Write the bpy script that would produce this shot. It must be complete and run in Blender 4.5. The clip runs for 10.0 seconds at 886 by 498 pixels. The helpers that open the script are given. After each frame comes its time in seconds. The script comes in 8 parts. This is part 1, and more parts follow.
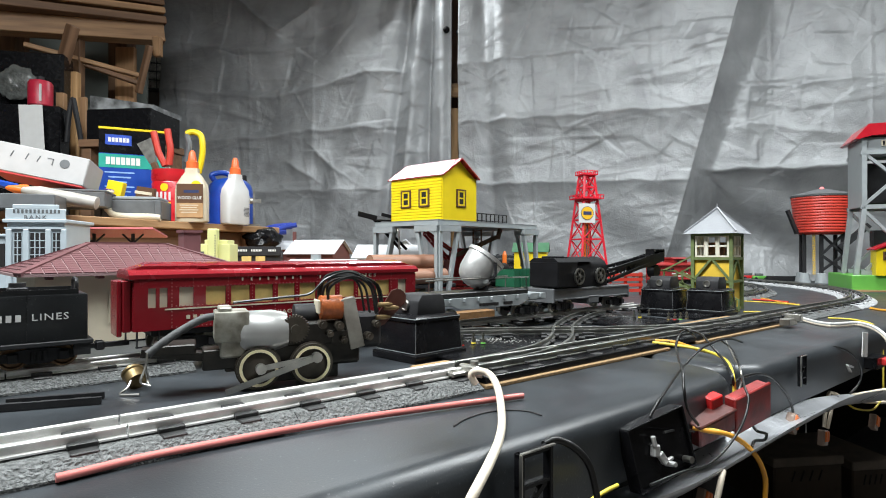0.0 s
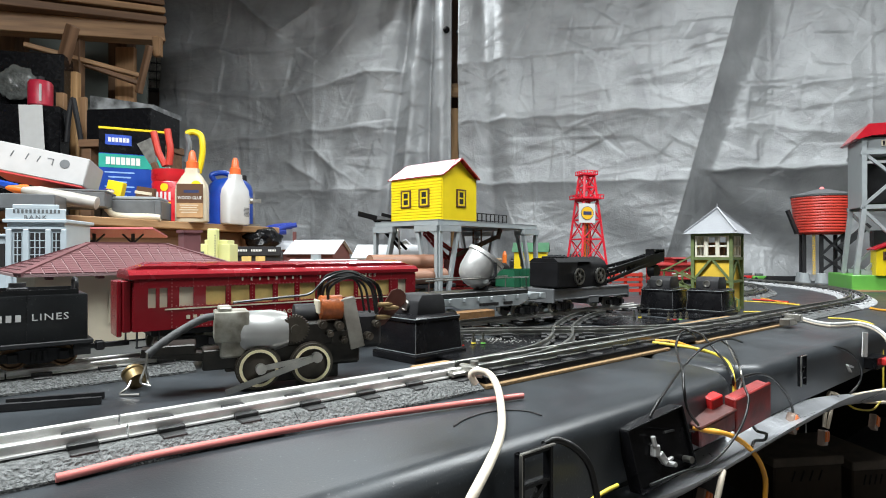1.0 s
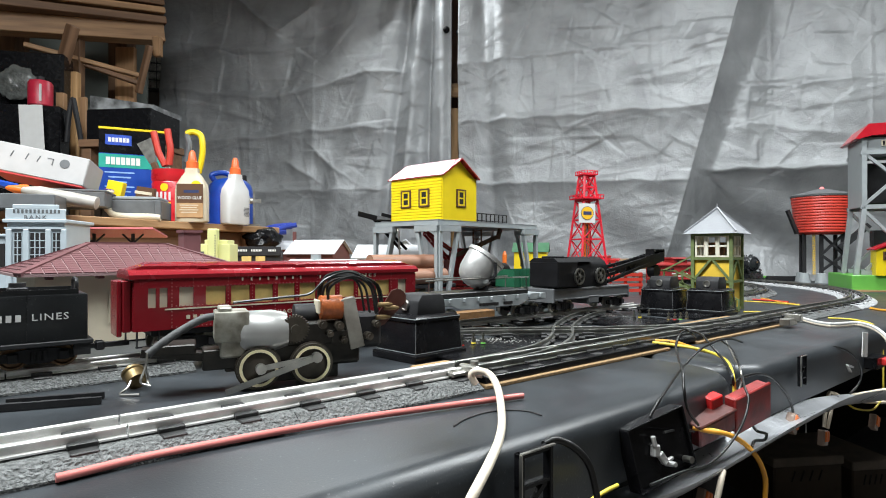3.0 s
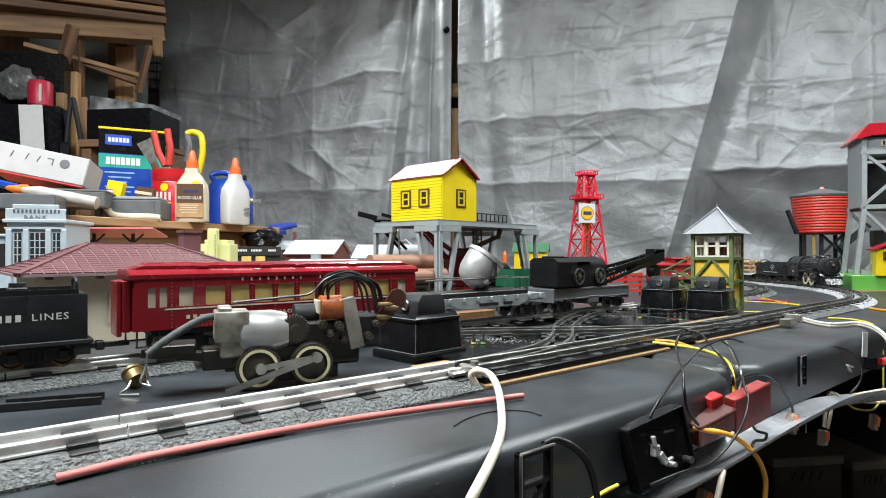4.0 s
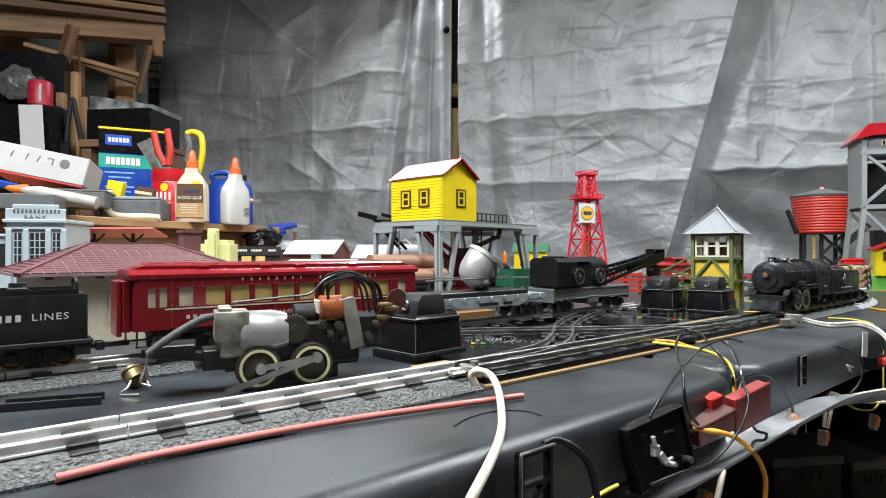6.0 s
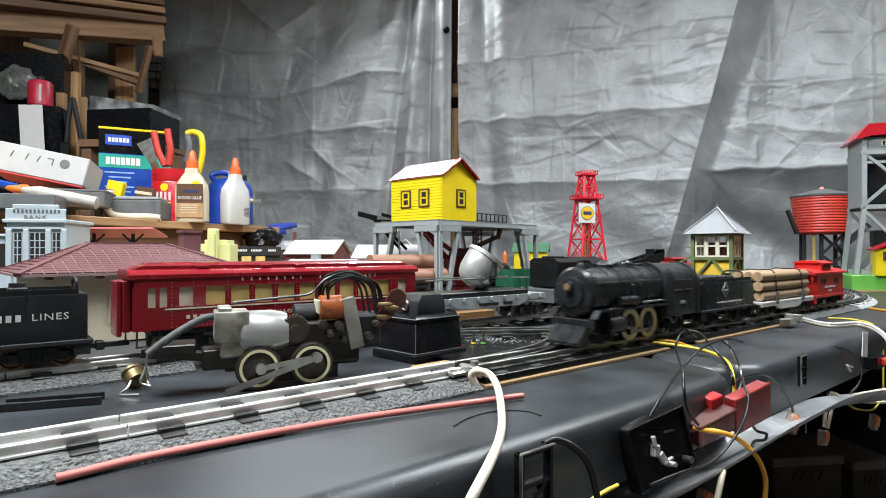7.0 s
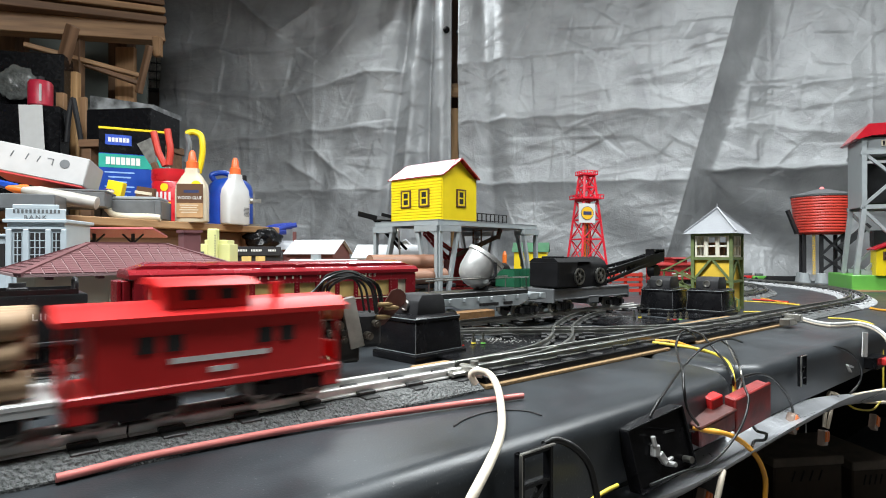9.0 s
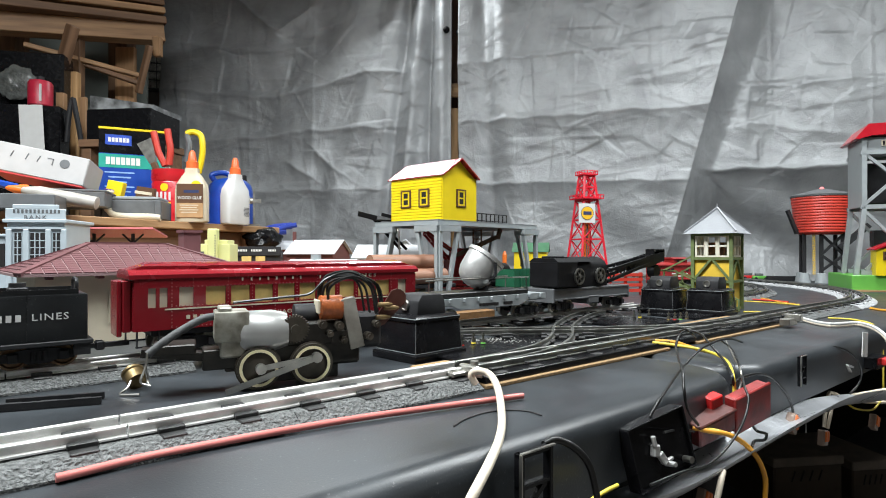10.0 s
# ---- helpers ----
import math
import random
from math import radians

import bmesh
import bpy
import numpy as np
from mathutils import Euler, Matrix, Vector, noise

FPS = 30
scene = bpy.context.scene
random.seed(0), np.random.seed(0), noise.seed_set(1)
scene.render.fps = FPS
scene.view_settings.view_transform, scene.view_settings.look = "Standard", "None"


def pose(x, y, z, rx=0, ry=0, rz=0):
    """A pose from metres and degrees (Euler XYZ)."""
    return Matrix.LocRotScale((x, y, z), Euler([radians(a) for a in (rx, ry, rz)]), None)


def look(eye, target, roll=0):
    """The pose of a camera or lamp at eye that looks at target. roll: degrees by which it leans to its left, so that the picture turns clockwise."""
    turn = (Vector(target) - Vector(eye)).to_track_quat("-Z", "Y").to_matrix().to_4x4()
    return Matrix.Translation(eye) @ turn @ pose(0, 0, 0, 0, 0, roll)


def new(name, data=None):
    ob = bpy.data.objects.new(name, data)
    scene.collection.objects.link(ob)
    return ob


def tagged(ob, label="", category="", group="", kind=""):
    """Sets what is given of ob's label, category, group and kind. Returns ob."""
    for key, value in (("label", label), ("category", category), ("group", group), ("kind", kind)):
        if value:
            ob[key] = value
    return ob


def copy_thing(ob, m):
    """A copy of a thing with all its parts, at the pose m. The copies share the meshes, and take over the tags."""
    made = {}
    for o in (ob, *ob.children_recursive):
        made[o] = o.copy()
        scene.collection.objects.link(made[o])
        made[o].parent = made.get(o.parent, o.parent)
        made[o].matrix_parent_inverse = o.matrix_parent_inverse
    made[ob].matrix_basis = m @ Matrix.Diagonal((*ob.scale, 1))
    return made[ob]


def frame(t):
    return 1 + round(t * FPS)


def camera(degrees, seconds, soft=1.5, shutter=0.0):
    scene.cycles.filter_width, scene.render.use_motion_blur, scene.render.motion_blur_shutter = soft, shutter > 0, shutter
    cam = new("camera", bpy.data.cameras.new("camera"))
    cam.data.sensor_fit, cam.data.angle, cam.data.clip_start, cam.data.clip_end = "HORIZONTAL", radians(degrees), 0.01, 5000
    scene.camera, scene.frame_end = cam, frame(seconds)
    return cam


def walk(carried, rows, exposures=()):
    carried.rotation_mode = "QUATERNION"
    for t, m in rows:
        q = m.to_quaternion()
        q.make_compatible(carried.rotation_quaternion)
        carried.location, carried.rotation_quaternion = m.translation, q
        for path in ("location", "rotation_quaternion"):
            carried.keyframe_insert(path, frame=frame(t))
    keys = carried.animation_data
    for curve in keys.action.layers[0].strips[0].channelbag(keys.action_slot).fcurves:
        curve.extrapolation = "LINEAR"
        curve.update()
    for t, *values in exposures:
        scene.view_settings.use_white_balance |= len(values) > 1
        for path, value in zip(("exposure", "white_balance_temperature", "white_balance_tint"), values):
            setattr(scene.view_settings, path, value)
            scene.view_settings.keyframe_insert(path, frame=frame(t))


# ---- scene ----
EYE = (0.0, 0.0, 0.8605)
cam = camera(76.2, 10.0, soft=1.0, shutter=0.35)
CAM_AT = look(EYE, (0.0, 1.0, 0.8659))
walk(cam, [(0.0, CAM_AT), (10.0, CAM_AT)])

# ---- light ----
scene.view_settings.exposure = 0.0
world = bpy.data.worlds.new("room_air")
scene.world = world
world.use_nodes = True
world.node_tree.nodes["Background"].inputs[0].default_value = (0.75, 0.8, 0.85, 1)
world.node_tree.nodes["Background"].inputs[1].default_value = 0.42


def ceiling_lamp(at, target, sx, sy, watts):
    data = bpy.data.lights.new("shop_light_lamp", "AREA")
    data.shape, data.size, data.size_y, data.energy = "RECTANGLE", sx, sy, watts
    data.color = (0.93, 0.985, 1.0)
    ob = new("shop_light_lamp", data)
    ob.matrix_world = look(at, target)
    return ob


ceiling_lamp((1.25, 1.15, 2.42), (1.25, 1.2, 0.0), 1.3, 0.14, 58)
ceiling_lamp((-0.3, 0.1, 2.42), (-0.3, 0.15, 0.0), 1.3, 0.14, 50)
ceiling_lamp((-1.1, 0.4, 2.42), (-1.1, 0.45, 0.0), 1.3, 0.14, 62)
ceiling_lamp((-0.50, 2.90, 2.38), (-0.04, 1.2, 1.035), 1.0, 0.14, 13)

# ---- frame of the layout: u runs along the front track, d away from the camera ----
ALONG = Vector((0.7727, 0.6347, 0))
ACROSS = Vector((-0.6347, 0.7727, 0))
HEAD = 39.4
TOP = 0.75
RAIL = 0.766


def lay(u, d, z=TOP):
    p = ALONG * u + ACROSS * d
    return Vector((p.x, p.y, z))


def at_lay(u, d, z=TOP, turn=0.0):
    p = lay(u, d, z)
    return pose(p.x, p.y, p.z, 0, 0, HEAD + turn)


# ---- materials ----
def mat(name, color, rough=0.5, metal=0.0, vary=0.15, scale=40.0, bump=0.1, bscale=200.0, coat=0.0, glow=0.0, island=0.0, deep=0.002, stain=None):
    m = bpy.data.materials.new(name)
    m.use_nodes = True
    nt = m.node_tree
    b = nt.nodes["Principled BSDF"]
    b.inputs["Roughness"].default_value = rough
    b.inputs["Metallic"].default_value = metal
    b.inputs["Coat Weight"].default_value = coat
    co = nt.nodes.new("ShaderNodeTexCoord")
    n1 = nt.nodes.new("ShaderNodeTexNoise")
    n1.inputs["Scale"].default_value = scale
    n1.inputs["Detail"].default_value = 6
    nt.links.new(co.outputs["Object"], n1.inputs["Vector"])
    ramp = nt.nodes.new("ShaderNodeValToRGB")
    lo = [max(0.0, c * (1 - vary)) for c in color]
    hi = [min(1.0, c * (1 + vary)) for c in color]
    if stain:
        lo = stain
    ramp.color_ramp.elements[0].color = (*lo, 1)
    ramp.color_ramp.elements[1].color = (*hi, 1)
    ramp.color_ramp.elements[0].position = 0.3
    ramp.color_ramp.elements[1].position = 0.7
    nt.links.new(n1.outputs["Fac"], ramp.inputs["Fac"])
    out = ramp.outputs["Color"]
    if island:
        info = nt.nodes.new("ShaderNodeObjectInfo")
        mul = nt.nodes.new("ShaderNodeMath")
        mul.operation = "MULTIPLY_ADD"
        mul.inputs[1].default_value = island
        mul.inputs[2].default_value = 1 - island / 2
        nt.links.new(info.outputs["Random"], mul.inputs[0])
        mix = nt.nodes.new("ShaderNodeVectorMath")
        mix.operation = "SCALE"
        nt.links.new(out, mix.inputs[0])
        nt.links.new(mul.outputs[0], mix.inputs["Scale"])
        out = mix.outputs[0]
    nt.links.new(out, b.inputs["Base Color"])
    n2 = nt.nodes.new("ShaderNodeTexNoise")
    n2.inputs["Scale"].default_value = bscale
    n2.inputs["Detail"].default_value = 4
    nt.links.new(co.outputs["Object"], n2.inputs["Vector"])
    bm_ = nt.nodes.new("ShaderNodeBump")
    bm_.inputs["Strength"].default_value = bump
    bm_.inputs["Distance"].default_value = deep
    nt.links.new(n2.outputs["Fac"], bm_.inputs["Height"])
    nt.links.new(bm_.outputs["Normal"], b.inputs["Normal"])
    rr = nt.nodes.new("ShaderNodeMapRange")
    rr.inputs["To Min"].default_value = max(0.02, rough - 0.12)
    rr.inputs["To Max"].default_value = min(1.0, rough + 0.12)
    nt.links.new(n1.outputs["Fac"], rr.inputs["Value"])
    nt.links.new(rr.outputs["Result"], b.inputs["Roughness"])
    if glow:
        b.inputs["Emission Color"].default_value = (*color, 1)
        b.inputs["Emission Strength"].default_value = glow
    return m


def wood(name, color, rough=0.6, stretch=(2, 40, 40)):
    m = mat(name, color, rough, bump=0.2, island=0.3)
    nt = m.node_tree
    mp = nt.nodes.new("ShaderNodeMapping")
    mp.inputs["Scale"].default_value = stretch
    co = [n for n in nt.nodes if n.type == "TEX_COORD"][0]
    nt.links.new(co.outputs["Object"], mp.inputs["Vector"])
    for n in nt.nodes:
        if n.type == "TEX_NOISE":
            n.inputs["Scale"].default_value = 1.0 if n.inputs["Scale"].default_value < 100 else 3.0
            nt.links.new(mp.outputs["Vector"], n.inputs["Vector"])
        if n.type == "VALTORGB":
            n.color_ramp.elements[0].color = (color[0] * 0.55, color[1] * 0.5, color[2] * 0.45, 1)
    return m


M_TABLE = mat("black_table_laminate", (0.027, 0.031, 0.035), 0.37, vary=0.45, scale=14, bump=0.07, bscale=700)
M_RAIL = mat("tinplate_rail", (0.80, 0.79, 0.77), 0.42, 0.65, 0.15, 60, 0.05)
M_RAILD = mat("dull_steel_rail", (0.33, 0.33, 0.31), 0.36, 1.0, 0.25, 60, 0.1)
M_TIE = mat("blackened_tie", (0.03, 0.03, 0.03), 0.45, 0.2, 0.4, 80, 0.1)
M_BED = mat("grey_rubber_roadbed", (0.135, 0.14, 0.138), 0.68, 0, 0.55, 420, 1.0, 400, deep=0.0065)
M_BEDL = mat("pale_rubber_roadbed", (0.42, 0.43, 0.44), 0.6, 0, 0.4, 300, 1.0, 300, deep=0.005)
M_BLACK = mat("satin_black_paint", (0.012, 0.013, 0.014), 0.32, 0, 0.3, 40, 0.08)
M_BLACKM = mat("matt_black", (0.018, 0.018, 0.02), 0.6, 0, 0.3, 60, 0.1)
M_LOCO = mat("worn_black_enamel", (0.017, 0.019, 0.021), 0.28, 0, 0.3, 60, 0.08, 500)
M_CRANE = mat("dull_black_crane_paint", (0.006, 0.006, 0.007), 0.5, 0, 0.3, 60, 0.1)
M_GUN = mat("black_plastic_cover", (0.006, 0.006, 0.007), 0.24, 0, 0.3, 60, 0.05)
M_RED = mat("glossy_maroon_red", (0.205, 0.008, 0.014), 0.25, 0, 0.12, 30, 0.03, coat=0.2)
M_CAB = mat("bright_red_plastic", (0.58, 0.022, 0.022), 0.35, 0, 0.08, 30, 0.04)
M_YEL = mat("yellow_plastic", (0.78, 0.58, 0.01), 0.4, 0, 0.06, 30, 0.05)
M_ROOFC = mat("red_corrugated_plastic", (0.36, 0.010, 0.022), 0.24, 0, 0.1, 40, 0.05, coat=0.6)
M_ROOFR = mat("red_roof_plastic", (0.42, 0.012, 0.022), 0.22, 0, 0.1, 40, 0.05)
M_GREY = mat("grey_enamel", (0.30, 0.325, 0.335), 0.4, 0, 0.08, 40, 0.05)
M_GREYD = mat("dark_grey_plastic", (0.11, 0.115, 0.12), 0.45, 0, 0.15, 40, 0.05)
M_CREAM = mat("cream_plastic", (0.62, 0.55, 0.42), 0.5, 0, 0.06, 40, 0.05)
M_WHITE = mat("white_plastic", (0.60, 0.60, 0.59), 0.4, 0, 0.04, 40, 0.03)
M_IVORY = mat("ivory_wheel_rim", (0.90, 0.81, 0.52), 0.5, 0, 0.12, 60, 0.05)
M_BROWN = mat("brown_trim", (0.10, 0.045, 0.02), 0.5, 0, 0.1)
M_DARK = mat("dark_opening", (0.012, 0.01, 0.01), 0.6, 0, 0.2)
M_GREEN = mat("green_plastic", (0.13, 0.42, 0.07), 0.4, 0, 0.08)
M_OLIVE = mat("olive_green_trim", (0.13, 0.17, 0.06), 0.6, 0, 0.25, 120, 0.1)
M_OCHRE = mat("golden_yellow_panel", (0.76, 0.50, 0.05), 0.55, 0, 0.1)
M_LOG = wood("tan_dowel_wood", (0.42, 0.285, 0.17), 0.65, (6, 120, 120))
M_STEEL = mat("worn_steel", (0.42, 0.41, 0.38), 0.38, 1.0, 0.25, 60, 0.1)
M_ALU = mat("brushed_aluminium", (0.60, 0.60, 0.59), 0.42, 0.6, 0.1, 60, 0.15)
M_BRASS = mat("tarnished_brass", (0.45, 0.33, 0.13), 0.35, 1.0, 0.2)
M_DRED = mat("derrick_red", (0.66, 0.015, 0.035), 0.4, 0, 0.08)
M_ORANGE = mat("orange_plastic", (0.72, 0.16, 0.02), 0.4, 0, 0.1)
M_TANK = mat("tank_red", (0.52, 0.042, 0.026), 0.42, 0, 0.12, 30, 0.08)
M_LETTER = mat("pale_gold_lettering", (0.62, 0.55, 0.42), 0.5, 0, 0.05)
M_LETTERW = mat("white_lettering", (0.7, 0.7, 0.68), 0.5, 0, 0.05)
M_SHINGLE = mat("maroon_shingles", (0.135, 0.056, 0.060), 0.5, 0, 0.2, 25, 0.1)
M_MORTAR = mat("pale_shingle_joint", (0.27, 0.18, 0.18), 0.6, 0, 0.15)
M_PINE = wood("pine_lumber", (0.40, 0.23, 0.115), 0.6, (3, 40, 40))
M_PINED = wood("dark_lumber", (0.20, 0.11, 0.06), 0.65, (3, 40, 40))
M_POST = wood("pale_pine_post", (0.52, 0.31, 0.14), 0.6, (3, 40, 40))
M_PLY = wood("plywood_edge", (0.36, 0.22, 0.11), 0.6, (8, 60, 60))
M_CORK = mat("cork_strip", (0.30, 0.19, 0.09), 0.8, 0, 0.35, 300, 0.3)
M_PINK = mat("pink_plastic_tube", (0.60, 0.19, 0.17), 0.2, 0, 0.15, 12, 0.02)
M_WIREW = mat("cream_wire", (0.70, 0.62, 0.50), 0.45, 0, 0.08)
M_WIREB = mat("black_wire", (0.006, 0.006, 0.006), 0.35, 0, 0.2)
M_WIREY = mat("yellow_wire", (0.70, 0.55, 0.06), 0.45, 0, 0.1)
M_WIREO = mat("orange_wire", (0.62, 0.28, 0.02), 0.45, 0, 0.1)
M_WIRER = mat("red_wire", (0.5, 0.03, 0.02), 0.45, 0, 0.1)
M_CONCRETE = mat("concrete_floor", (0.18, 0.17, 0.16), 0.85, 0, 0.25, 6, 0.3)
M_WALL = mat("dark_garage_wall", (0.16, 0.14, 0.12), 0.8, 0, 0.25, 5, 0.3)
M_CEIL = mat("ceiling_board", (0.5, 0.48, 0.45), 0.85, 0, 0.1, 5, 0.2)


def tarp_material():
    m = mat("silver_tarpaulin", (0.345, 0.355, 0.365), 0.41, 0.22, 0.25, 5, 0.0)
    nt = m.node_tree
    b = nt.nodes["Principled BSDF"]
    co = [n for n in nt.nodes if n.type == "TEX_COORD"][0]
    heights = []
    for sc, st in ((6, 0.005), (24, 0.0020), (75, 0.0022), (230, 0.0013)):
        n = nt.nodes.new("ShaderNodeTexNoise")
        n.inputs["Scale"].default_value = sc
        n.inputs["Detail"].default_value = 3
        n.inputs["Distortion"].default_value = 1.2
        nt.links.new(co.outputs["Object"], n.inputs["Vector"])
        ml = nt.nodes.new("ShaderNodeMath")
        ml.operation = "MULTIPLY"
        ml.inputs[1].default_value = st
        nt.links.new(n.outputs["Fac"], ml.inputs[0])
        heights.append(ml)
    v = nt.nodes.new("ShaderNodeTexVoronoi")
    v.feature = "DISTANCE_TO_EDGE"
    v.inputs["Scale"].default_value = 5
    nt.links.new(co.outputs["Object"], v.inputs["Vector"])
    mr = nt.nodes.new("ShaderNodeMapRange")
    mr.inputs["From Max"].default_value = 0.06
    mr.inputs["To Min"].default_value = 0.0012
    mr.inputs["To Max"].default_value = 0.0
    nt.links.new(v.outputs["Distance"], mr.inputs["Value"])
    total = heights[0].outputs[0]
    for h in [heights[1].outputs[0], heights[2].outputs[0], heights[3].outputs[0], mr.outputs[0]]:
        a = nt.nodes.new("ShaderNodeMath")
        a.operation = "ADD"
        nt.links.new(total, a.inputs[0])
        nt.links.new(h, a.inputs[1])
        total = a.outputs[0]
    bp = nt.nodes.new("ShaderNodeBump")
    bp.inputs["Strength"].default_value = 0.8
    bp.inputs["Distance"].default_value = 1.0
    nt.links.new(total, bp.inputs["Height"])
    nt.links.new(bp.outputs["Normal"], b.inputs["Normal"])
    return m


M_TARP = tarp_material()
for m_, level in ((M_GUN, 0.22), (M_CRANE, 0.18), (M_BLACKM, 0.35)):
    m_.node_tree.nodes["Principled BSDF"].inputs["Specular IOR Level"].default_value = level


def dusty(m, color, scale, lo, hi):
    """Pale dust specks and rubs over a dark surface."""
    nt = m.node_tree
    b = nt.nodes["Principled BSDF"]
    co = [n for n in nt.nodes if n.type == "TEX_COORD"][0]
    n1, n2 = nt.nodes.new("ShaderNodeTexNoise"), nt.nodes.new("ShaderNodeTexNoise")
    n1.inputs["Scale"].default_value, n2.inputs["Scale"].default_value = scale, 7.0
    n1.inputs["Detail"].default_value = 3
    for n in (n1, n2):
        nt.links.new(co.outputs["Object"], n.inputs["Vector"])
    mr = nt.nodes.new("ShaderNodeMapRange")
    mr.inputs["From Min"].default_value, mr.inputs["From Max"].default_value = lo, hi
    nt.links.new(n1.outputs["Fac"], mr.inputs["Value"])
    ml = nt.nodes.new("ShaderNodeMath")
    ml.operation = "MULTIPLY"
    nt.links.new(mr.outputs["Result"], ml.inputs[0])
    nt.links.new(n2.outputs["Fac"], ml.inputs[1])
    mix = nt.nodes.new("ShaderNodeMix")
    mix.data_type = "RGBA"
    nt.links.new(ml.outputs[0], mix.inputs["Factor"])
    nt.links.new(b.inputs["Base Color"].links[0].from_socket, mix.inputs[6])
    mix.inputs[7].default_value = (*color, 1)
    nt.links.new(mix.outputs[2], b.inputs["Base Color"])


dusty(M_TABLE, (0.22, 0.22, 0.22), 420, 0.66, 0.78)
dusty(M_GUN, (0.09, 0.09, 0.085), 600, 0.68, 0.82)
dusty(M_BLACK, (0.10, 0.10, 0.10), 500, 0.62, 0.85)
dusty(M_BLACKM, (0.07, 0.066, 0.06), 400, 0.62, 0.84)


# ---- mesh helpers ----
def put(bm, verts, m):
    bmesh.ops.transform(bm, matrix=m, verts=verts)
    return verts


def box(bm, sx, sy, sz, at=(0, 0, 0), bevel=0.0, turn=None, seg=1):
    r = bmesh.ops.create_cube(bm, size=1.0)
    vs = r["verts"]
    bmesh.ops.scale(bm, vec=(sx, sy, sz), verts=vs)
    if bevel:
        es = {e for v in vs for e in v.link_edges}
        out = bmesh.ops.bevel(bm, geom=list(es), offset=bevel, segments=seg, affect="EDGES", profile=0.5)
        vs = list({v for f in out["faces"] for v in f.verts} | {v for v in vs if v.is_valid})
    if turn is not None:
        put(bm, vs, turn)
    bmesh.ops.translate(bm, vec=at, verts=vs)
    return vs


def cyl(bm, r1, r2, h, at=(0, 0, 0), axis="Z", seg=24, turn=None):
    vs = bmesh.ops.create_cone(bm, cap_ends=True, segments=seg, radius1=r1, radius2=r2, depth=h)["verts"]
    if axis == "X":
        put(bm, vs, pose(0, 0, 0, 0, 90, 0))
    elif axis == "Y":
        put(bm, vs, pose(0, 0, 0, 90, 0, 0))
    if turn is not None:
        put(bm, vs, turn)
    bmesh.ops.translate(bm, vec=at, verts=vs)
    return vs


def bar(bm, a, b, w, h=None, up=(0, 0, 1)):
    """A square bar from a to b."""
    a, b = Vector(a), Vector(b)
    z = (b - a).normalized()
    x = Vector(up).cross(z)
    if x.length < 1e-4:
        x = Vector((1, 0, 0))
    x.normalize()
    y = z.cross(x)
    m = Matrix((x, y, z)).transposed().to_4x4()
    m.translation = (a + b) / 2
    vs = bmesh.ops.create_cube(bm, size=1.0)["verts"]
    bmesh.ops.scale(bm, vec=(w, h or w, (b - a).length), verts=vs)
    put(bm, vs, m)
    return vs


def prism(bm, outline, y0, y1):
    """An outline in x and z, drawn out along y."""
    a = [bm.verts.new((x, y0, z)) for x, z in outline]
    b = [bm.verts.new((x, y1, z)) for x, z in outline]
    n = len(a)
    for i in range(n):
        bm.faces.new((a[i], a[(i + 1) % n], b[(i + 1) % n], b[i]))
    bm.faces.new(a[::-1])
    bm.faces.new(b)
    return a + b


def lathe(bm, profile, seg=32, at=(0, 0, 0), turn=None):
    rings = []
    for r, z in profile:
        rings.append([bm.verts.new((max(r, 1e-5) * math.cos(2 * math.pi * i / seg), max(r, 1e-5) * math.sin(2 * math.pi * i / seg), z)) for i in range(seg)])
    for a, b in zip(rings, rings[1:]):
        for i in range(seg):
            bm.faces.new((a[i], a[(i + 1) % seg], b[(i + 1) % seg], b[i]))
    bm.faces.new(rings[0][::-1])
    bm.faces.new(rings[-1])
    vs = [v for r in rings for v in r]
    if turn is not None:
        put(bm, vs, turn)
    bmesh.ops.translate(bm, vec=at, verts=vs)
    return vs


def sweep(bm, pts, profile, closed_ends=True):
    """A profile of (side, up) drawn along points that lie about level."""
    rings = []
    pts = [Vector(p) for p in pts]
    for i, p in enumerate(pts):
        d = (pts[min(i + 1, len(pts) - 1)] - pts[max(i - 1, 0)])
        d.z = 0
        d.normalize()
        s = Vector((d.y, -d.x, 0))
        rings.append([bm.verts.new(p + s * a + Vector((0, 0, b))) for a, b in profile])
    n = len(profile)
    for a, b in zip(rings, rings[1:]):
        for i in range(n):
            bm.faces.new((a[i], a[(i + 1) % n], b[(i + 1) % n], b[i]))
    bm.faces.new(rings[0][::-1])
    bm.faces.new(rings[-1])


def spline(pts, n=10):
    """A smooth run through the points."""
    P = [Vector(p) for p in pts]
    P = [2 * P[0] - P[1]] + P + [2 * P[-1] - P[-2]]
    out = []
    for i in range(1, len(P) - 2):
        a, b, c, d = P[i - 1:i + 3]
        for k in range(n):
            t = k / n
            out.append(0.5 * ((2 * b) + (c - a) * t + (2 * a - 5 * b + 4 * c - d) * t * t + (3 * b - a - 3 * c + d) * t ** 3))
    out.append(P[-2])
    return out


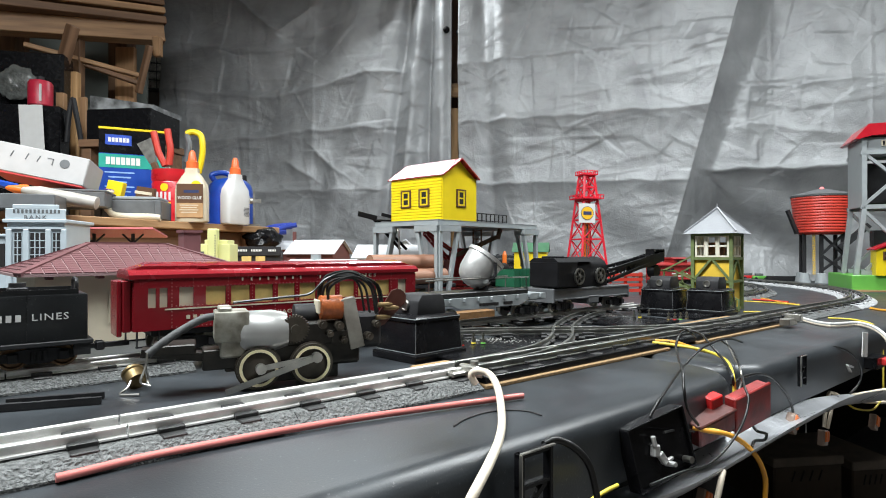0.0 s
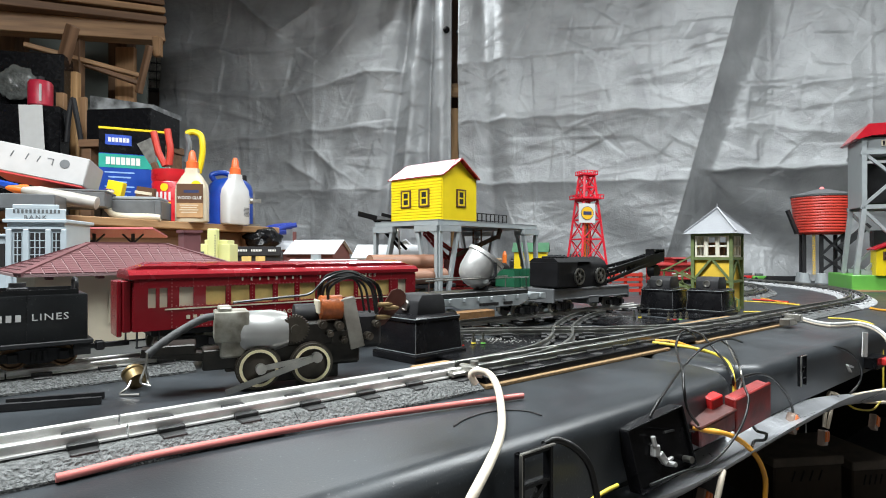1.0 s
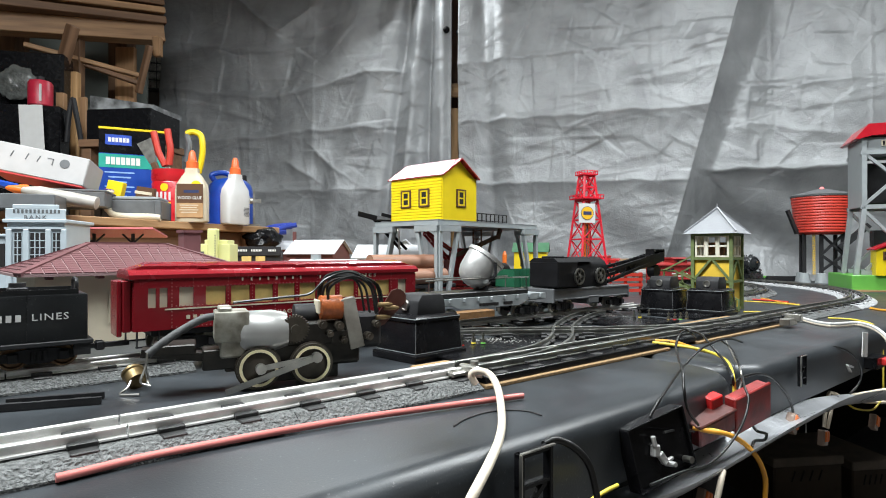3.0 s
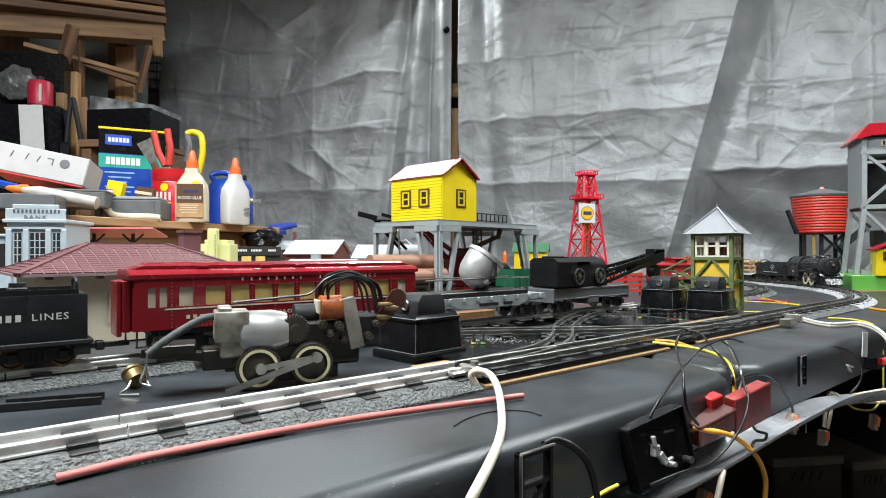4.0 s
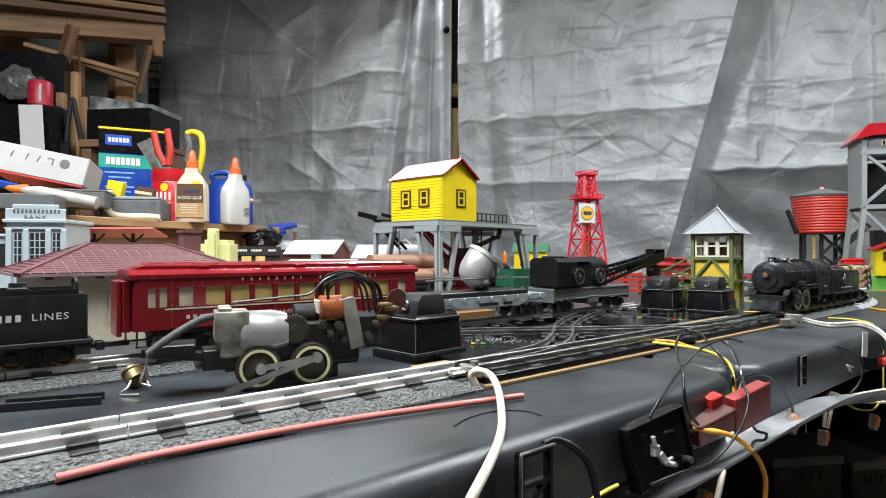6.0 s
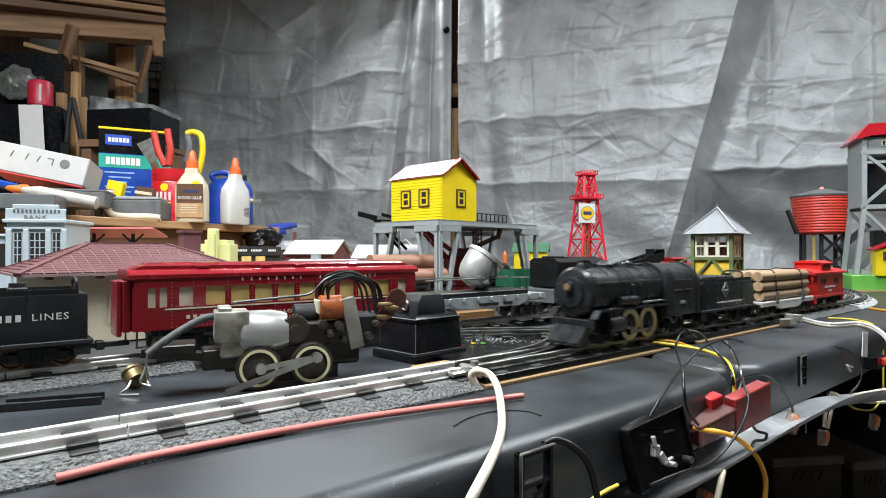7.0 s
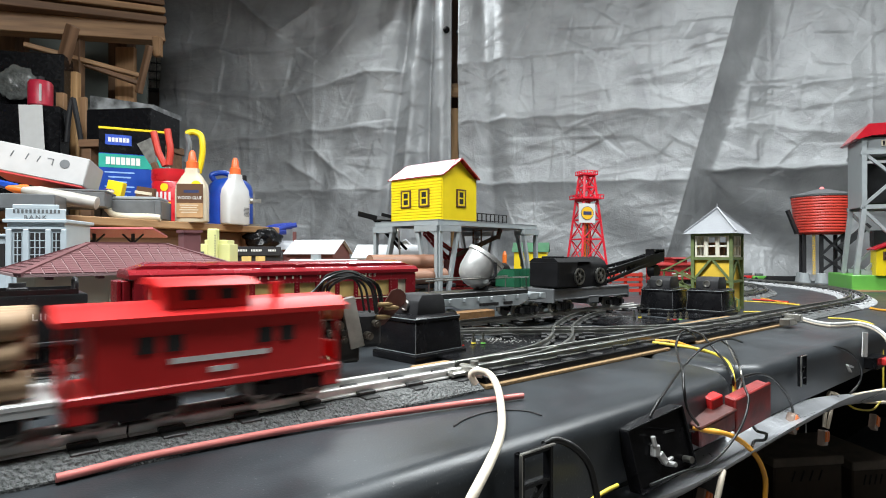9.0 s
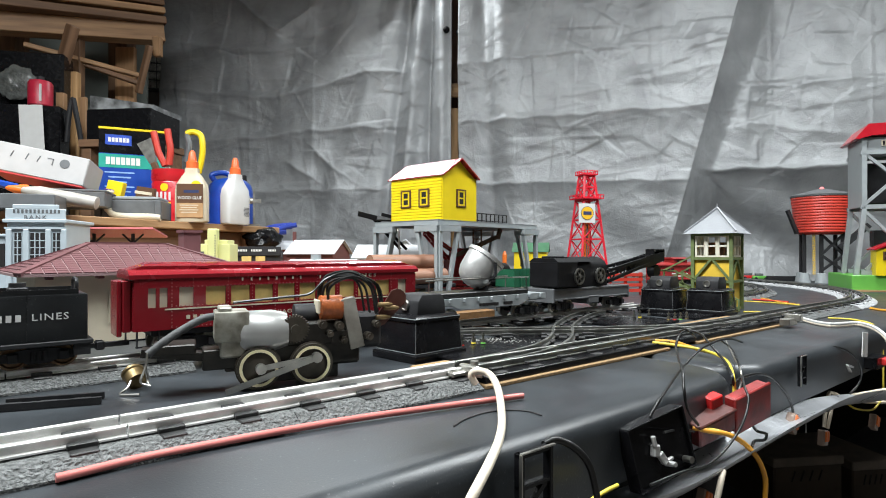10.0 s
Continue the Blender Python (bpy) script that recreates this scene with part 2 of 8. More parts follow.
def hose(bm, pts, r, seg=8, n=10, smooth=True):
    pts = spline(pts, n) if smooth else [Vector(p) for p in pts]
    prev = None
    rings = []
    for i, p in enumerate(pts):
        d = (pts[min(i + 1, len(pts) - 1)] - pts[max(i - 1, 0)]).normalized()
        x = prev - d * prev.dot(d) if prev else d.orthogonal()
        x.normalize()
        prev = x
        y = d.cross(x)
        rings.append([bm.verts.new(p + (x * math.cos(2 * math.pi * k / seg) + y * math.sin(2 * math.pi * k / seg)) * r) for k in range(seg)])
    for a, b in zip(rings, rings[1:]):
        for k in range(seg):
            bm.faces.new((a[k], a[(k + 1) % seg], b[(k + 1) % seg], b[k]))
    bm.faces.new(rings[0][::-1])
    bm.faces.new(rings[-1])


def mesh_of(name, bm, material, smooth=None):
    bmesh.ops.recalc_face_normals(bm, faces=bm.faces)
    me = bpy.data.meshes.new(name)
    bm.to_mesh(me)
    bm.free()
    me.materials.append(material)
    if smooth:
        me.shade_smooth()
        me.set_sharp_from_angle(angle=radians(smooth))
    return me


def part(name, bm, material, parent, label="", smooth=35, at=None):
    ob = new(name, mesh_of(name, bm, material, smooth))
    ob.parent = parent
    if at is not None:
        ob.matrix_basis = at
    if label:
        tagged(ob, label)
    return ob


def single(name, bm, material, label, category, m=None, group="", kind="", smooth=35):
    ob = new(name, mesh_of(name, bm, material, smooth))
    if m is not None:
        ob.matrix_world = m
    return tagged(ob, label, category, group, kind)


def thing(name, m, label, category, group=""):
    ob = new(name)
    ob.empty_display_size = 0.02
    ob.matrix_world = m
    return tagged(ob, label, category, group)


def B():
    return bmesh.new()


def words(name, text, size, material, parent, m, spread=1.0, deep=0.0003, label="", width=None):
    cu = bpy.data.curves.new(name, "FONT")
    cu.body, cu.size, cu.extrude, cu.space_character = text, size, deep, spread
    cu.align_x, cu.align_y = "CENTER", "CENTER"
    cu.resolution_u = 2
    tmp = bpy.data.objects.new(name, cu)
    me = bpy.data.meshes.new_from_object(tmp)
    bpy.data.objects.remove(tmp)
    me.materials.append(material)
    if width:
        xs = [v.co.x for v in me.vertices]
        k = width / (max(xs) - min(xs))
        for v in me.vertices:
            v.co.x *= k
    ob = new(name, me)
    ob.parent = parent
    ob.matrix_basis = m
    if label:
        tagged(ob, label)
    return ob


# ---- room ----
def room():
    bm = B()
    box(bm, 9, 8, 0.1, (0, 1.5, -0.05))
    single("floor", bm, M_CONCRETE, "grey worn concrete garage floor", "floor", kind="structure")
    bm = B()
    box(bm, 9, 8, 0.1, (0, 1.5, 2.55))
    single("ceiling", bm, M_CEIL, "pale ceiling boards above the layout", "ceiling", kind="structure")
    for name, sx, sy, x, y in (("wall_south", 9, 0.1, 0, -2.55), ("wall_west", 0.1, 8, -4.45, 1.5), ("wall_east", 0.1, 8, 4.45, 1.5), ("wall_north", 9, 0.1, 0, 5.55)):
        bm = B()
        box(bm, sx, sy, 2.5, (x, y, 1.25))
        single(name, bm, M_WALL, "dark rough garage wall behind the layout", "wall", kind="structure")
    for x, y, n in ((1.25, 1.15, 1), (-0.3, 0.1, 2), (-1.1, 0.4, 3), (-0.52, 2.93, 4)):
        th = thing("shop_light", pose(x, y, 2.45), "long white shop light fixed under the ceiling", "light", "shop lights")
        bm = B()
        box(bm, 1.34, 0.2, 0.03, (0, 0, 0.03), 0.005)
        part("housing", bm, M_WHITE, th)


room()

def tarp(name, p0, p1, ztop, zbot, off, seed, label, folds=(), lines=(), lean=0.0, edge=0.0, turned=0.0, edge_end=0.0):
    """A hanging sheet between two places, with drapes, packing folds and wrinkles. lines are fold ridges
    ((x, z), ...), height, fall below; edge and edge_end slant its two sides; turned folds the first side."""
    nu, nv = 250, 300
    rnd = random.Random(seed)
    p0, p1 = Vector((*p0, 0)), Vector((*p1, 0))
    way = (p1 - p0).normalized()
    out = Vector((way.y, -way.x, 0))
    length = (p1 - p0).length
    ss, vv = np.meshgrid(np.linspace(0, 1, nu + 1), np.linspace(0, 1, nv + 1))
    start = edge * (1 - vv)
    S = start + ss * (length - edge_end * vv - start)
    Z = ztop + (zbot - ztop) * vv
    X = p0.x + S * way.x
    E = off + lean * vv
    for c, w, a, slope in folds:
        k = (S - c - slope * vv * length) / w
        E += a * np.exp(-k * k)
    # long fold ridges left from packing
    for pts, h, fall in lines:
        xs, zs = np.array([p[0] for p in pts]), np.array([p[1] for p in pts])
        zl = sum(np.interp(X + o, xs, zs) for o in (-0.12, -0.06, 0, 0.06, 0.12)) / 5
        zl = zl + 0.004 * np.sin(X * 17 + seed) + 0.003 * np.sin(X * 41)
        m = np.clip((X - xs[0] + 0.05) / 0.1, 0, 1) * np.clip((xs[-1] + 0.05 - X) / 0.1, 0, 1)
        dz = Z - zl
        E += m * h * (np.exp(-np.abs(dz) / 0.06) + 0.10 * np.exp(-(dz / 0.010) ** 2))
        E -= m * fall * np.tanh(np.clip(-dz / 0.24, 0, None)) * (1 + 0.25 * np.sin(X * 9 + Z * 14) * np.clip(-dz / 0.2, 0, 1))
    # faint upright folds
    g = (S / 0.41) % 1.0
    E += 0.003 * np.abs(2 * g - 1) + 0.002 * np.exp(-((g - 0.5) * 45) ** 2)
    # crumples: short straight creases and flat facets
    for i in range(520):
        cs, cz = rnd.uniform(0, length), rnd.uniform(zbot + 0.3, ztop - 0.1)
        a = rnd.choice((rnd.gauss(0.05, 0.15), rnd.gauss(1.45, 0.25), rnd.uniform(-0.9, 0.9)))
        ln, w, h = rnd.uniform(0.03, 0.24), rnd.uniform(0.002, 0.006), rnd.gauss(0, 0.0014)
        du, dv = (S - cs) * math.cos(a) + (Z - cz) * math.sin(a), -(S - cs) * math.sin(a) + (Z - cz) * math.cos(a)
        win = np.clip(1 - (du / ln) ** 2, 0, 1)
        E += h * win * (np.exp(-np.abs(dv) / w / 2) + 0.9 * np.tanh(dv / w) * np.exp(-(dv / 0.05) ** 2))
    if turned:
        t = np.clip((S - start) / (0.08 + 0.17 * (1 - vv)), 0, 1)
        E += turned * (1 - t * t * (3 - 2 * t))
    verts, faces = [], []
    for j in range(nv + 1):
        for i in range(nu + 1):
            s, z = float(S[j, i]), float(Z[j, i])
            q = Vector((s * 1.7, z * 1.7, seed * 7.3))
            e = float(E[j, i]) + 0.022 * noise.noise(q) + 0.010 * noise.noise(Vector((s * 5, z * 1.4 + s, seed * 3.1))) + 0.004 * noise.noise(q * 5) + 0.0016 * noise.noise(q * 14)
            p = p0 + way * s + out * e
            verts.append((p.x, p.y, z))
    for j in range(nv):
        for i in range(nu):
            a = j * (nu + 1) + i
            faces.append((a, a + 1, a + nu + 2, a + nu + 1))
    me = bpy.data.meshes.new(name)
    me.from_pydata(verts, [], faces)
    me.materials.append(M_TARP)
    me.shade_smooth()
    ob = new(name, me)
    so = ob.modifiers.new("thick", "SOLIDIFY")
    so.thickness = 0.002
    return tagged(ob, label, "tarpaulin", "hung tarpaulins")


TARP_FOLDS = (
    (((-1.737, 2.161), (-1.383, 2.091), (-1.089, 2.041), (-0.928, 2.022), (-0.701, 2.048)), 0.016, 0.0),
    (((-1.729, 1.863), (-1.309, 1.799), (-1.053, 1.76), (-0.84, 1.768), (-0.598, 1.822), (-0.431, 1.866), (-0.187, 1.862)), 0.020, 0.0),
    (((-1.729, 1.541), (-1.235, 1.523), (-0.735, 1.551), (-0.465, 1.552), (-0.252, 1.552)), 0.02, 0.0),
    (((-1.198, 1.214), (-0.735, 1.21), (-0.267, 1.205)), 0.015, 0.008),
    (((-1.253, 2.411), (-1.089, 2.26), (-0.945, 2.114)), 0.034, 0.0),
    (((-0.945, 2.114), (-0.822, 2.186), (-0.728, 2.309)), 0.032, 0.0),
    (((-0.735, 1.505), (-0.598, 1.337), (-0.558, 1.238)), 0.022, 0.0),
    (((-0.893, 1.396), (-0.788, 1.343), (-0.701, 1.225)), 0.022, 0.0),
)
tarp("tarpaulin", (-1.73, 3.5), (0.055, 3.112), 2.48, 0.45, 0.02, 3, "wrinkled silver tarpaulin hung behind the workbench, sagging",
     ((1.623, 0.07, 0.026, -0.392), (1.616, 0.03, -0.035, -0.128), (1.692, 0.04, 0.045, -0.103), (1.716, 0.022, -0.035, -0.019), (1.777, 0.03, 0.03, 0.0), (1.351, 0.14, 0.02, -0.341)), TARP_FOLDS, lean=0.06)
tarp("tarpaulin", (0.100, 3.096), (1.50, 2.625), 2.48, 0.45, 0.05, 5, "wrinkled silver tarpaulin with square fold creases",
     ((0.12, 0.05, -0.03, 0.06), (0.22, 0.07, 0.03, 0.10)),
     ((((0.10, 1.87), (1.35, 1.87)), 0.014, 0.0), (((0.09, 1.556), (1.31, 1.551)), 0.018, 0.02),
      (((0.15, 1.226), (1.18, 1.208)), 0.020, 0.035), (((0.92, 1.71), (1.33, 1.83)), 0.012, 0.0),
      (((0.55, 1.64), (1.33, 1.741)), 0.009, 0.0), (((0.855, 1.589), (1.13, 1.494)), 0.008, 0.0),
      (((0.30, 2.10), (1.35, 2.12)), 0.010, 0.0)), edge_end=0.53)
tarp("tarpaulin", (0.965, 2.805), (2.9, 2.154), 2.48, 0.45, -0.13, 8, "pale silver tarpaulin hung at the corner of the room",
     ((0.75, 0.1, -0.02, -0.15),),
     ((((1.42, 1.669), (1.81, 1.664), (2.8, 1.67)), 0.014, 0.0), (((1.27, 1.268), (1.81, 1.263), (2.8, 1.27)), 0.022, 0.17),
      (((1.45, 1.50), (1.85, 1.40)), 0.010, 0.0)), edge=0.53, turned=0.12)


def tables():
    def slab(name, u0, u1, d0, d1, label):
        th = thing(name, at_lay((u0 + u1) / 2, (d0 + d1) / 2), label, "table", "layout tables")
        bm = B()
        su, sd = u1 - u0, d1 - d0
        vs = bmesh.ops.create_cube(bm, size=1.0)["verts"]
        bmesh.ops.scale(bm, vec=(su, sd, 0.05), verts=vs)
        up = [e for e in bm.edges if abs(e.verts[0].co.z - e.verts[1].co.z) > 0.01]
        bmesh.ops.bevel(bm, geom=up, offset=0.05, segments=8, affect="EDGES", profile=0.5)
        rim = [e for e in bm.edges if all(v.co.z > 0 for v in e.verts)]
        bmesh.ops.bevel(bm, geom=rim, offset=0.014, segments=5, affect="EDGES", profile=0.5)
        bmesh.ops.translate(bm, vec=(0, 0, -0.025), verts=bm.verts)
        part("tabletop", bm, M_TABLE, th, smooth=50)
        for sx in (-1, 1):
            for sy in (-1, 1):
                bm = B()
                cyl(bm, 0.014, 0.014, 0.70, (sx * (su / 2 - 0.12), sy * (sd / 2 - 0.1), -0.40), seg=12)
                part("leg", bm, M_BLACKM, th)
        return th

    slab("folding_table", -1.05, 0.552, 0.2255, 1.0, "black moulded folding table with rounded front edge")
    slab("folding_table", 0.556, 2.5, 0.2255, 1.0, "black moulded folding table carrying the curved track")
    slab("folding_table", -1.05, 2.5, 1.004, 2.75, "wide black table at the back of the layout")


tables()


# ---- track ----
D1, D2, U0, RAD = 0.362, 0.582, 1.30, 0.90
HUB = lay(U0, D1 + RAD, 0)


def track_point(s, off=0.0):
    """The place and heading at the distance s along the running line; off is towards the outside of the loop."""
    if s < U0:
        return lay(s, D1 - off, RAIL), HEAD
    a = (s - U0) / RAD
    if a < math.pi:
        r = RAD + off
        p = HUB + (ALONG * math.sin(a) - ACROSS * math.cos(a)) * r
        return Vector((p.x, p.y, RAIL)), HEAD + math.degrees(a)
    return lay(U0 - (s - U0 - math.pi * RAD), D1 + 2 * RAD + off, RAIL), HEAD + 180


def run(s0, s1, off, z, step=0.03):
    n = max(2, int(abs(s1 - s0) / step))
    out = []
    for i in range(n + 1):
        p, _ = track_point(s0 + (s1 - s0) * i / n, off)
        out.append(Vector((p.x, p.y, z)))
    return out


RAIL_SHAPE = [(-0.0032, -0.0065), (0.0032, -0.0065), (0.0032, -0.0055), (0.0009, -0.005), (0.0009, -0.0022), (0.0017, -0.0020), (0.0017, -0.0011), (0.0014, -0.0004), (0.0008, -0.0001), (0.0, 0.0), (-0.0008, -0.0001), (-0.0014, -0.0004), (-0.0017, -0.0011), (-0.0017, -0.0020), (-0.0009, -0.0022), (-0.0009, -0.005), (-0.0032, -0.0055)]


def bed_shape(a=0.036, b=0.025, h=0.0085):
    return [(-a, 0.0002), (a, 0.0002), (a, 0.002), (b, h), (-b, h), (-a, 0.002)]


def tie_mesh(material, name="tie"):
    bm = B()
    box(bm, 0.013, 0.052, 0.0026, (0, 0, 0.0013), 0.0006)
    for y in (-0.0117, 0.0117):
        for k in (-1, 1):
            box(bm, 0.014, 0.0052, 0.0028, (0, y + k * 0.0044, 0.0038), 0.0005)
    return mesh_of(name, bm, material)


TIE = tie_mesh(M_TIE)


def line(name, label, pts_of, s0, s1, rail_mat, spacing=0.0425, pieces=0.25, ties=True):
    """A line of track laid in sections, each with two rails and its ties."""
    k = max(1, round((s1 - s0) / pieces))
    for i in range(k):
        a, b = s0 + (s1 - s0) * i / k, s0 + (s1 - s0) * (i + 1) / k
        th = thing(name, Matrix(), label, "track", "track sections")
        for off in (-0.0117, 0.0117):
            bm = B()
            sweep(bm, pts_of(a + 0.0006, b - 0.0006, off, RAIL), RAIL_SHAPE)
            part("rail", bm, rail_mat, th, smooth=42)
        if ties:
            n = max(2, round((b - a) / spacing))
            for j in range(n):
                s = a + (b - a) * (j + 0.5) / n
                q = pts_of(s - 0.004, s + 0.004, 0, RAIL - 0.0092)
                c, dr = (q[0] + q[-1]) / 2, q[-1] - q[0]
                ob = new("tie", TIE)
                ob.parent = th
                ob.matrix_basis = Matrix.Translation(c) @ Matrix.Rotation(math.atan2(dr.y, dr.x), 4, "Z")


def inner(s0, s1, off, z):
    return [lay(s0 + (s1 - s0) * i / 4, D2 - off, z) for i in range(5)]


line("track_section", "straight tinplate track with shiny steel rails on grey roadbed", run, -0.45, 0.32, M_RAIL)
line("track_section", "dull straight track over black turnout bases", run, 0.32, 1.0, M_RAILD)
line("track_section", "curved tinplate track on grey rubber roadbed", run, 1.0, 5.2, M_RAILD, pieces=0.3)
line("track_section", "straight track carrying the parked passenger train", inner, -0.45, 0.95, M_RAIL)


def roadbeds():
    for a, b, lab in ((-0.45, 0.0825 + 0.0725, ""), (0.1555, 0.31, ""), (0.985, 1.3, ""), (1.3005, 3.0, ""), (3.0005, 5.2, "")):
        bm = B()
        sweep(bm, run(a, b, 0, TOP, 0.02), bed_shape())
        single("roadbed", bm, M_BED if a < 1.2 else M_BEDL, "grey ribbed rubber roadbed under the track", "roadbed", group="roadbed lengths", smooth=20)
    for a, b in ((-0.45, 0.115), (0.1155, 0.155)):
        bm = B()
        sweep(bm, inner(a, b, 0, TOP), bed_shape())
        single("roadbed", bm, M_BED, "grey ribbed rubber roadbed under the parked tender", "roadbed", group="roadbed lengths", smooth=20)


roadbeds()

FACE_L = Matrix(((-1, 0, 0, 0), (0, 0, 1, 0), (0, 1, 0, 0), (0, 0, 0, 1)))
FACE_R = Matrix(((1, 0, 0, 0), (0, 0, -1, 0), (0, 1, 0, 0), (0, 0, 0, 1)))


def on_side(x, y, z, left):
    return Matrix.Translation((x, y, z)) @ (FACE_L if left else FACE_R)


# ---- rolling stock ----
def wheel_shape(r, w=0.0045):
    return [(r * 0.2, -w), (r * 0.28, -w * 0.8), (r * 0.3, -w * 0.3), (r * 0.75, -w * 0.3), (r * 0.85, -w), (r, -w), (r * 0.97, 0), (r * 1.1, 0.0006), (r * 1.1, 0.0016), (r * 0.3, 0.0016)]


def truck(parent, x, r=0.0095, base=0.034, side=0.019, material=None, wheel_mat=None):
    """A two-axle truck with its side frames, journal boxes and four wheels."""
    mt = material or M_BLACKM
    bm = B()
    for sy in (-1, 1):
        y = sy * side
        prism(bm, [(-base / 2 - 0.008, r - 0.003), (-base / 2 + 0.006, r - 0.004), (-0.007, r - 0.006), (0.007, r - 0.006), (base / 2 - 0.006, r - 0.004), (base / 2 + 0.008, r - 0.003), (base / 2 + 0.008, r + 0.003), (0.010, r + 0.006), (-0.010, r + 0.006), (-base / 2 - 0.008, r + 0.003)], y - 0.0012, y + 0.0012)
        for sx in (-1, 1):
            box(bm, 0.0075, 0.004, 0.0075, (sx * base / 2, y + sy * 0.002, r), 0.0008)
        for k in (-0.004, 0, 0.004):
            cyl(bm, 0.0016, 0.0016, 0.008, (k, y + sy * 0.0015, r), seg=8)
    box(bm, 0.012, side * 2, 0.008, (0, 0, r + 0.003))
    for sx in (-1, 1):
        cyl(bm, 0.0018, 0.0018, side * 2, (sx * base / 2, 0, r), "Y", 8)
    t = part("truck", bm, mt, parent, at=pose(x, 0, 0))
    for sx in (-1, 1):
        for sy in (-1, 1):
            bm = B()
            lathe(bm, wheel_shape(r), 20, turn=pose(0, 0, 0, 90 * sy, 0, 0))
            w = part("wheel", bm, wheel_mat or M_STEEL, t)
            w.matrix_basis = pose(sx * base / 2, sy * 0.0125, r)
    return t


def coupler(parent, x, sx):
    bm = B()
    box(bm, 0.022, 0.006, 0.004, (x, 0, 0.012))
    box(bm, 0.007, 0.010, 0.008, (x + sx * 0.012, 0, 0.012), 0.001)
    part("coupler", bm, M_BLACKM, parent)


def locomotive(m):
    th = thing("steam_locomotive", m, "black toy steam locomotive running on the front track", "locomotive")
    bm = B()
    cz, br = 0.0535, 0.0250
    cyl(bm, br, br, 0.130, (0.025, 0, cz), "X", 40)
    part("boiler", bm, M_LOCO, th)
    for x in (-0.03, -0.006, 0.016, 0.038, 0.060):
        bm = B()
        cyl(bm, br + 0.0008, br + 0.0008, 0.002, (x, 0, cz), "X", 40)
        part("boiler_band", bm, M_LOCO, th)
    bm = B()
    lathe(bm, [(br + 0.001, 0), (br - 0.002, 0.004), (0.016, 0.006), (0.015, 0.009), (0.002, 0.010)], 40, (0.090, 0, cz), pose(0, 0, 0, 0, 90, 0))
    part("smokebox_front", bm, M_LOCO, th)
    bm = B()
    lathe(bm, [(0.008, 0), (0.0075, 0.006), (0.0055, 0.010), (0.0065, 0.0115), (0.0065, 0.0125)], 20, (0.076, 0, cz + br - 0.005))
    part("smokestack", bm, M_LOCO, th)
    for x, r in ((0.038, 0.009), (0.000, 0.0085)):
        bm = B()
        lathe(bm, [(r * 1.25, 0), (r, 0.003), (r, 0.007), (r * 0.75, 0.010), (r * 0.3, 0.0115)], 20, (x, 0, cz + br - 0.0045))
        part("dome", bm, M_LOCO, th)
    for sx, sy, sz, x in ((0.006, 0.003, 0.006, 0.020), (0.010, 0.008, 0.004, -0.025), (0.004, 0.004, 0.007, 0.057)):
        bm = B()
        box(bm, sx, sy, sz, (x, 0, cz + br + 0.001), 0.0008)
        part("fitting", bm, M_LOCO, th)
    bm = B()
    cyl(bm, 0.0055, 0.0055, 0.010, (0.099, 0, cz + 0.006), "X", 20)
    part("headlight", bm, M_LOCO, th)
    bm = B()
    cyl(bm, 0.0036, 0.0036, 0.001, (0.1038, 0, cz + 0.006), "X", 20)
    part("lens", bm, mat("clouded_headlamp", (0.20, 0.13, 0.07), 0.3), th, "unlit amber headlight lens")
    # smooth arched cab, little higher than the boiler, with a lip over its front
    def arch(grow):
        w, foot = 0.0275 + grow, 0.021
        return [(-w, foot), (-w, cz)] + [(-w * math.cos(q), cz + (0.0280 + grow) * math.sin(q)) for q in [math.pi * k / 20 for k in range(1, 20)]] + [(w, cz), (w, foot)]

    bm = B()
    put(bm, prism(bm, arch(0.0), 0.041, 0.112), pose(0, 0, 0, 0, 0, 90))
    part("cab", bm, M_LOCO, th)
    for x0, x1 in ((0.0385, 0.0445), (0.110, 0.1165)):
        bm = B()
        put(bm, prism(bm, arch(0.0012), x0, x1), pose(0, 0, 0, 0, 0, 90))
        part("cab_lip", bm, M_LOCO, th)
    for sy in (-1, 1):
        for x in (-0.066, -0.088):
            bm = B()
            box(bm, 0.014, 0.0016, 0.011, (x, sy * 0.0275, 0.0570), 0.0004)
            part("cab_window", bm, M_DARK, th)
            bm = B()
            box(bm, 0.016, 0.0022, 0.0012, (x, sy * 0.0276, 0.0507))
            part("window_sill", bm, M_STEEL, th)
        bm = B()
        box(bm, 0.010, 0.0012, 0.0035, (-0.076, sy * 0.0278, 0.036), 0.0003)
        part("number_plate", bm, M_ALU, th)
        # pipes and lagging plates along the boiler side
        for x in (0.010, 0.024):
            bm = B()
            box(bm, 0.005, 0.003, 0.017, (x, sy * 0.0250, 0.052), 0.0008)
            part("pump", bm, M_LOCO, th)
        bm = B()
        box(bm, 0.046, 0.0015, 0.0022, (-0.014, sy * 0.0268, 0.0405), 0.0004)
        part("step_rail", bm, M_STEEL, th)
        bm = B()
        hose(bm, [(-0.046, sy * 0.021, 0.024), (-0.056, sy * 0.023, 0.018), (-0.064, sy * 0.022, 0.012), (-0.074, sy * 0.021, 0.016)], 0.0011, 6, 6)
        part("injector_pipe", bm, M_STEEL, th)
    bm = B()
    for sy in (-1, 1):
        prism(bm, [(-0.042, 0.0345), (0.086, 0.0345), (0.094, 0.028), (0.096, 0.028), (0.089, 0.0365), (-0.042, 0.0365)], sy * 0.026 - 0.004, sy * 0.026 + 0.004)
    part("running_board", bm, M_LOCO, th)
    bm = B()
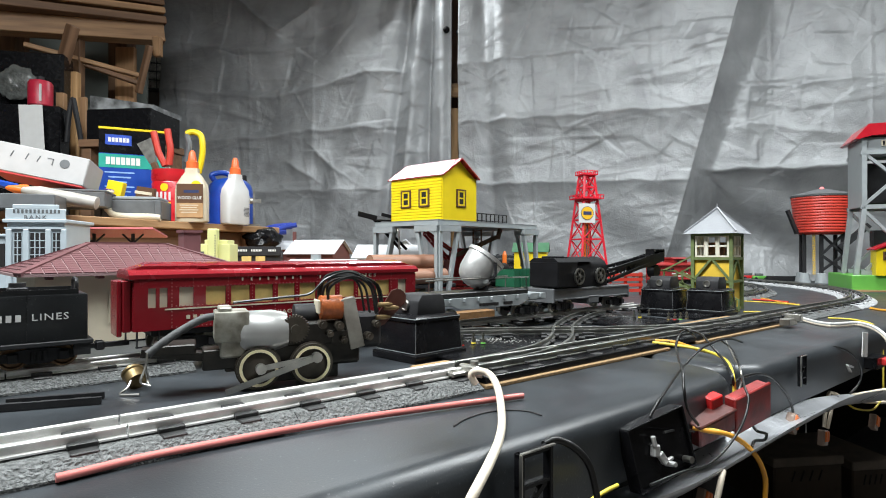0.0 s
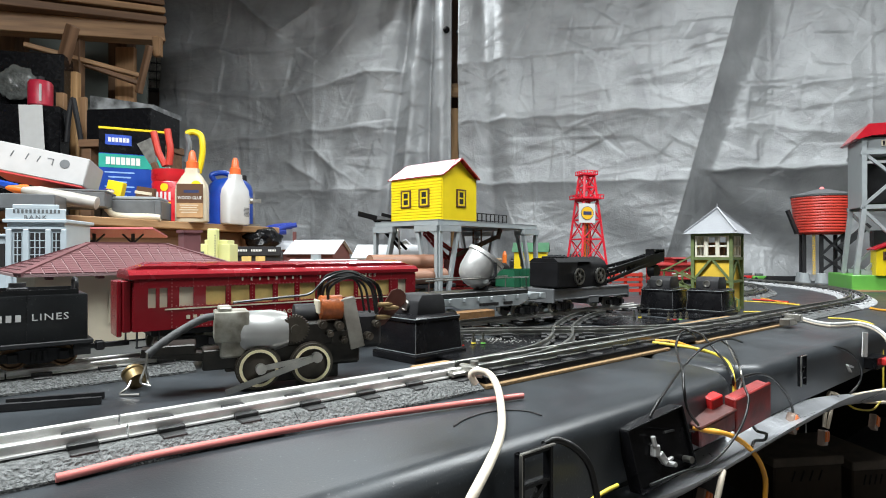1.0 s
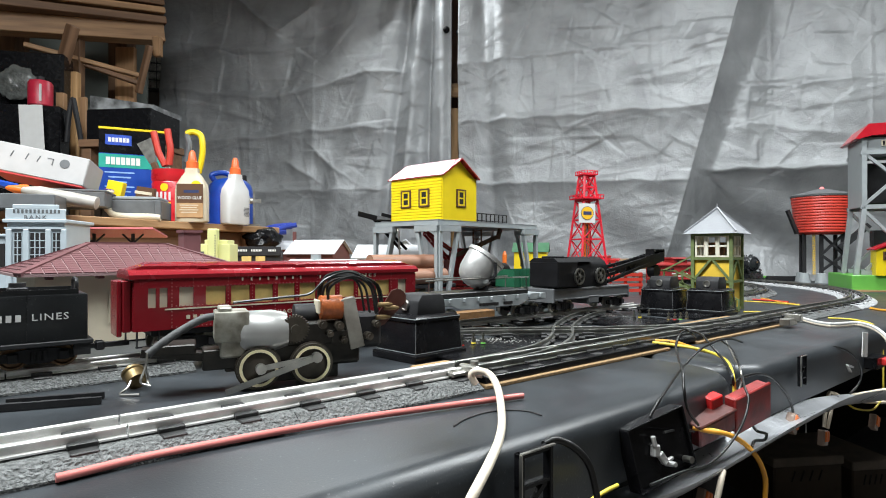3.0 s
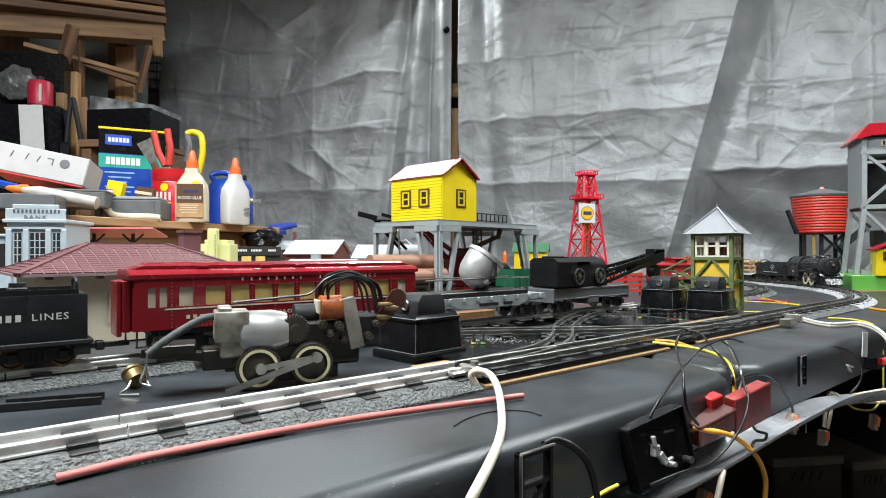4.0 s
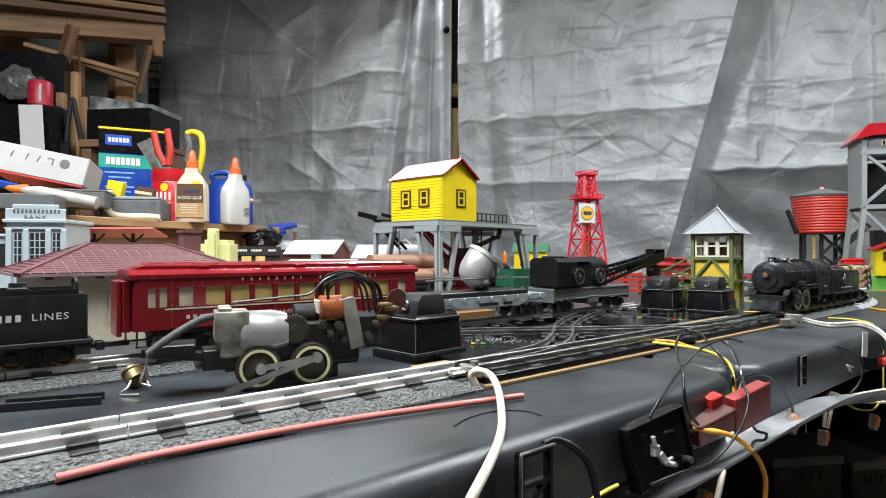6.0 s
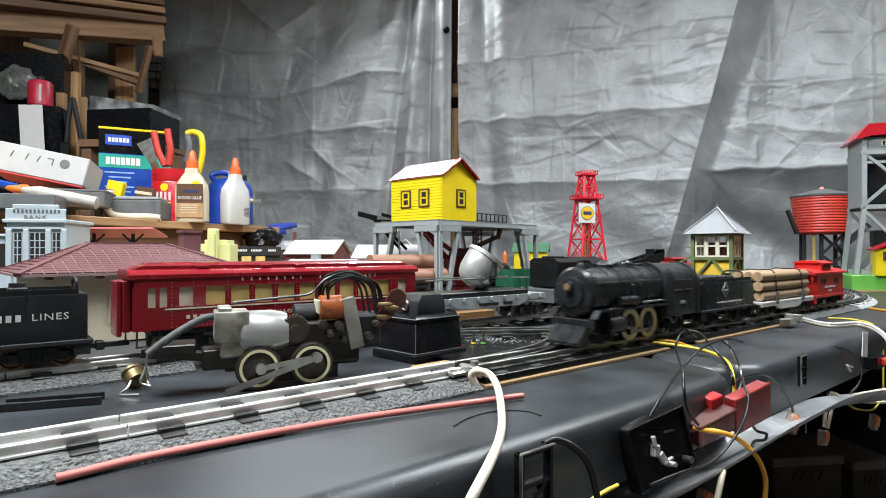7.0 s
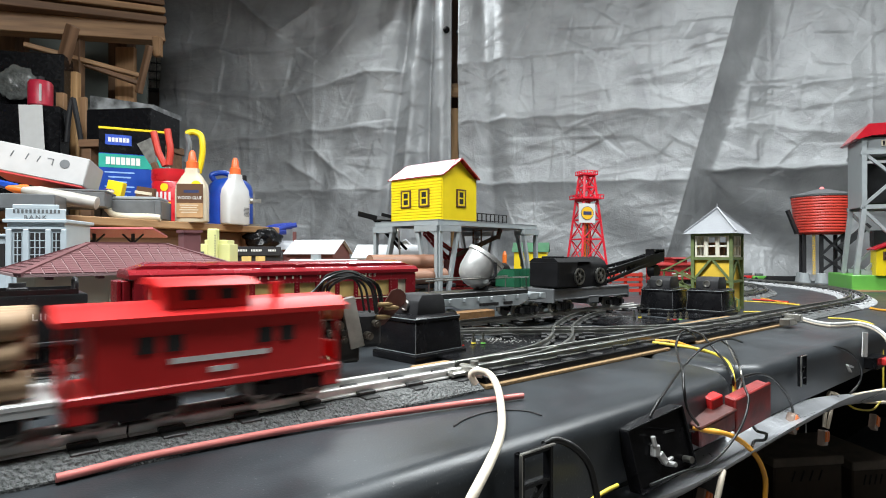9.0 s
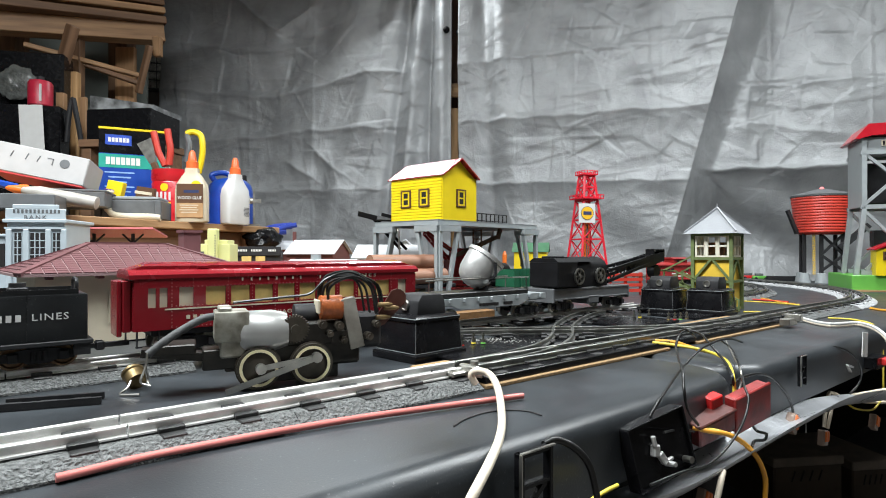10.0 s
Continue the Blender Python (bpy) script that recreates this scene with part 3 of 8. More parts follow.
    box(bm, 0.180, 0.020, 0.016, (-0.006, 0, 0.020), 0.001)
    box(bm, 0.05, 0.034, 0.02, (-0.07, 0, 0.028), 0.002)
    part("frame", bm, M_BLACKM, th)
    for sy in (-1, 1):
        bm = B()
        cyl(bm, 0.0095, 0.0095, 0.026, (0.058, sy * 0.0225, 0.020), "X", 20)
        box(bm, 0.024, 0.013, 0.014, (0.058, sy * 0.0215, 0.030), 0.002)
        part("steam_cylinder", bm, M_LOCO, th)
        bm = B()
        cyl(bm, 0.005, 0.005, 0.03, (0.035, sy * 0.0255, 0.0435), "X", 14)
        part("air_tank", bm, M_LOCO, th)
        bm = B()
        bar(bm, (-0.03, sy * 0.0255, 0.064), (0.086, sy * 0.0245, 0.064), 0.0013)
        part("handrail", bm, M_STEEL, th)
    bm = B()
    box(bm, 0.004, 0.054, 0.009, (0.094, 0, 0.0225), 0.001)
    part("pilot_beam", bm, M_LOCO, th)
    bm = B()
    prism(bm, [(0.092, 0.020), (0.098, 0.020), (0.112, 0.005), (0.112, 0.002), (0.098, 0.002)], -0.020, 0.020)
    part("pilot", bm, M_LOCO, th)
    for i in range(-4, 5):
        bm = B()
        bar(bm, (0.0985, i * 0.0046, 0.020), (0.1128, i * 0.0044, 0.0045), 0.0020)
        part("pilot_rib", bm, M_LOCO, th)
    # driving wheels with ivory tyres
    wheels = []
    for x in (0.018, -0.018):
        for sy in (1, -1):
            bm = B()
            lathe(bm, [(0.003, -0.004), (0.0126, -0.0022), (0.0126, -0.004), (0.0175, -0.004), (0.0175, 0), (0.0185, 0.0006), (0.0185, 0.0014), (0.003, 0.0014)], 32, turn=pose(0, 0, 0, 90 * sy, 0, 0))
            w = part("driving_wheel", bm, M_LOCO, th, smooth=30)
            w.matrix_basis = pose(x, sy * 0.0135, 0.0165)
            bm = B()
            seg, rr = 32, ((0.0118, 0.0044), (0.0174, 0.0044), (0.0174, 0.0030), (0.0118, 0.0030))
            rings = [[bm.verts.new((r * math.cos(2 * math.pi * i / seg), sy * h, r * math.sin(2 * math.pi * i / seg))) for i in range(seg)] for r, h in rr]
            for a, b in zip(rings, rings[1:] + rings[:1]):
                for i in range(seg):
                    bm.faces.new((a[i], a[(i + 1) % seg], b[(i + 1) % seg], b[i]))
            part("tyre", bm, M_IVORY, w, "ivory painted tyre")
            bm = B()
            for i in range(9):
                a = 2 * math.pi * i / 9
                bar(bm, (0, sy * 0.0028, 0), (0.0128 * math.cos(a), sy * 0.0028, 0.0128 * math.sin(a)), 0.0014)
            cyl(bm, 0.0022, 0.0022, 0.004, (0.008, sy * 0.0042, 0), "Y", 10)
            part("spokes", bm, M_LOCO, w)
            wheels.append((w, x, sy))
    rods = []
    for sy in (1, -1):
        bm = B()
        box(bm, 0.036, 0.0015, 0.0035, (0, 0, 0))
        for x in (-0.018, 0.018):
            cyl(bm, 0.003, 0.003, 0.002, (x, 0, 0), "Y", 12)
        r = part("side_rod", bm, M_STEEL, th)
        rods.append((r, sy))
        bm = B()
        bar(bm, (0.018, sy * 0.0225, 0.012), (0.054, sy * 0.0225, 0.020), 0.0016, 0.003)
        box(bm, 0.010, 0.004, 0.008, (0.045, sy * 0.0225, 0.0205), 0.001)
        part("crosshead", bm, M_STEEL, th)
    truck(th, 0.070, 0.0085, 0.026, 0.018)
    truck(th, -0.072, 0.010, 0.03, 0.018)
    coupler(th, -0.112, -1)
    return th, wheels, rods


def tender(m, label, width=0.050, length=0.152, category="tender", coal=True, wheels=None):
    th = thing("tender", m, label, category)
    paint = M_LOCO if coal else M_BLACK
    h0, h1 = 0.021, 0.060 if not coal else 0.056
    bm = B()
    box(bm, length, width, h1 - h0, (0, 0, (h0 + h1) / 2), 0.0015, seg=2)
    if coal:
        box(bm, length * 0.55, width * 0.86, 0.008, (length * 0.16, 0, h1 + 0.003), 0.003, seg=2)
    part("body", bm, paint, th)
    bm = B()
    box(bm, length + 0.008, width + 0.003, 0.004, (0, 0, h0 - 0.001), 0.0008)
    for sx in (-1, 1):
        for sy in (-1, 1):
            box(bm, 0.012, 0.004, 0.010, (sx * (length / 2 - 0.004), sy * (width / 2 - 0.002), h0 - 0.007))
    part("frame", bm, M_BLACKM, th)
    bm = B()
    for y in (-1, 1):
        box(bm, length * 0.92, 0.0014, 0.004, (0, y * width * 0.47, h1 + 0.002))
    part("coaming", bm, paint, th)
    bm = B()
    box(bm, 0.014, 0.016, 0.005, (length * (-0.30 if coal else 0.22), 0, h1 + 0.003), 0.001)
    cyl(bm, 0.006, 0.006, 0.006, (length * (-0.30 if coal else 0.22), 0, h1 + 0.006), seg=14)
    e_ = length * (-0.44 if coal else 0.46)
    hose(bm, [(e_, -0.012, h1), (e_, -0.012, h1 + 0.010), (e_, 0, h1 + 0.012), (e_, 0.012, h1 + 0.010), (e_, 0.012, h1)], 0.0014, 6, 6)
    part("water_hatch", bm, M_BLACKM, th)
    bm = B()
    for i in range(36):
        for sy in (-1, 1):
            for z in (h0 + 0.003, h1 - 0.003):
                box(bm, 0.0008, 0.0006, 0.0008, (-length * 0.48 + length * 0.96 * i / 35, sy * (width / 2 + 0.0001), z))
            for c in (-0.25, 0.25):
                box(bm, 0.0008, 0.0006, 0.0008, (length * c, sy * (width / 2 + 0.0001), h0 + (h1 - h0) * i / 35))
    part("rivets", bm, paint, th)
    truck(th, length * 0.3, 0.010, wheel_mat=wheels)
    truck(th, -length * 0.3, 0.010, wheel_mat=wheels)
    coupler(th, length / 2, 1)
    coupler(th, -length / 2, -1)
    return th


def log_car(m):
    th = thing("log_car", m, "pale grey flat car loaded with tan wooden logs", "railcar")
    L = 0.208
    bm = B()
    box(bm, L, 0.050, 0.004, (0, 0, 0.0195), 0.001)
    for sy in (-1, 1):
        prism(bm, [(-L / 2, 0.0185), (-L / 2, 0.0145), (-0.055, 0.0145), (-0.035, 0.0085), (0.035, 0.0085), (0.055, 0.0145), (L / 2, 0.0145), (L / 2, 0.0185)], sy * 0.0235 - 0.0012, sy * 0.0235 + 0.0012)
    part("deck", bm, M_WHITE, th)
    rows = ((3, 0.0318), (3, 0.0464), (3, 0.0608))
    k = 0
    for n, z in rows:
        for i in range(n):
            bm = B()
            r = 0.0074 + 0.0003 * math.sin(k * 2.3)
            dx = 0.004 * math.sin(k * 1.7)
            lathe(bm, [(r * 0.3, -0.093), (r * 0.96, -0.093), (r, -0.092), (r, 0.092), (r * 0.96, 0.093), (r * 0.3, 0.093)], 18, turn=pose(0, 0, 0, 0, 90, 0))
            y = (i - (n - 1) / 2) * 0.0156
            part("log", bm, M_LOG, th, at=pose(dx, y, z - 0.0025))
            k += 1
    for x in (-0.052, 0.052):
        bm = B()
        hose(bm, [(x, -0.0245, 0.020), (x, -0.0245, 0.042), (x, -0.020, 0.0660), (x, 0, 0.0672), (x, 0.020, 0.0660), (x, 0.0245, 0.042), (x, 0.0245, 0.020)], 0.0009, 6, 6)
        part("band", bm, M_BLACKM, th, "dark load strap")
        for sy in (-1, 1):
            bm = B()
            box(bm, 0.004, 0.003, 0.018, (x, sy * 0.0262, 0.026))
            part("stake", bm, M_GREYD, th)
    truck(th, 0.066)
    truck(th, -0.066)
    coupler(th, L / 2, 1)
    coupler(th, -L / 2, -1)
    return th


def caboose(m, material, label, small=False):
    th = thing("caboose", m, label, "caboose")
    L, w, h0, h1 = 0.150, 0.050, 0.0185, 0.0575
    bm = B()
    box(bm, L - 0.02, w, h1 - h0, (0, 0, (h0 + h1) / 2), 0.001)
    part("body", bm, material, th)
    bm = B()
    box(bm, L + 0.004, w + 0.002, 0.005, (0, 0, h0), 0.001)
    part("platform", bm, material, th)
    for sx in (-1, 1):
        bm = B()
        box(bm, 0.012, w, 0.012, (sx * (L / 2 - 0.004), 0, h0 - 0.006), 0.001)
        part("step", bm, material, th)
        bm = B()
        box(bm, 0.0015, w * 0.9, 0.012, (sx * (L / 2 + 0.001), 0, h0 + 0.010))
        for sy in (-1, 1):
            bar(bm, (sx * (L / 2 + 0.001), sy * w * 0.44, h0), (sx * (L / 2 + 0.001), sy * w * 0.44, h1), 0.002)
        part("end_rail", bm, material, th)
    bm = B()
    arc = [(-w * 0.56, h1 - 0.001), (-w * 0.56, h1 + 0.002), (-w * 0.3, h1 + 0.007), (0, h1 + 0.009), (w * 0.3, h1 + 0.007), (w * 0.56, h1 + 0.002), (w * 0.56, h1 - 0.001)]
    put(bm, prism(bm, arc, -L / 2 - 0.006, L / 2 + 0.006), pose(0, 0, 0, 0, 0, 90))
    part("roof", bm, material, th)
    bm = B()
    cx = 0.006
    box(bm, 0.048, w * 0.86, 0.014, (cx, 0, h1 + 0.011), 0.001)
    arc = [(-w * 0.5, 0), (-w * 0.25, 0.004), (w * 0.25, 0.004), (w * 0.5, 0)]
    put(bm, prism(bm, [(a, h1 + 0.0178 + b) for a, b in arc], -0.028, 0.028), pose(cx, 0, 0, 0, 0, 90))
    part("cupola", bm, material, th)
    for sy in (-1, 1):
        for x in (-0.040, -0.026, 0.026, 0.040):
            bm = B()
            box(bm, 0.009, 0.002, 0.009, (x, sy * (w / 2 - 0.0004), 0.044))
            part("window", bm, M_DARK, th)
        for x in (cx - 0.010, cx + 0.010):
            bm = B()
            box(bm, 0.009, 0.002, 0.006, (x, sy * (w * 0.43 - 0.0004), h1 + 0.0125))
            part("window", bm, M_DARK, th)
        bm = B()
        box(bm, 0.056, 0.0006, 0.0032, (0.0, sy * (w / 2 + 0.0002), 0.034))
        box(bm, 0.014, 0.0006, 0.0032, (0.0, sy * (w / 2 + 0.0002), 0.027))
        part("lettering", bm, M_LETTERW, th, "faded white printed lettering")
    bm = B()
    cyl(bm, 0.003, 0.003, 0.012, (-0.04, 0.008, h1 + 0.012), seg=12)
    part("chimney", bm, material, th)
    truck(th, 0.046)
    truck(th, -0.046)
    coupler(th, L / 2, 1)
    coupler(th, -L / 2, -1)
    return th


def passenger_car(m):
    th = thing("passenger_car", m, "glossy maroon toy passenger coach parked on the inner track", "railcar")
    L, w, h0, h1 = 0.306, 0.055, 0.024, 0.0725
    wx = [-0.093 + 0.0237 * i for i in range(9)]
    bm = B()
    box(bm, L, w - 0.006, h1 - h0, (0, 0, (h0 + h1) / 2))
    part("body_core", bm, M_RED, th)
    # outer side sheets left open at the windows
    for sy in (-1, 1):
        bm = B()
        y = sy * (w / 2 - 0.0015)
        box(bm, L, 0.003, 0.0205, (0, y, h0 + 0.01025))
        box(bm, L, 0.003, 0.0105, (0, y, h1 - 0.00525))
        z = (h0 + 0.0205 + h1 - 0.0105) / 2
        hh = h1 - h0 - 0.031
        holes = [(-0.1385, 0.0065), (-0.1290, 0.0065), (-0.1095, 0.0125)] + [(x + 0.010, 0.0185) for x in wx] + [(0.1340, 0.012)]
        edge = -L / 2
        for c, ww in holes:
            box(bm, c - ww / 2 - edge, 0.003, hh, ((c - ww / 2 + edge) / 2, y, z))
            edge = c + ww / 2
        box(bm, L / 2 - edge, 0.003, hh, ((L / 2 + edge) / 2, y, z))
        part("side_panel", bm, M_RED, th)
        for c, ww in holes:
            bm = B()
            box(bm, ww, 0.0012, hh, (c, sy * (w / 2 - 0.0024), z))
            part("window", bm, M_WINDOW if 0.015 < ww else M_CREAM, th, "cream lit window insert")
        bm = B()
        box(bm, L - 0.034, 0.0006, 0.0013, (0.008, sy * (w / 2 + 0.0002), h0 + 0.0185))
        part("stripe", bm, M_LETTER, th)
        bm = B()
        for i in range(70):
            x = -0.122 + 0.262 * i / 69
            for zz in (h0 + 0.002, h0 + 0.0212, h1 - 0.0098):
                box(bm, 0.0009, 0.0006, 0.0009, (x, sy * (w / 2 + 0.0002), zz))
        for x in [-0.122, -0.1035] + [q + 0.0215 for q in wx]:
            for i in range(14):
                box(bm, 0.0008, 0.0006, 0.0008, (x, sy * (w / 2 + 0.0002), h0 + 0.003 + (h1 - h0 - 0.006) * i / 13))
        part("rivets", bm, M_RIVET, th)
        bm = B()
        for x0, x1 in ((-0.062, 0.008), (0.022, 0.056)):
            n = int((x1 - x0) / 0.008)
            for i in range(n):
                box(bm, 0.0014, 0.0005, 0.0032, (x0 + (x1 - x0) * (i + 0.5) / n, sy * (w / 2 + 0.0002), h1 - 0.0045))
        part("lettering", bm, M_LETTER, th, "row of pale gold printed letters")
        bm = B()
        for i in range(3):
            box(bm, 0.0032, 0.0005, 0.0034, (-0.108 + i * 0.006, sy * (w / 2 + 0.0002), h0 + 0.0105))
        part("number", bm, M_LETTER, th)
        words("lettering", "LINES", 0.0050, M_LETTER, th, on_side(0.082, sy * (w / 2 + 0.0001), h1 - 0.0045, sy > 0), 1.5, 0.0002, width=0.030)
        words("lettering", "NIAGARA FALLS", 0.0052, M_LETTER, th, on_side(0.004, sy * (w / 2 + 0.0001), h0 + 0.0095, sy > 0), 1.1, 0.0002, width=0.058)
    # roof: eaves, lower curve and raised clerestory
    bm = B()
    a = w / 2
    low = [(-a - 0.001, h1 - 0.002), (-a - 0.001, h1 + 0.0016), (-a * 0.86, h1 + 0.0050), (-a * 0.62, h1 + 0.0062), (a * 0.62, h1 + 0.0062), (a * 0.86, h1 + 0.0050), (a + 0.001, h1 + 0.0016), (a + 0.001, h1 - 0.002)]
    put(bm, prism(bm, low, -L / 2 - 0.004, L / 2 + 0.004), pose(0, 0, 0, 0, 0, 90))
    part("roof", bm, M_RED, th)
    bm = B()
    top = [(-a * 0.56, h1 + 0.0058), (-a * 0.56, h1 + 0.0092), (-a * 0.50, h1 + 0.0110), (-a * 0.25, h1 + 0.0124), (a * 0.25, h1 + 0.0124), (a * 0.50, h1 + 0.0110), (a * 0.56, h1 + 0.0092), (a * 0.56, h1 + 0.0058)]
    vs = prism(bm, top, -L / 2 + 0.004, L / 2 - 0.004)
    put(bm, vs, pose(0, 0, 0, 0, 0, 90))
    for v in vs:
        if abs(v.co.x) > L / 2 - 0.006:
            v.co.x += -0.010 * (1 if v.co.x > 0 else -1) * (v.co.z - h1 - 0.0058) / 0.0066
            if v.co.z < h1 + 0.0063:
                v.co.x += 0.006 * (1 if v.co.x > 0 else -1)
    part("clerestory", bm, M_RED, th)
    for x in (-0.092, -0.030, 0.008, 0.072):
        for sy in (-1, 1):
            bm = B()
            box(bm, 0.011, 0.006, 0.0034, (x, sy * a * 0.60, h1 + 0.0078), 0.0008)
            part("vent", bm, M_RED, th)
    for sx in (-1, 1):
        bm = B()
        box(bm, 0.007, 0.036, 0.046, (sx * (L / 2 + 0.0035), 0, h0 + 0.022), 0.001)
        box(bm, 0.004, 0.030, 0.050, (sx * (L / 2 + 0.009), 0, h0 + 0.020), 0.001)
        part("vestibule", bm, M_RED, th)
        for sy in (-1, 1):
            bm = B()
            box(bm, 0.020, 0.003, 0.0012, (sx * (L / 2 - 0.012), sy * 0.025, 0.010))
            for dx in (-0.009, 0.009):
                box(bm, 0.0012, 0.003, 0.016, (sx * (L / 2 - 0.012) + dx, sy * 0.025, 0.018))
            part("step", bm, M_BLACKM, th)
    bm = B()
    box(bm, L * 0.9, 0.044, 0.006, (0, 0, h0 - 0.003), 0.001)
    box(bm, 0.07, 0.036, 0.012, (0.0, 0, 0.014), 0.002)
    part("underframe", bm, M_BLACKM, th)
    truck(th, 0.105, 0.0095, 0.04)
    truck(th, -0.105, 0.0095, 0.04)
    coupler(th, L / 2 + 0.01, 1)
    coupler(th, -L / 2 - 0.01, -1)
    return th


M_RIVET = mat("pale_red_rivets", (0.40, 0.13, 0.13), 0.4)
M_WINDOW = mat("yellowed_window_insert", (0.62, 0.45, 0.16), 0.4, 0, 0.2, 60, 0.05)

passenger_car(at_lay(0.258, D2, RAIL))
park_tender = tender(at_lay(-0.012, D2, RAIL), "black toy tender with white lettering parked ahead of the coach", length=0.166, width=0.052, coal=False, wheels=mat("rusty_bronze_wheel", (0.20, 0.12, 0.065), 0.42, 0.6, 0.35, 120, 0.15))
words("lettering", "LINES", 0.0078, M_LETTERW, park_tender, on_side(0.057, -0.0262, 0.042, False), 1.15, 0.0003, "white printed lettering", width=0.0245)
bm = B()
for i in range(5):
    box(bm, 0.0036, 0.0005, 0.0054, (0.012 + i * 0.0060, -0.0262, 0.042))
part("lettering", bm, M_LETTERW, park_tender, "white printed letters")

loco, drivers, side_rods = locomotive(pose(*track_point(0.5)[0], 0, 0, HEAD + 180))
run_tender = tender(pose(*track_point(0.7)[0], 0, 0, HEAD + 180), "black toy tender coupled behind the moving locomotive")
for left in (True, False):
    sy = 1 if left else -1
    bm = B()
    box(bm, 0.0135, 0.0005, 0.0135, (0.012, sy * 0.0253, 0.045), 0, pose(0, 0, 0, 0, 45, 0))
    part("emblem", bm, M_LETTERW, run_tender, "small white diamond emblem outline")
    bm = B()
    box(bm, 0.0115, 0.0006, 0.0115, (0.012, sy * 0.0254, 0.045), 0, pose(0, 0, 0, 0, 45, 0))
    part("emblem_field", bm, M_BLACK, run_tender)
    bm = B()
    box(bm, 0.07, 0.0005, 0.0016, (0.0, sy * 0.0252, 0.0295))
    box(bm, 0.010, 0.0007, 0.002, (0.012, sy * 0.0254, 0.045))
    part("lettering", bm, M_LETTERW, run_tender, "thin line of white lettering")
run_logs = log_car(pose(*track_point(0.9)[0], 0, 0, HEAD + 180))
run_caboose = caboose(pose(*track_point(1.1)[0], 0, 0, HEAD + 180), M_CAB, "bright red toy caboose at the end of the moving train")


def searchlight_car(m):
    th = thing("searchlight_car", m, "grey depressed flat car with an aluminium searchlight", "railcar")
    L = 0.226
    bm = B()
    box(bm, L, 0.048, 0.010, (0, 0, 0.029), 0.001)
    for sy in (-1, 1):
        prism(bm, [(-L / 2, 0.034), (-L / 2, 0.026), (-0.075, 0.026), (-0.055, 0.019), (0.055, 0.019), (0.075, 0.026), (L / 2, 0.026), (L / 2, 0.034)], sy * 0.025 - 0.001, sy * 0.025 + 0.001)
        for i in range(9):
            box(bm, 0.004, 0.004, 0.006, (-0.1 + 0.2 * i / 8, sy * 0.0265, 0.031), 0.0008)
    part("deck", bm, M_GREY, th)
    bm = B()
    box(bm, L * 0.82, 0.046, 0.007, (-0.015, 0, 0.0375), 0.001)
    part("platform", bm, M_BLACK, th)
    bm = B()
    for x0, x1 in ((-0.105, 0.075),):
        for sy in (-1, 1):
            hose(bm, [(x0, sy * 0.021, 0.041), (x0 + 0.001, sy * 0.021, 0.056), (x0 + 0.01, sy * 0.021, 0.058), (x1 - 0.01, sy * 0.021, 0.058), (x1 - 0.001, sy * 0.021, 0.056), (x1, sy * 0.021, 0.041)], 0.0009, 6, 5)
    part("handrail", bm, M_STEEL, th)
    bm = B()
    box(bm, 0.036, 0.0006, 0.004, (-0.005, -0.0262, 0.0235))
    box(bm, 0.018, 0.0006, 0.004, (0.032, -0.0262, 0.0235))
    part("lettering", bm, M_DARK, th)
    lamp = new("searchlight")
    lamp.parent = th
    lamp.matrix_basis = pose(0.004, 0, 0.076)
    bm = B()
    tilt = pose(0, 0, 0, 0, 36, -25)
    lathe(bm, [(0.002, -0.034), (0.012, -0.032), (0.020, -0.026), (0.0245, -0.016), (0.0262, -0.002), (0.0266, 0.010), (0.0285, 0.011), (0.0285, 0.016), (0.0266, 0.016), (0.024, 0.012), (0.004, 0.010)], 40, turn=tilt)
    part("reflector", bm, M_ALU, lamp, "polished aluminium lamp shell")
    bm = B()
    lathe(bm, [(0.0255, 0.0135), (0.0255, 0.0145), (0.001, 0.0150)], 32, turn=tilt)
    part("lens", bm, M_GREYD, lamp)
    bm = B()
    cyl(bm, 0.011, 0.009, 0.012, (0.004, 0, 0.046), seg=20)
    for sy in (-1, 1):
        bar(bm, (0.004, sy * 0.009, 0.05), (0.004, sy * 0.029, 0.062), 0.003)
        bar(bm, (0.004, sy * 0.029, 0.060), (0.004, sy * 0.029, 0.080), 0.003)
    part("yoke", bm, M_BLACKM, th)
    truck(th, 0.08)
    truck(th, -0.08)
    coupler(th, L / 2, 1)
    return th


searchlight_car(at_lay(0.543, D2, RAIL))


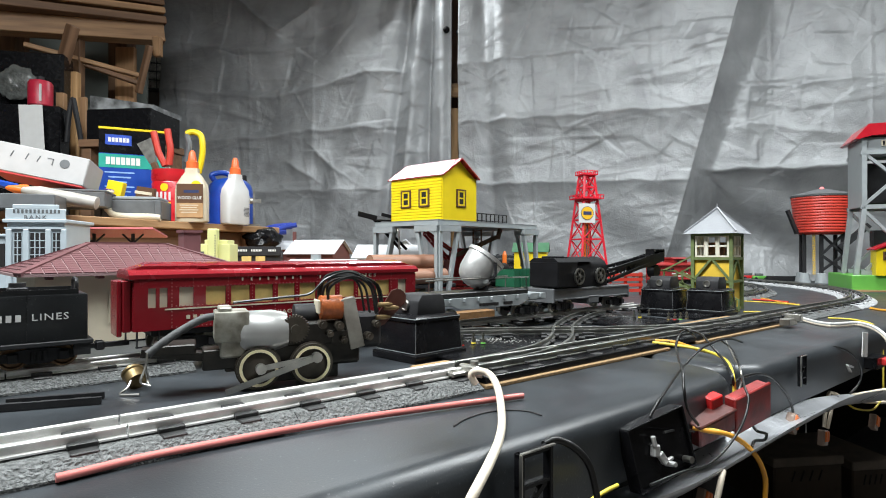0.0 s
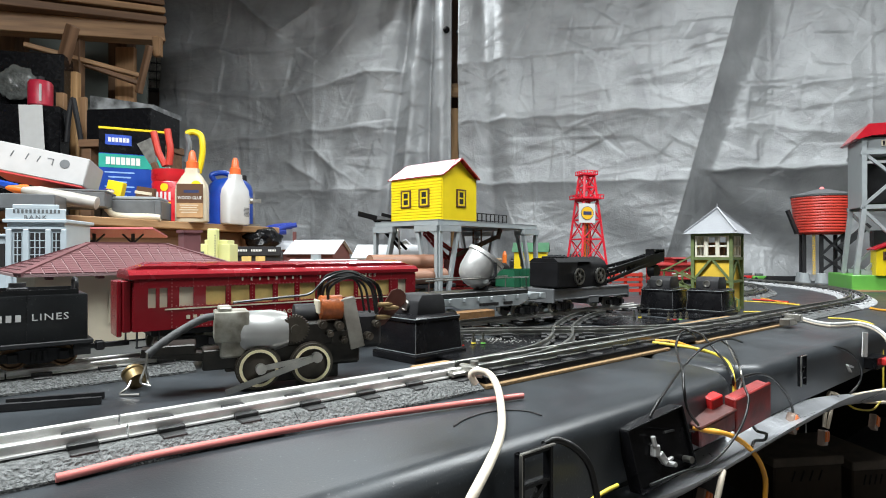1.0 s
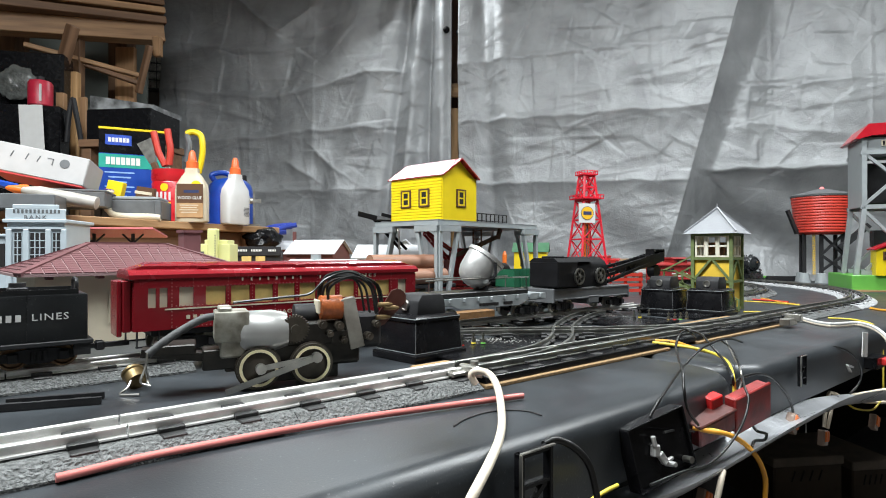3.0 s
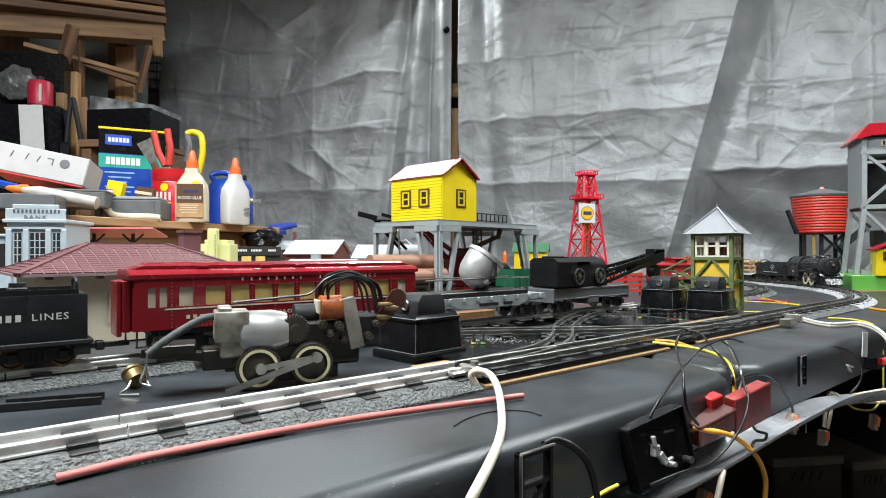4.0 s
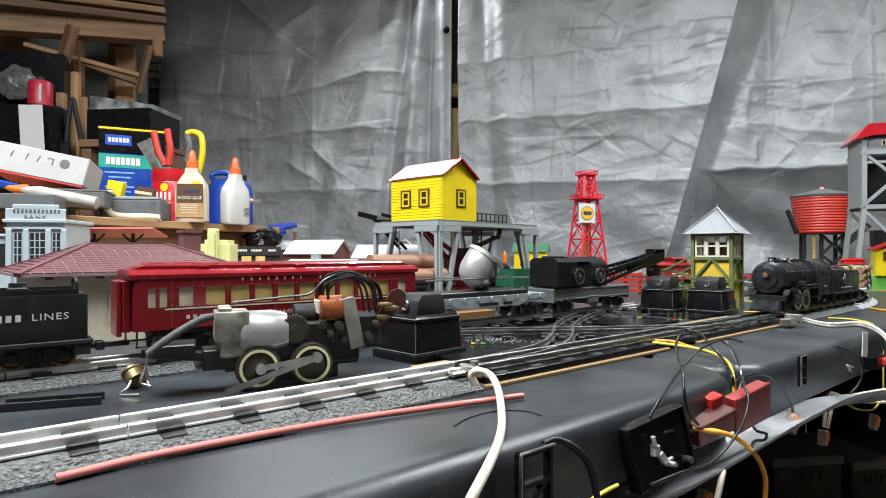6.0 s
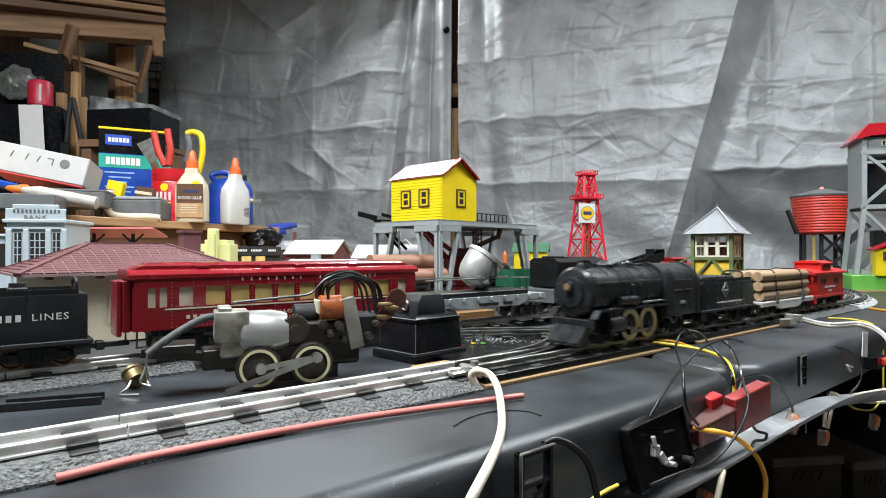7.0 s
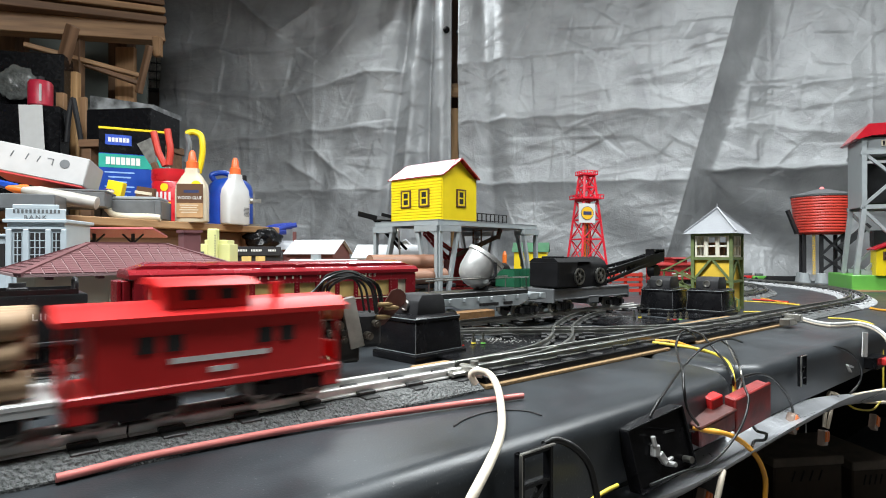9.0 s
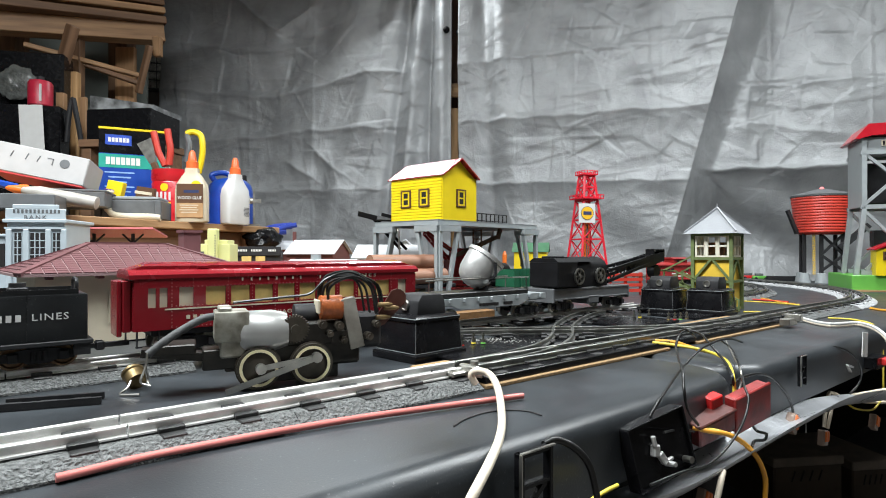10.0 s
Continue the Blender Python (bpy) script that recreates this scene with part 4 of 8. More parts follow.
def crane_car(m):
    th = thing("crane_car", m, "black railway crane car with latticed boom and gear wheels", "railcar")
    L = 0.200
    bm = B()
    box(bm, L, 0.050, 0.016, (0, 0, 0.028), 0.001)
    box(bm, L, 0.052, 0.003, (0, 0, 0.0365), 0.0006)
    box(bm, L - 0.004, 0.052, 0.0025, (0, 0, 0.0215), 0.0006)
    for sx in (-1, 1):
        box(bm, 0.004, 0.053, 0.022, (sx * L / 2, 0, 0.027), 0.001)
    box(bm, 0.03, 0.052, 0.014, (0.0, 0, 0.018), 0.002)
    part("deck", bm, M_GREYD, th)
    cab = new("cab")
    cab.parent = th
    cab.matrix_basis = pose(-0.025, 0, 0.039, 0, 0, 3)
    bm = B()
    arc = [(-0.026, 0.0), (-0.026, 0.030)] + [(-0.026 * math.cos(a), 0.030 + 0.018 * math.sin(a)) for a in [math.pi * i / 12 for i in range(1, 12)]] + [(0.026, 0.030), (0.026, 0.0)]
    put(bm, prism(bm, arc, -0.065, 0.02), pose(0, 0, 0, 0, 0, 90))
    box(bm, 0.052, 0.056, 0.040, (-0.048, 0, 0.021), 0.002)
    put(bm, prism(bm, [(-0.028, 0.040), (-0.020, 0.046), (0.020, 0.046), (0.028, 0.040)], -0.022, 0.074), pose(0, 0, 0, 0, 0, 90))
    box(bm, 0.020, 0.030, 0.004, (-0.050, 0, 0.047), 0.001)
    part("house", bm, M_CRANE, cab)
    for x in (-0.020, 0.040):
        bm = B()
        seg = 24
        for r0, r1 in ((0.0108, 0.013),):
            rings = [[bm.verts.new((r * math.cos(2 * math.pi * i / seg), y, r * math.sin(2 * math.pi * i / seg))) for i in range(seg)] for r, y in ((r0, -0.031), (r1, -0.031), (r1, -0.027), (r0, -0.027))]
            for a, b in zip(rings, rings[1:] + rings[:1]):
                for i in range(seg):
                    bm.faces.new((a[i], a[(i + 1) % seg], b[(i + 1) % seg], b[i]))
        for i in range(6):
            a = math.pi * i / 3
            bar(bm, (0, -0.029, 0), (0.011 * math.cos(a), -0.029, 0.011 * math.sin(a)), 0.0018)
        cyl(bm, 0.003, 0.003, 0.010, (0, -0.027, 0), "Y", 12)
        part("gear_wheel", bm, M_STEEL, cab, at=pose(x, 0, 0.017))
    bm = B()
    a0, a1 = Vector((0.050, 0, 0.050)), Vector((0.205, 0, 0.080))
    for sy in (-1, 1):
        lo0, hi0 = a0 + Vector((0, sy * 0.016, -0.006)), a0 + Vector((0, sy * 0.016, 0.012))
        lo1, hi1 = a1 + Vector((0, sy * 0.008, -0.005)), a1 + Vector((0, sy * 0.008, 0.006))
        bar(bm, lo0, lo1, 0.005)
        bar(bm, hi0, hi1, 0.005)
        for i in range(9):
            f0, f1 = i / 9, (i + 1) / 9
            p, q = (lo0.lerp(lo1, f0), hi0.lerp(hi1, f1)) if i % 2 else (hi0.lerp(hi1, f0), lo0.lerp(lo1, f1))
            bar(bm, p, q, 0.0018)
    for i in range(6):
        c = a0.lerp(a1, i / 5)
        w = 0.016 - 0.008 * i / 5
        bar(bm, c + Vector((0, -w, 0.010)), c + Vector((0, w, 0.010)), 0.002)
    for sy in (-1, 1):
        # solid side plates towards the head of the boom
        put(bm, prism(bm, [(0.120, 0.058), (0.200, 0.068), (0.246, 0.078), (0.246, 0.094), (0.205, 0.090), (0.120, 0.074)], sy * 0.010 - 0.001, sy * 0.010 + 0.001), Matrix())
    part("boom", bm, M_CRANE, th)
    bm = B()
    for x, z in ((0.240, 0.088), (0.212, 0.082)):
        cyl(bm, 0.008, 0.008, 0.014, (x, 0, z), "Y", 18)
    box(bm, 0.040, 0.018, 0.003, (0.232, 0, 0.099), 0.001)
    for x in (0.214, 0.250):
        box(bm, 0.003, 0.018, 0.012, (x, 0, 0.093), 0.0006)
    bar(bm, (0.236, 0, 0.088), (0.230, 0, 0.056), 0.0016)
    bar(bm, (0.228, 0, 0.086), (0.222, 0, 0.056), 0.0016)
    cyl(bm, 0.012, 0.012, 0.014, (0.226, 0, 0.058), "Y", 18)
    box(bm, 0.014, 0.010, 0.026, (0.226, 0, 0.052), 0.002)
    bar(bm, (0.224, 0, 0.042), (0.205, 0, 0.022), 0.008)
    part("pulley_block", bm, M_CRANE, th)
    truck(th, 0.07)
    truck(th, -0.07)
    coupler(th, L / 2, 1)
    return th


crane_car(at_lay(0.775, D2, RAIL))


# ---- gantry crane with yellow house ----
def gantry():
    m = pose(-0.009, 1.137, TOP, 0, 0, 48)
    th = thing("gantry_crane", m, "grey gantry crane carrying a yellow house with red roof", "toy crane")
    L, W, H = 0.362, 0.194, 0.177
    bm = B()
    box(bm, L, W, 0.003, (L / 2, W / 2, H - 0.0015))
    for y in (0.001, W - 0.001):
        box(bm, L, 0.002, 0.011, (L / 2, y, H - 0.0055))
    for x in (0.001, L - 0.001):
        box(bm, 0.002, W, 0.011, (x, W / 2, H - 0.0055))
    part("deck", bm, M_GREY, th)
    for cx, sx in ((0.0, 1), (L, -1)):
        for cy, sy in ((0.0, 1), (W, -1)):
            bm = B()
            # each corner leg: two flaring plates with open middles that meet at the corner
            for axis in (0, 1):
                def q(a, z):
                    return (cx + sx * a, cy, z) if axis == 0 else (cx, cy + sy * a, z)
                top, foot = 0.060, 0.022
                bar(bm, q(0.004, 0), q(0.004, H - 0.011), 0.008)
                bar(bm, q(foot, 0.0), q(top, H - 0.014), 0.008)
                bar(bm, q(0.0, H - 0.018), q(top + 0.004, H - 0.018), 0.012, 0.012)
                bar(bm, q(0.0, 0.060), q(foot + 0.013, 0.060), 0.006)
                bar(bm, q(0.0, 0.003), q(foot + 0.006, 0.003), 0.010, 0.006)
            part("leg", bm, M_GREY, th)
    house = new("cabin")
    house.parent = th
    HL, HW, HH = 0.150, 0.110, 0.092
    house.matrix_basis = pose(0.016 + HW / 2, 0.005 + HL / 2, H)
    bm = B()
    box(bm, HW - 0.003, HL - 0.003, HH, (0, 0, HH / 2))
    prism(bm, [(-HW / 2 + 0.0015, HH), (HW / 2 - 0.0015, HH), (0, HH + 0.036)], -HL / 2 + 0.0015, HL / 2 - 0.0015)
    part("wall", bm, M_YEL, house)
    n = 15
    for i in range(n):
        z0, z1 = HH * i / n, HH * (i + 1) / n
        bm = B()
        for sy in (-1, 1):
            prism(bm, [(-HW / 2, z0), (HW / 2, z0), (HW / 2, z1), (-HW / 2, z1)], sy * HL / 2 - 0.0016, sy * HL / 2 + (0.0004 if i % 2 else -0.0001))
        for sx in (-1, 1):
            vs = box(bm, 0.0024, HL, (z1 - z0) * 0.90, (sx * HW / 2, 0, (z0 + z1) / 2))
            for v in vs:
                if v.co.z < (z0 + z1) / 2 and v.co.x * sx > HW / 2:
                    v.co.x += sx * 0.0006
        part("clapboard", bm, M_YEL, house)

    def win(x, y, along_x):
        w = new("window")
        w.parent = house
        w.matrix_basis = pose(x, y, 0.047, 0, 0, 0 if along_x else 90)
        w.scale = (1.40, 1.0, 1.05)
        b = B()
        box(b, 0.017, 0.003, 0.028, (0, 0, 0))
        part("glass", b, M_DARK, w)
        b = B()
        for sx in (-1, 1):
            box(b, 0.003, 0.006, 0.036, (sx * 0.0095, 0, 0), 0.0006)
        for sz in (-1, 1):
            box(b, 0.022, 0.006, 0.003, (0, 0, sz * 0.0165), 0.0006)
        part("frame", b, M_BROWN, w)
        b = B()
        for sx in (-1, 1):
            box(b, 0.0034, 0.0046, 0.030, (sx * 0.0065, 0, 0))
        for z in (-0.0135, 0, 0.0135):
            box(b, 0.014, 0.0046, 0.003, (0, 0, z))
        part("sash", b, M_YEL, w)

    win(-HW / 2 - 0.001, 0.028, False)
    win(-HW / 2 - 0.001, -0.026, False)
    win(0.003, -HL / 2 - 0.001, True)
    win(0.003, HL / 2 + 0.001, True)
    for sx in (-1, 1):
        bm = B()
        a = math.atan2(0.036, HW / 2)
        ln = HW / 2 / math.cos(a) + 0.006
        tm = pose(0, 0, HH + 0.0390, 0, math.degrees(a) * sx, 0)
        rows = []
        for i in range(121):
            y = -HL / 2 - 0.009 + (HL + 0.018) * i / 120
            w = 0.00016 * math.cos(i * math.pi / 2)
            rows.append([bm.verts.new((x, y, z)) for x, z in ((0, w), (sx * ln, w), (sx * ln, w - 0.0022), (0, w - 0.0022))])
        for p, q in zip(rows, rows[1:]):
            for i in range(4):
                bm.faces.new((p[i], p[(i + 1) % 4], q[(i + 1) % 4], q[i]))
        bm.faces.new(rows[0])
        bm.faces.new(rows[-1][::-1])
        put(bm, bm.verts, tm)
        part("roof", bm, M_ROOFC, house)
    # winch platform rail, boom and ladder
    bm = B()
    x0, x1, z0 = 0.135, 0.262, H
    y = 0.02
    for z in (0.004, 0.020):
        bar(bm, (x0, y, z0 + z), (x1, y, z0 + z), 0.002)
    for i in range(9):
        x = x0 + (x1 - x0) * i / 8
        bar(bm, (x, y, z0), (x, y, z0 + 0.021), 0.002)
    part("railing", bm, M_BLACKM, th)
    bm = B()
    for y in (0.075, 0.10):
        bar(bm, (0.235, y, H - 0.08), (0.235, y, H - 0.012), 0.003)
    for i in range(4):
        bar(bm, (0.235, 0.075, H - 0.075 + i * 0.02), (0.235, 0.10, H - 0.075 + i * 0.02), 0.003)
    bar(bm, (0.12, 0.06, H - 0.075), (0.24, 0.03, H - 0.03), 0.010, 0.008)
    bar(bm, (0.24, 0.03, H - 0.035), (0.25, 0.03, H - 0.012), 0.008)
    part("boom", bm, M_BROWN, th)
    bm = B()
    bar(bm, (0.02, W + 0.03, H + 0.012), (0.06, W - 0.02, H - 0.06), 0.010, 0.006)
    bar(bm, (0.04, W + 0.04, H + 0.012), (0.08, W - 0.02, H - 0.06), 0.006)
    box(bm, 0.075, 0.066, 0.004, (0.04, W + 0.030, H + 0.012), 0.001, pose(0, 0, 0, 12, 0, 0))
    for sx in (-1, 1):
        box(bm, 0.003, 0.066, 0.012, (0.04 + sx * 0.036, W + 0.030, H + 0.016), 0.0006, pose(0, 0, 0, 12, 0, 0))
    part("chute", bm, M_CRANE, th)
    bm = B()
    hose(bm, [(-0.018, 0.10, H - 0.018), (-0.020, 0.095, H - 0.03), (-0.020, 0.09, H - 0.10), (-0.018, 0.09, 0.0)], 0.002, 8)
    part("pipe", bm, M_STEEL, th)


gantry()


# ---- turnout motor boxes ----
def motor_box(m):
    th = thing("switch_machine", m, "glossy black plastic turnout motor cover with lamp socket", "switch box", "turnout motors")
    s = 0.065

    def slab(bm, prof, bevel):
        prev = None
        for k, z in prof:
            ring = [bm.verts.new((sx * (s / 2 * k), sy * (s / 2 * k * 0.9), z)) for sx, sy in ((-1, -1), (1, -1), (1, 1), (-1, 1))]
            if prev:
                for i in range(4):
                    bm.faces.new((prev[i], prev[(i + 1) % 4], ring[(i + 1) % 4], ring[i]))
            prev = ring
        bm.faces.new(prev)
        bmesh.ops.bevel(bm, geom=list(bm.edges), offset=bevel, segments=2, affect="EDGES", profile=0.5)

    bm = B()
    box(bm, s * 1.14, s * 1.04, 0.008, (0, 0, 0.004), 0.0012, seg=2)
    part("base", bm, M_GUN, th)
    bm = B()
    slab(bm, ((1.04, 0.0085), (0.96, 0.040)), 0.0008)
    part("cover", bm, M_GUN, th, smooth=40)
    bm = B()
    slab(bm, ((0.99, 0.040), (0.99, 0.043), (0.84, 0.0465)), 0.0006)
    part("shoulder", bm, M_GUN, th, smooth=40)
    # thin grey bars stand in for the dusty edges and their bevel highlights
    for k, z in ((0.985, 0.0432), (1.03, 0.0092)):
        bm = B()
        c = [Vector((sx * s / 2 * k, sy * s / 2 * k * 0.9, z)) for sx, sy in ((-1, -1), (1, -1), (1, 1), (-1, 1))]
        for i in range(4):
            bar(bm, c[i], c[(i + 1) % 4], 0.0007)
        part("edge_highlight", bm, M_GREY, th, "pale strip for the dusty, highlighted plastic edge")
    for sx, sy in ((-1, -1), (1, -1), (1, 1), (-1, 1)):
        bm = B()
        bar(bm, (sx * s / 2 * 1.034, sy * s / 2 * 0.93, 0.009), (sx * s / 2 * 0.958, sy * s / 2 * 0.862, 0.0405), 0.0006)
        part("edge_highlight", bm, M_GREYD, th)
    bm = B()
    prism(bm, [(-0.021, 0.0445), (0.021, 0.0445), (0.019, 0.060), (0.014, 0.0665), (-0.014, 0.0665), (-0.019, 0.060)], -0.019, 0.019)
    bmesh.ops.bevel(bm, geom=list(bm.edges), offset=0.0012, segments=2, affect="EDGES", profile=0.5)
    part("lamp_house", bm, M_BLACKM, th)
    for sy, sx in ((0, -1),):
        bm = B()
        tn = pose(0, 0, 0, 90, 0, 0) if sy else pose(0, 0, 0, 0, -90, 0)
        lathe(bm, [(0.0058, 0), (0.0058, 0.004), (0.0044, 0.004), (0.0040, 0.002), (0.001, 0.002)], 20, (sx * 0.0185, sy * 0.0185, 0.055), tn)
        part("lamp_socket", bm, M_STEEL, th)
    return th


mb = motor_box(pose(-0.025, 0.602, TOP, 0, 0, HEAD + 6))
copy_thing(mb, pose(0.405, 1.035, TOP, 0, 0, 45))
copy_thing(mb, pose(0.477, 1.006, TOP, 0, 0, 45))


# ---- switch tower ----
M_SASH = mat("ivory_window_sash", (0.74, 0.70, 0.58), 0.45, 0, 0.06)


def switch_tower():
    m = pose(0.534, 1.10, TOP, 0, 0, -42)
    th = thing("switch_tower", m, "ochre and green toy signal tower with white windows", "toy building")
    a = 0.069
    h1, h2 = 0.098, 0.147
    bm = B()
    box(bm, a - 0.006, a - 0.006, h1, (0, 0, h1 / 2))
    part("lower_wall", bm, M_OCHRE, th)
    bm = B()
    for sx in (-1, 1):
        for sy in (-1, 1):
            bar(bm, (sx * a / 2, sy * a / 2, 0), (sx * a / 2, sy * a / 2, h2), 0.006)
    for z in (0.003, 0.055, h1, h2 - 0.003):
        for s in (-1, 1):
            bar(bm, (-a / 2, s * a / 2, z), (a / 2, s * a / 2, z), 0.005)
            bar(bm, (s * a / 2, -a / 2, z), (s * a / 2, a / 2, z), 0.005)
    for s in (-1, 1):
        for k in (-1, 1):
            bar(bm, (0, s * a / 2, h1), (k * a / 2, s * a / 2, 0.055), 0.004)
            bar(bm, (s * a / 2, 0, h1), (s * a / 2, k * a / 2, 0.055), 0.004)
            bar(bm, (k * a / 4, s * a / 2, 0.055), (k * a / 2, s * a / 2, 0.003), 0.004)
    part("frame", bm, M_OLIVE, th)
    for s in (-1, 1):
        for ax in (0, 1):
            for k in range(3):
                w = new("window")
                w.parent = th
                o = (k - 1) * 0.0203
                w.matrix_basis = pose(*((o, s * (a / 2 - 0.002), 0.122) if ax == 0 else (s * (a / 2 - 0.002), o, 0.122)), 0, 0, 0 if ax == 0 else 90)
                b = B()
                for sx in (-1, 1):
                    box(b, 0.0035, 0.004, 0.042, (sx * 0.0084, 0, 0))
                for z in (-0.0195, 0, 0.0195):
                    box(b, 0.0166, 0.004, 0.0032, (0, 0, z))
                part("sash", b, M_SASH, w)
    bm = B()
    box(bm, 0.03, 0.02, 0.03, (0.0, 0.0, h1 + 0.016))
    part("interior", bm, M_BROWN, th)
    bm = B()
    box(bm, a - 0.004, a - 0.004, 0.003, (0, 0, h1 + 0.0015))
    part("upper_floor", bm, M_OCHRE, th)
    n, e = 7, a * 0.66
    M_SLATE = mat("pale_grey_roof", (0.27, 0.28, 0.30), 0.55, 0, 0.08)
    roof = new("roof")
    roof.parent = th
    for i in range(n):
        bm = B()
        k0, k1 = 1 - i / n, 1 - (i + 1) / n
        z0, z1 = h2 + 0.046 * i / n, h2 + 0.046 * (i + 1) / n
        lo = [bm.verts.new((sx * e * (k0 + 0.07), sy * e * (k0 + 0.07), z0 - 0.0014)) for sx, sy in ((-1, -1), (1, -1), (1, 1), (-1, 1))]
        hi = [bm.verts.new((sx * e * max(k1, 0.01), sy * e * max(k1, 0.01), z1 + 0.0012)) for sx, sy in ((-1, -1), (1, -1), (1, 1), (-1, 1))]
        for j in range(4):
            bm.faces.new((lo[j], lo[(j + 1) % 4], hi[(j + 1) % 4], hi[j]))
        bm.faces.new(lo[::-1])
        bm.faces.new(hi)
        part("slate_course", bm, M_SLATE, roof, smooth=5)
    bm = B()
    for sx, sy in ((-1, -1), (1, -1), (1, 1), (-1, 1)):
        bar(bm, (sx * e, sy * e, h2 + 0.002), (0, 0, h2 + 0.05), 0.003)
    cyl(bm, 0.002, 0.0005, 0.010, (0, 0, h2 + 0.053), seg=8)
    part("hip_cap", bm, M_SLATE, roof)
    bm = B()
    cyl(bm, 0.003, 0.003, 0.014, (-0.022, 0.012, h2 + 0.028), seg=10)
    part("chimney", bm, M_OLIVE, th)
    # outside stair and landing
    bm = B()
    for y in (0, -0.022):
        bar(bm, (0.048, -a / 2 - 0.004 + y, 0.0), (-0.055, -a / 2 - 0.004 + y, 0.050), 0.003, 0.005)
        bar(bm, (0.048, -a / 2 - 0.004 + y, 0.022), (-0.055, -a / 2 - 0.004 + y, 0.072), 0.0025)
        bar(bm, (0.048, -a / 2 - 0.004 + y, 0.0), (0.048, -a / 2 - 0.004 + y, 0.024), 0.003)
    for i in range(9):
        f = i / 8
        box(bm, 0.010, 0.022, 0.0018, (0.044 - 0.098 * f, -a / 2 - 0.015, 0.003 + 0.047 * f))
    part("stair", bm, M_OLIVE, th)
    bm = B()
    box(bm, 0.04, 0.034, 0.003, (-0.075, -a / 2 - 0.008, 0.051))
    for x in (-0.093, -0.057):
        for y in (-a / 2 - 0.024, -a / 2 + 0.008):
            bar(bm, (x, y, 0), (x, y, 0.074), 0.003)
    for z in (0.062, 0.074):
        bar(bm, (-0.093, -a / 2 - 0.024, z), (-0.057, -a / 2 - 0.024, z), 0.0025)
        bar(bm, (-0.093, -a / 2 - 0.024, z), (-0.093, -a / 2 + 0.008, z), 0.0025)
    bar(bm, (-0.093, -a / 2 + 0.008, 0.074), (-0.035, -a / 2 + 0.012, 0.105), 0.003)
    bar(bm, (-0.093, -a / 2 + 0.008, 0.052), (-0.035, -a / 2 + 0.012, 0.085), 0.003)
    part("landing", bm, M_OLIVE, th)


switch_tower()


# ---- oil derrick ----
def derrick():
    Y = 1.75
    th = thing("oil_derrick", pose(0.445, Y, TOP, 0, 0, 18), "bright red lattice oil derrick with round sign", "toy derrick")
    w0, w1, H = 0.050, 0.0165, 0.345

    def half(z):
        return w0 + (w1 - w0) * z / H

    bm = B()
    for sx in (-1, 1):
        for sy in (-1, 1):
            bar(bm, (sx * half(0), sy * half(0), 0), (sx * half(H), sy * half(H), H), 0.006)
    levels = [0, 0.075, 0.15, 0.21, 0.27, 0.31, H]
    for z in levels[1:]:
        k = half(z)
        for s in (-1, 1):
            bar(bm, (-k, s * k, z), (k, s * k, z), 0.004)
            bar(bm, (s * k, -k, z), (s * k, k, z), 0.004)
    for z0, z1 in zip(levels, levels[1:]):
        a, b = half(z0), half(z1)
        for s in (-1, 1):
            for f in (-1, 1):
                bar(bm, (-f * a, s * a, z0), (f * b, s * b, z1), 0.0028)
                bar(bm, (s * a, -f * a, z0), (s * b, f * b, z1), 0.0028)
    part("tower", bm, M_DRED, th)
    for z, k in ((0.275, 0.037), (H + 0.004, 0.024)):
        bm = B()
        box(bm, k * 2, k * 2, 0.004, (0, 0, z))
        for s in (-1, 1):
            bar(bm, (-k, s * k, z + 0.011), (k, s * k, z + 0.011), 0.002)
            bar(bm, (s * k, -k, z + 0.011), (s * k, k, z + 0.011), 0.002)
            for i in range(5):
                o = -k + 2 * k * i / 4
                bar(bm, (o, s * k, z), (o, s * k, z + 0.012), 0.002)
                bar(bm, (s * k, o, z), (s * k, o, z + 0.012), 0.002)
        part("platform", bm, M_DRED, th)
    bm = B()
    for x in (-0.005, 0.005):
        cyl(bm, 0.0045, 0.0045, 0.26, (x, 0, 0.13), seg=10)
    part("drill_pipe", bm, M_ORANGE, th)
    bm = B()
    for x in (-0.024, -0.017):
        bar(bm, (x, -half(0.05) + 0.004, 0.0), (x * 0.7, -half(0.26) + 0.004, 0.26), 0.0022)
    for i in range(22):
        z = 0.012 * i
        bar(bm, (-0.024 + 0.0003 * i, -half(z) + 0.004, z), (-0.0165 + 0.0002 * i, -half(z) + 0.004, z), 0.0016)
    part("ladder", bm, M_GREYD, th)
    sign = new("sign")
    sign.parent = th
    sign.matrix_basis = pose(-0.024, -0.040, 0.228, 0, 0, -6)
    bm = B()
    box(bm, 0.053, 0.003, 0.058, (0, 0, 0))
    part("board", bm, M_WHITE, sign)
    bm = B()
    cyl(bm, 0.0205, 0.0205, 0.001, (0, -0.002, 0), "Y", 32)
    part("ring", bm, M_GREYD, sign)
    bm = B()
    cyl(bm, 0.019, 0.019, 0.0012, (0, -0.0024, 0), "Y", 32)
    part("disc", bm, M_OCHRE_SIGN, sign)
    bm = B()
    box(bm, 0.026, 0.0008, 0.010, (0, -0.0034, 0), 0.0002)
    part("logo_bar", bm, mat("navy_print", (0.03, 0.04, 0.10), 0.5), sign)


M_OCHRE_SIGN = mat("golden_sign_disc", (0.75, 0.42, 0.02), 0.5, 0, 0.05)
derrick()


